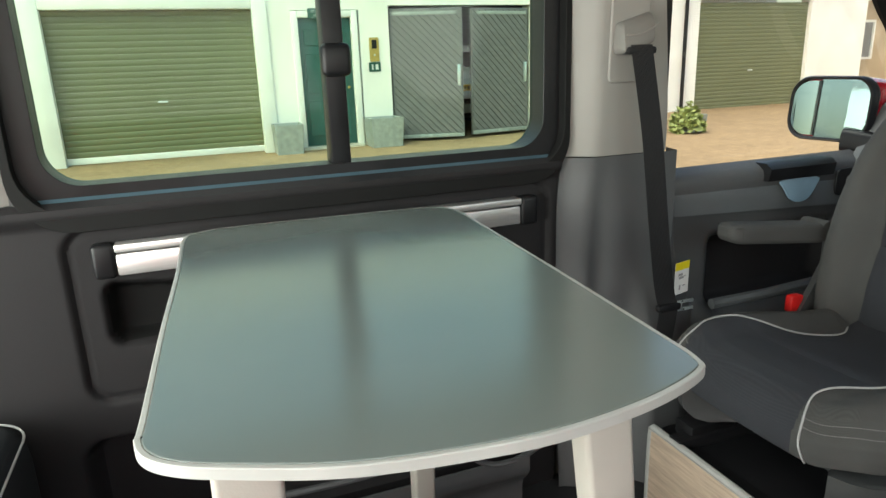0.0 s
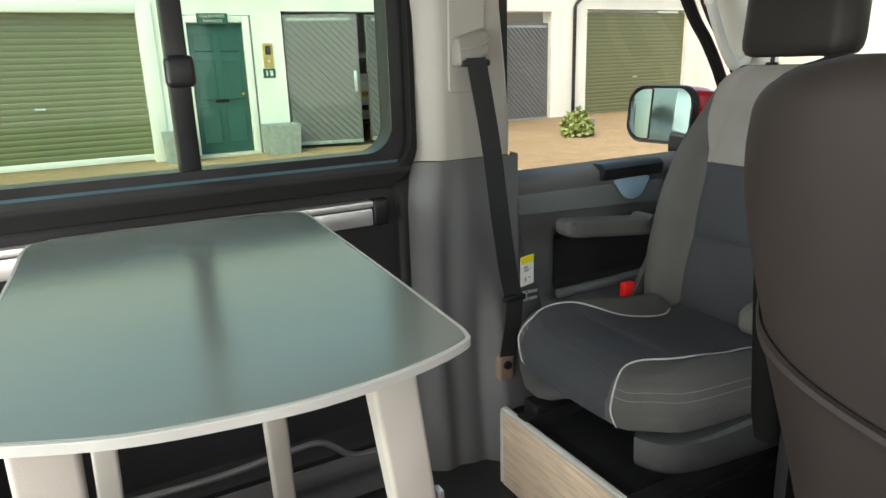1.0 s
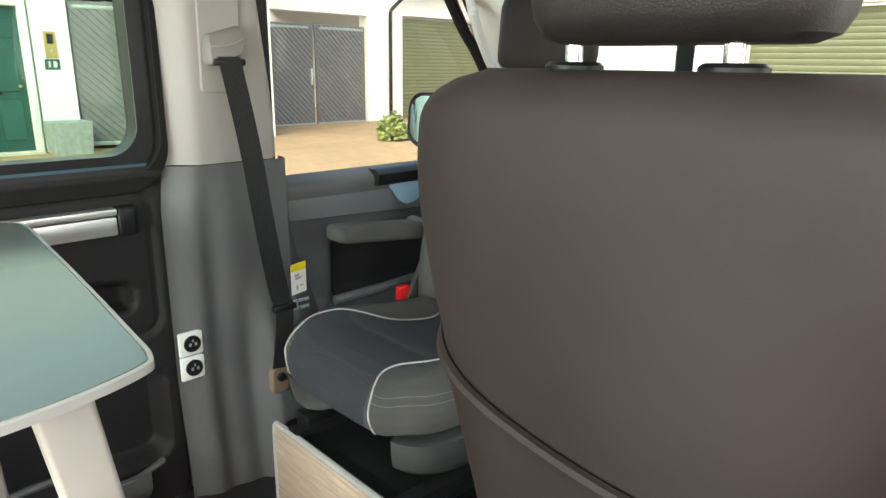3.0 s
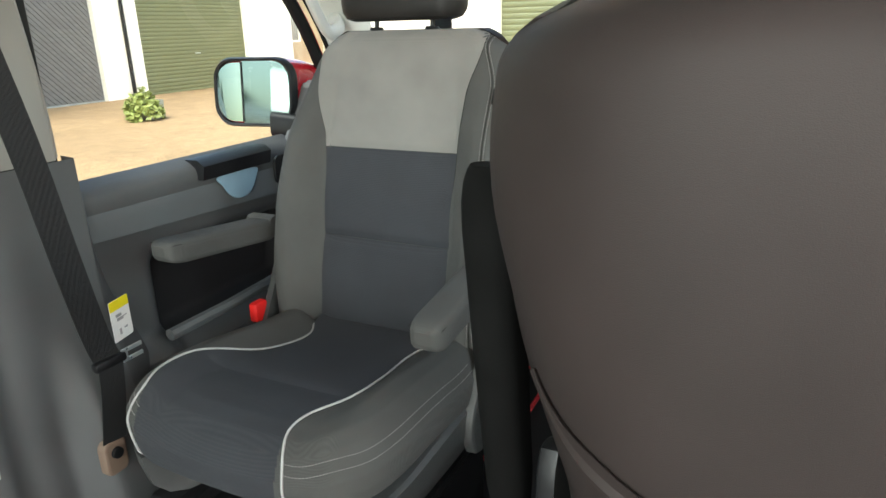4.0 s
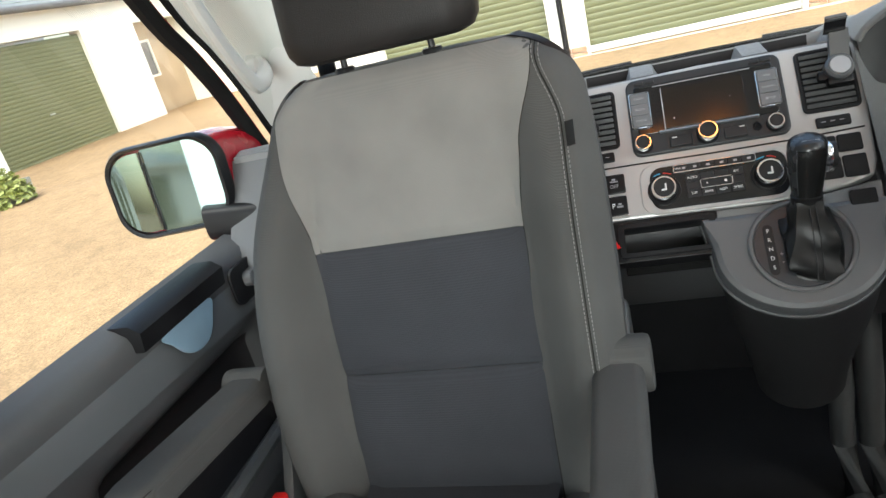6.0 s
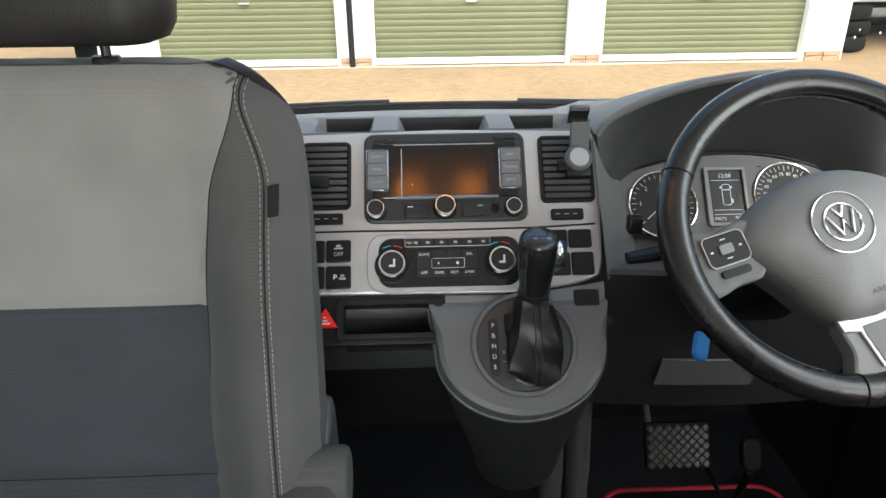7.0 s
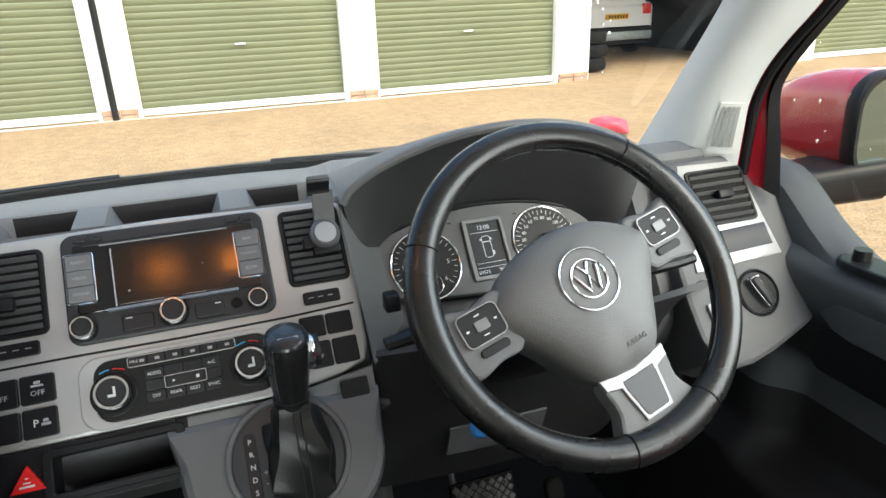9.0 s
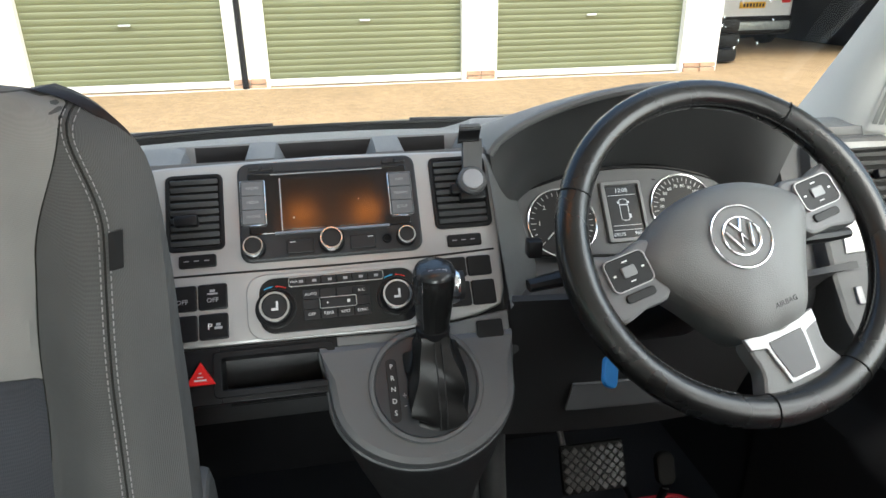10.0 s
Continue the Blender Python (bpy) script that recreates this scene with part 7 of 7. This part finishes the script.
CUSH = sorted(cushion_outline(), key=lambda p: math.atan2(p[1], p[0] - 0.05))
PROFILE = ((0.0, 0.0, 0.0), (0.55, 0.55, 0.0), (0.70, 0.72, 0.002), (0.80, 0.84, 0.010), (0.88, 0.92, 0.026), (0.95, 0.972, 0.050), (1.0, 0.995, 0.062), (1.2, 1.0, 0.086), (1.4, 0.99, 0.106), (1.5, 0.955, 0.115), (1.55, 0.90, 0.115))


def cushion_top(x, y):
    a = abs(y) / 0.262
    u = (x + 0.20) / 0.5
    return 0.446 + 0.046 * ease(u, 0.15, 0.85) + (0.036 - 0.014 * ease(u, 0.4, 0.9)) * ease(a, 0.48, 0.78)


def cushion(i, q):
    """Skin point: i runs round the outline, q from the middle over the edge and down the side."""
    n = len(CUSH)
    k = int(math.floor(i)) % n
    f = i - math.floor(i)
    px = CUSH[k][0] + (CUSH[(k + 1) % n][0] - CUSH[k][0]) * f
    py = CUSH[k][1] + (CUSH[(k + 1) % n][1] - CUSH[k][1]) * f
    for (q0, r0, d0), (q1, r1, d1) in zip(PROFILE, PROFILE[1:]):
        if q <= q1:
            t = (q - q0) / (q1 - q0)
            r, d = r0 + (r1 - r0) * t, d0 + (d1 - d0) * t
            break
    else:
        r, d = PROFILE[-1][1:]
    x, y = 0.05 + (px - 0.05) * r, py * r
    rc = min(r, 0.86)
    return Vector((x, y, cushion_top(0.05 + (px - 0.05) * rc, py * rc) - d))


def cushion_at(x, y):
    """Outline place and profile place of a point seen on plan."""
    a = math.atan2(y, x - 0.05)
    n = len(CUSH)
    best = min(range(n), key=lambda k: abs(math.atan2(math.sin(math.atan2(CUSH[k][1], CUSH[k][0] - 0.05) - a), math.cos(math.atan2(CUSH[k][1], CUSH[k][0] - 0.05) - a))))
    r = math.hypot(x - 0.05, y) / math.hypot(CUSH[best][0] - 0.05, CUSH[best][1])
    for (q0, r0, d0), (q1, r1, d1) in zip(PROFILE, PROFILE[1:]):
        if r <= r1:
            return best, q0 + (q1 - q0) * (r - r0) / (r1 - r0)
    return best, 1.1


def dashes(name, pts, r, mat, parent, run=2, gap=1):
    b = bmesh.new()
    i = 0
    while i + run < len(pts):
        tube(pts[i:i + run + 1], r, 4, bm=b)
        i += run + gap
    return part(name, b, mat, parent)


def seat(m, label, swivel, dx=0.0, dz=0.0):
    wide = not swivel
    bf = lambda s, z: back_front(s, z, wide)
    br = lambda s, z: back_rear(s, z, wide)
    ztop = 1.088 if wide else 1.062
    e = thing("cab_seat", label, "car seat", m, "cab seats")
    ss = lin(-1, 1, 49)
    zs = lin(0.36, 1.0, 36) + lin(1.01, ztop, 10)
    b = bmesh.new()
    rows = []
    for z in zs:
        f, r = [bf(s, z) for s in ss], [br(s, z) for s in ss[::-1]]
        m1, m2 = (f[-1] + r[0]) / 2, (f[0] + r[-1]) / 2
        m1.y, m2.y = m1.y + 0.006, m2.y - 0.006
        rows.append([b.verts.new(p) for p in (*f, m1, *r, m2)])
    k = len(rows[0])
    for a, c in zip(rows, rows[1:]):
        for i in range(k):
            fc = b.faces.new((a[i], a[(i + 1) % k], c[(i + 1) % k], c[i]))
            fc.material_index = 1 if 49 <= i < 98 else 0
    b.faces.new(rows[0][::-1])
    n = len(ss)
    top = rows[-1]
    for i in range(n - 1):
        b.faces.new((top[i], top[i + 1], top[k - 3 - i], top[k - 2 - i])).material_index = 1 if wide else 2
    b.faces.new((top[n - 1], top[n], top[n + 1]))
    b.faces.new((top[0], top[k - 2], top[k - 1]))
    part("backrest", b, [M_BOLSTER if wide else M_CLOTH, M_SEATBACK, M_CLOTHL], e)

    def limit(sgn, z):
        """How far across the centre panel reaches at a height."""
        y = 0.154 + (0.004 * ease(z, 0.70, 0.80) + 0.014 * ease(z, 0.82, 0.96) + 0.030 * ease(z, 0.93, 1.04) if sgn > 0 else 0.020 * ease(z, 0.84, 1.0))
        return min(y / (back_hw(z, wide) * (1 if wide else back_slim(sgn, z))), 0.86 + 0.10 * ease(z, 0.98, 1.05))

    def patch(name, z0, z1, mat, lab):
        def f(q, z):
            return bf(q * limit(1 if q > 0 else -1, z), z) + Vector((0.0042 - 0.0024 * abs(q) ** 12, 0, 0))
        part(name, sheet(f, lin(-1, 1, 41), lin(z0, z1, 40)), mat, e, lab)
    if swivel:
        patch("upper_insert", 0.8235, ztop - 0.001, M_CLOTHL, "light grey cloth shoulder panel")
    patch("lower_insert", 0.634, 0.8225, M_MESHCL, "charcoal mesh cloth panel")
    patch("lumbar_insert", 0.37, 0.633, M_MESHCL, "charcoal mesh cloth panel")
    if swivel:
        for y0, y1 in ((0.226, 0.203), (0.234, 0.211)):
            line = []
            for z in lin(0.44, 1.046, 330):
                y = y0 + (y1 - y0) * ease(z, 0.95, 1.04)
                line.append(bf(min(y / back_hw(z), 0.97), z) + Vector((0.0010, 0.0006, 0)))
            dashes("stitching", line, 0.00055, M_STITCH, e)
        part("bolster_seam", tube([bf(min((0.230 - 0.023 * ease(z, 0.95, 1.04)) / back_hw(z), 0.97), z) for z in lin(0.42, 1.05, 90)], 0.0011, 5), M_SIDECLOTH, e)
        lab = part("side_label", sheet(lambda y, z: bf(y / back_hw(z), z) + Vector((0.0022, 0.001, 0)), lin(0.233, 0.2425, 6), lin(0.923, 0.951, 6), 0.0012), M_RUBBER, e, "small black sewn-in label")
        part("label_print", sheet(lambda y, z: bf(y / back_hw(z), z) + Vector((0.0031, 0.0018, 0)), lin(0.236, 0.241, 3), lin(0.928, 0.946, 5)), M_GREYMARK, lab)
    for sgn in (-1, 1):
        side = [bf(sgn * limit(sgn, z), z) + Vector((0.0006, 0, 0)) for z in lin(0.40, ztop - 0.004, 80)]
        part("panel_seam", tube(side, 0.0011, 5), M_SIDECLOTH, e)
    if swivel:
        for z in (0.634, 0.823):
            part("cross_seam", tube([bf(q * limit(1 if q > 0 else -1, z), z) + Vector((0.0012, 0, 0)) for q in lin(-0.98, 0.98, 50)], 0.0011, 5), M_SIDECLOTH, e)
    rear_pip = [br(s, 0.773 + 0.034 * (s + 0.4) ** 2) + Vector((-0.005, 0, 0)) for s in lin(-0.97, 0.97, 60)]
    part("back_piping", tube(rear_pip, [0.0025 + 0.0045 * ease(i, 2, 8) * (1 - ease(i, 51, 57)) for i in range(60)], 8), M_SEATBACK, e, "raised piping across the seat back")
    pocket = lambda s, z: br(s, z) + Vector((-0.006, 0, 0))
    part("back_pocket", sheet(lambda s, t: pocket(s, 0.37 + (0.400 + 0.034 * (s + 0.4) ** 2) * t), lin(-0.99, 0.99, 30), lin(0, 1, 14)), M_SEATBACK, e, "lower vinyl back panel")

    off = Vector((dx, 0, dz))
    m_ = len(CUSH)
    PIPE = {-1: ((-0.19, 0.152), (-0.15, 0.146), (-0.11, 0.124), (-0.06, 0.118), (0.03, 0.136), (0.10, 0.168), (0.16, 0.196), (0.215, 0.206), (0.262, 0.196)),
            1: ((-0.19, 0.152), (-0.15, 0.148), (-0.11, 0.130), (-0.05, 0.128), (0.04, 0.146), (0.10, 0.156), (0.145, 0.150), (0.185, 0.128), (0.222, 0.112), (0.262, 0.106))}
    FOOT = {-1: 0.188, 1: 0.140}
    def pipe_y(sgn, x):
        k = PIPE[sgn]
        for (x0, y0), (x1, y1) in zip(k, k[1:]):
            if x <= x1:
                return y0 + (y1 - y0) * max(x - x0, 0) / (x1 - x0)
        return k[-1][1] + (FOOT[sgn] - k[-1][1]) * min((x - 0.262) / 0.05, 1) * (0.25 if sgn > 0 else 1)
    qs = [0.06, 0.2, 0.3, 0.4] + lin(0.47, 1.0, 36) + lin(1.05, 1.55, 14)
    b = loft([[cushion(i * 0.5, q) + off for i in range(2 * m_)] for q in qs])
    for fc in b.faces:
        c = fc.calc_center_median() - off
        if c.x > 0.12 and -pipe_y(-1, c.x) < c.y < pipe_y(1, c.x):
            fc.material_index = 1
    part("cushion", b, [M_CLOTH, M_MESHCL], e)
    def insert_at(q, x):
        y = -pipe_y(-1, x) + (pipe_y(-1, x) + pipe_y(1, x)) * q
        return Vector((x, y, cushion_top(x, y) + 0.0040 - 0.0045 * abs(2 * q - 1) ** 12 - 0.006 * ease(x, 0.125, 0.148))) + off
    part("seat_insert", sheet(insert_at, lin(0, 1, 29), lin(-0.19, 0.148, 22)), M_MESHCL, e, "charcoal mesh cloth panel")
    for sgn in (-1, 1):
        line = []
        for p in smooth_line([(x, y * sgn, 0) for x, y in PIPE[sgn]], 6)[:-1]:
            a = cushion_at(p.x, p.y)
            line.append(Vector((p.x, p.y, cushion(*a).z + 0.0032)) + off)
        (a0, q0), (a2, q2) = cushion_at(PIPE[sgn][-1][0], PIPE[sgn][-1][1] * sgn), cushion_at(0.306, FOOT[sgn] * sgn)
        for t in lin(0, 1, 22):
            p = cushion(a0 + (a2 - a0) * (ease(t, 0.45, 1.0) if sgn > 0 else ease(t, 0, 0.7)), q0 + (1.48 - q0) * t)
            line.append(p + Vector((p.x - 0.05, p.y, 0.06 * (1 - t))).normalized() * 0.0026 + off)
        for n in range(3):
            line = [p if k in (0, len(line) - 1) else (line[k - 1] + p * 2 + line[k + 1]) / 4 for k, p in enumerate(line)]
        part("piping", tube(line, 0.0021, 6), M_PIPING, e, "pale grey piping")
        i0, i1 = cushion_at(0.30, (0.118 if sgn > 0 else 0.20) * sgn)[0], cushion_at(-0.12, 0.26 * sgn)[0]
        for d in (0.905, 0.945):
            pts = []
            for i in lin(i0, i1, 220):
                p = cushion(i, d)
                pts.append(p + Vector((p.x - 0.05, p.y, 0)).normalized() * 0.0008 + off)
            dashes("stitching", pts, 0.0007, M_STITCH, e)
    part("seat_pan", loft([[(0.05 + (min(x, 0.19 + 0.13 * min(abs(y) / 0.19, 1) ** 5) - 0.05) * k + dx, y * k, z + 0.10 * x * t + dz) for x, y in CUSH] for z, k, t in ((0.262, 0.78, 1), (0.268, 0.88, 1), (0.290, 0.955, 1), (0.330, 0.985, 0.9), (0.372, 0.992, 0.3), (0.381, 0.96, 0))]), M_SEATPL, e, "grey plastic seat pan")
    for sgn in (-1, 1):
        o = [(-0.31, 0.66), (-0.25, 0.665), (-0.205, 0.60), (-0.15, 0.50), (-0.10, 0.42), (-0.06, 0.36), (-0.06, 0.30), (-0.10, 0.262), (-0.24, 0.26), (-0.30, 0.40)]
        o = [(p.x, p.y) for p in smooth_line([(x, z, 0) for x, z in o], 4, True)]
        part("side_shield", plate(o, 0, 0.020, 0.008, Matrix.Translation((0.14 if wide else 0.0, sgn * (0.236 if wide else 0.256), 0)) @ pose(0, 0, 0, 90) @ Matrix.Diagonal((1, 1, -sgn, 1))), M_BLACK if wide else M_SEATPL, e, "black plastic side shield" if wide else "grey plastic side shield")
    part("slide_rail", box(-0.24, 0.30, 0.17, 0.21, 0.185, 0.24, 0.004), M_BLACK, e)
    part("slide_rail", box(-0.24, 0.30, -0.21, -0.17, 0.185, 0.24, 0.004), M_BLACK, e)
    part("cross_bar", box(-0.2, 0.26, -0.17, 0.17, 0.19, 0.215, 0.004), M_BLACK, e)
    hz = 1.107 if wide else 1.080
    hx, hwid = (-0.300, 0.228) if wide else (-0.355, 0.285)
    hr = loft([[(hx + a * 1.0 - 0.012 * t, b_ - (0.022 if wide else 0.0), hz + 0.19 * t) for a, b_ in rr((0.115 if wide else 0.10) * k, hwid * k2, 0.045 * k, 6)] for t, k, k2 in ((0, 0.55, 0.80), (0.03, 0.82, 0.92), (0.10, 0.96, 0.98), (0.2, 1.0, 1.0), (0.8, 1.0, 0.98), (0.93, 0.85, 0.93), (1, 0.5, 0.78))])
    part("headrest", hr, M_HEADREST, e, "black leather headrest")
    for y in (-0.0665, 0.0665):
        part("headrest_post", tube([(hx, y, ztop - 0.02), (hx - 0.004, y, hz + 0.03)], 0.0075 if wide else 0.005, 10), M_BLACK if swivel else M_CHROME, e)
        part("post_collar", loft([[(x, y2, z) for x, y2 in ellipse((0.024 if wide else 0.015) * q, (0.024 if wide else 0.015) * q, 20, hx, y)] for q, z in ((1.0, ztop - 0.02), (1.0, ztop + 0.003), (0.85, ztop + 0.006))]), M_BLACK, e)
    if swivel:
        for sgn, tz, hzz, yc, h0, h1 in ((-1, 0.668, 0.634, 0.310, 0.048, 0.050), (1, 0.590, 0.622, 0.256, 0.054, 0.060)):
            rings = []
            for t, q, w in ((0, 0.40, 0.45), (0.012, 0.66, 0.68), (0.035, 0.84, 0.84), (0.07, 0.95, 0.94), (0.12, 1.0, 1.0), (0.4, 1.0, 1.0), (0.7, 1.0, 1.0), (0.93, 1.0, 1.0), (0.98, 0.92, 0.9), (1.0, 0.6, 0.6)):
                x, h = 0.092 - 0.305 * t, h0 + (h1 - h0) * t
                zc = tz + (hzz - tz) * t + 0.006 * (1 - q)
                rings.append([(x, sgn * yc + a, zc + b_) for a, b_ in rr(0.066 * w, h * q, 0.014 * min(q, w), 4)])
            arm = part("armrest", loft(rings), M_CLOTH, e, "grey cloth armrest")
            for a in (-0.030, 0.030):
                part("arm_seam", tube([(0.082 - 0.28 * t, sgn * yc + a, tz + (hzz - tz) * t + (h0 + (h1 - h0) * t) * 0.5 - 0.009) for t in lin(0, 1, 12)], 0.0009, 5), M_SIDECLOTH, arm)
            part("armrest_hinge", loft([[(-0.215 + a, sgn * (yc + y), hzz + 0.006 + b_) for a, b_ in ellipse((0.036 if sgn > 0 else 0.025) * k, (0.040 if sgn > 0 else 0.026) * k, 24)] for y, k in ((-0.03, 1.0), (0.036, 1.0), (0.042, 0.94), (0.044, 0.8))]), M_CLOTH, e)
    else:
        rings = []
        for t, q in ((0, 0.42), (0.012, 0.62), (0.04, 0.80), (0.09, 0.94), (0.16, 1.0), (0.5, 1.0), (0.9, 0.96), (1.0, 0.8)):
            rings.append([(-0.122 + a, 0.322 + b_ - 0.026 * t, 0.945 - 0.37 * t) for a, b_ in rr(0.066 * q, 0.050 * (0.45 + 0.55 * q) - 0.008 * t, 0.020)])
        part("armrest", loft(rings), M_ARMUNDER, e, "folded-up cloth armrest, dark underneath")
    return e


seat(pose(0.55, 0.42, FLOOR, 0, 0, 180), "swivelled passenger seat in dark and light grey cloth, facing the table", True)
seat(pose(0.30, -0.385, FLOOR), "driver seat in grey cloth with a brownish vinyl back", False, 0.16, 0.05)
sb = thing("seat_box", "black steel passenger seat box with a pale oak end panel", "seat base")
part("box", box(0.262, 0.80, 0.20, 0.69, FLOOR, 0.145, 0.008), M_GLOSS, sb)
part("tray_rim", ring_plate(rr(0.54, 0.49, 0.03, 4, 0.531, 0.445), rr(0.46, 0.41, 0.02, 4, 0.531, 0.445), 0.14, 0.158), M_BLACK, sb)
part("oak_panel", box(0.246, 0.261, 0.232, 0.690, FLOOR + 0.004, 0.160, 0.003), M_OAK, sb, "pale oak veneer panel")
part("panel_edging", tube(smooth_line([(0.252, 0.692, FLOOR + 0.01), (0.252, 0.692, 0.14), (0.252, 0.685, 0.162), (0.252, 0.665, 0.166), (0.252, 0.45, 0.166), (0.252, 0.255, 0.166), (0.252, 0.236, 0.160), (0.252, 0.229, 0.14), (0.252, 0.229, FLOOR + 0.01)], 3), 0.009, 8), M_EDGE, sb, "pale grey edging")
part("latch_lever", box(0.29, 0.42, 0.60, 0.66, 0.16, 0.20, 0.008), M_BLACK, sb)
sd = thing("driver_seat_box", "black steel driver seat box", "seat base")
part("box", box(0.06, 0.62, -0.65, -0.19, FLOOR, 0.125, 0.008), M_BLACK, sd)
bk = thing("belt_buckle", "black belt buckle with a red release button", "seat belt buckle")
part("stalk", box(0.655, 0.685, 0.690, 0.704, 0.25, 0.39, 0.004), M_BLACK, bk)
part("release", box(0.652, 0.690, 0.685, 0.708, 0.385, 0.43, 0.005, m=pose(0, 0, 0)), M_REDPL, bk, "red release button")

# ---- corner of the rear bench ----
bench = thing("rear_bench", "dark cloth rear bench corner with pale piping", "bench")
part("cushion", loft([[(x, y, z) for x, y in rr(0.55 * k, 1.30 * k, 0.09, 6, -1.30, 0.22)] for z, k in ((0.20, 0.97), (0.24, 1.0), (0.36, 1.0), (0.395, 0.99), (0.418, 0.965), (0.432, 0.93), (0.438, 0.85))]), weave("blue-black bench cloth", (0.013, 0.015, 0.019), 260, 0.3, contrast=0.2), bench)
part("piping", tube([(x, y, 0.408) for x, y in rr(0.55 * 0.99, 1.30 * 0.99, 0.09, 8, -1.30, 0.22)], 0.0022, 6, True), M_PIPING, bench, "pale piping")
part("base", box(-1.56, -1.06, -0.40, 0.84, FLOOR, 0.20, 0.01), M_TRIM, bench)
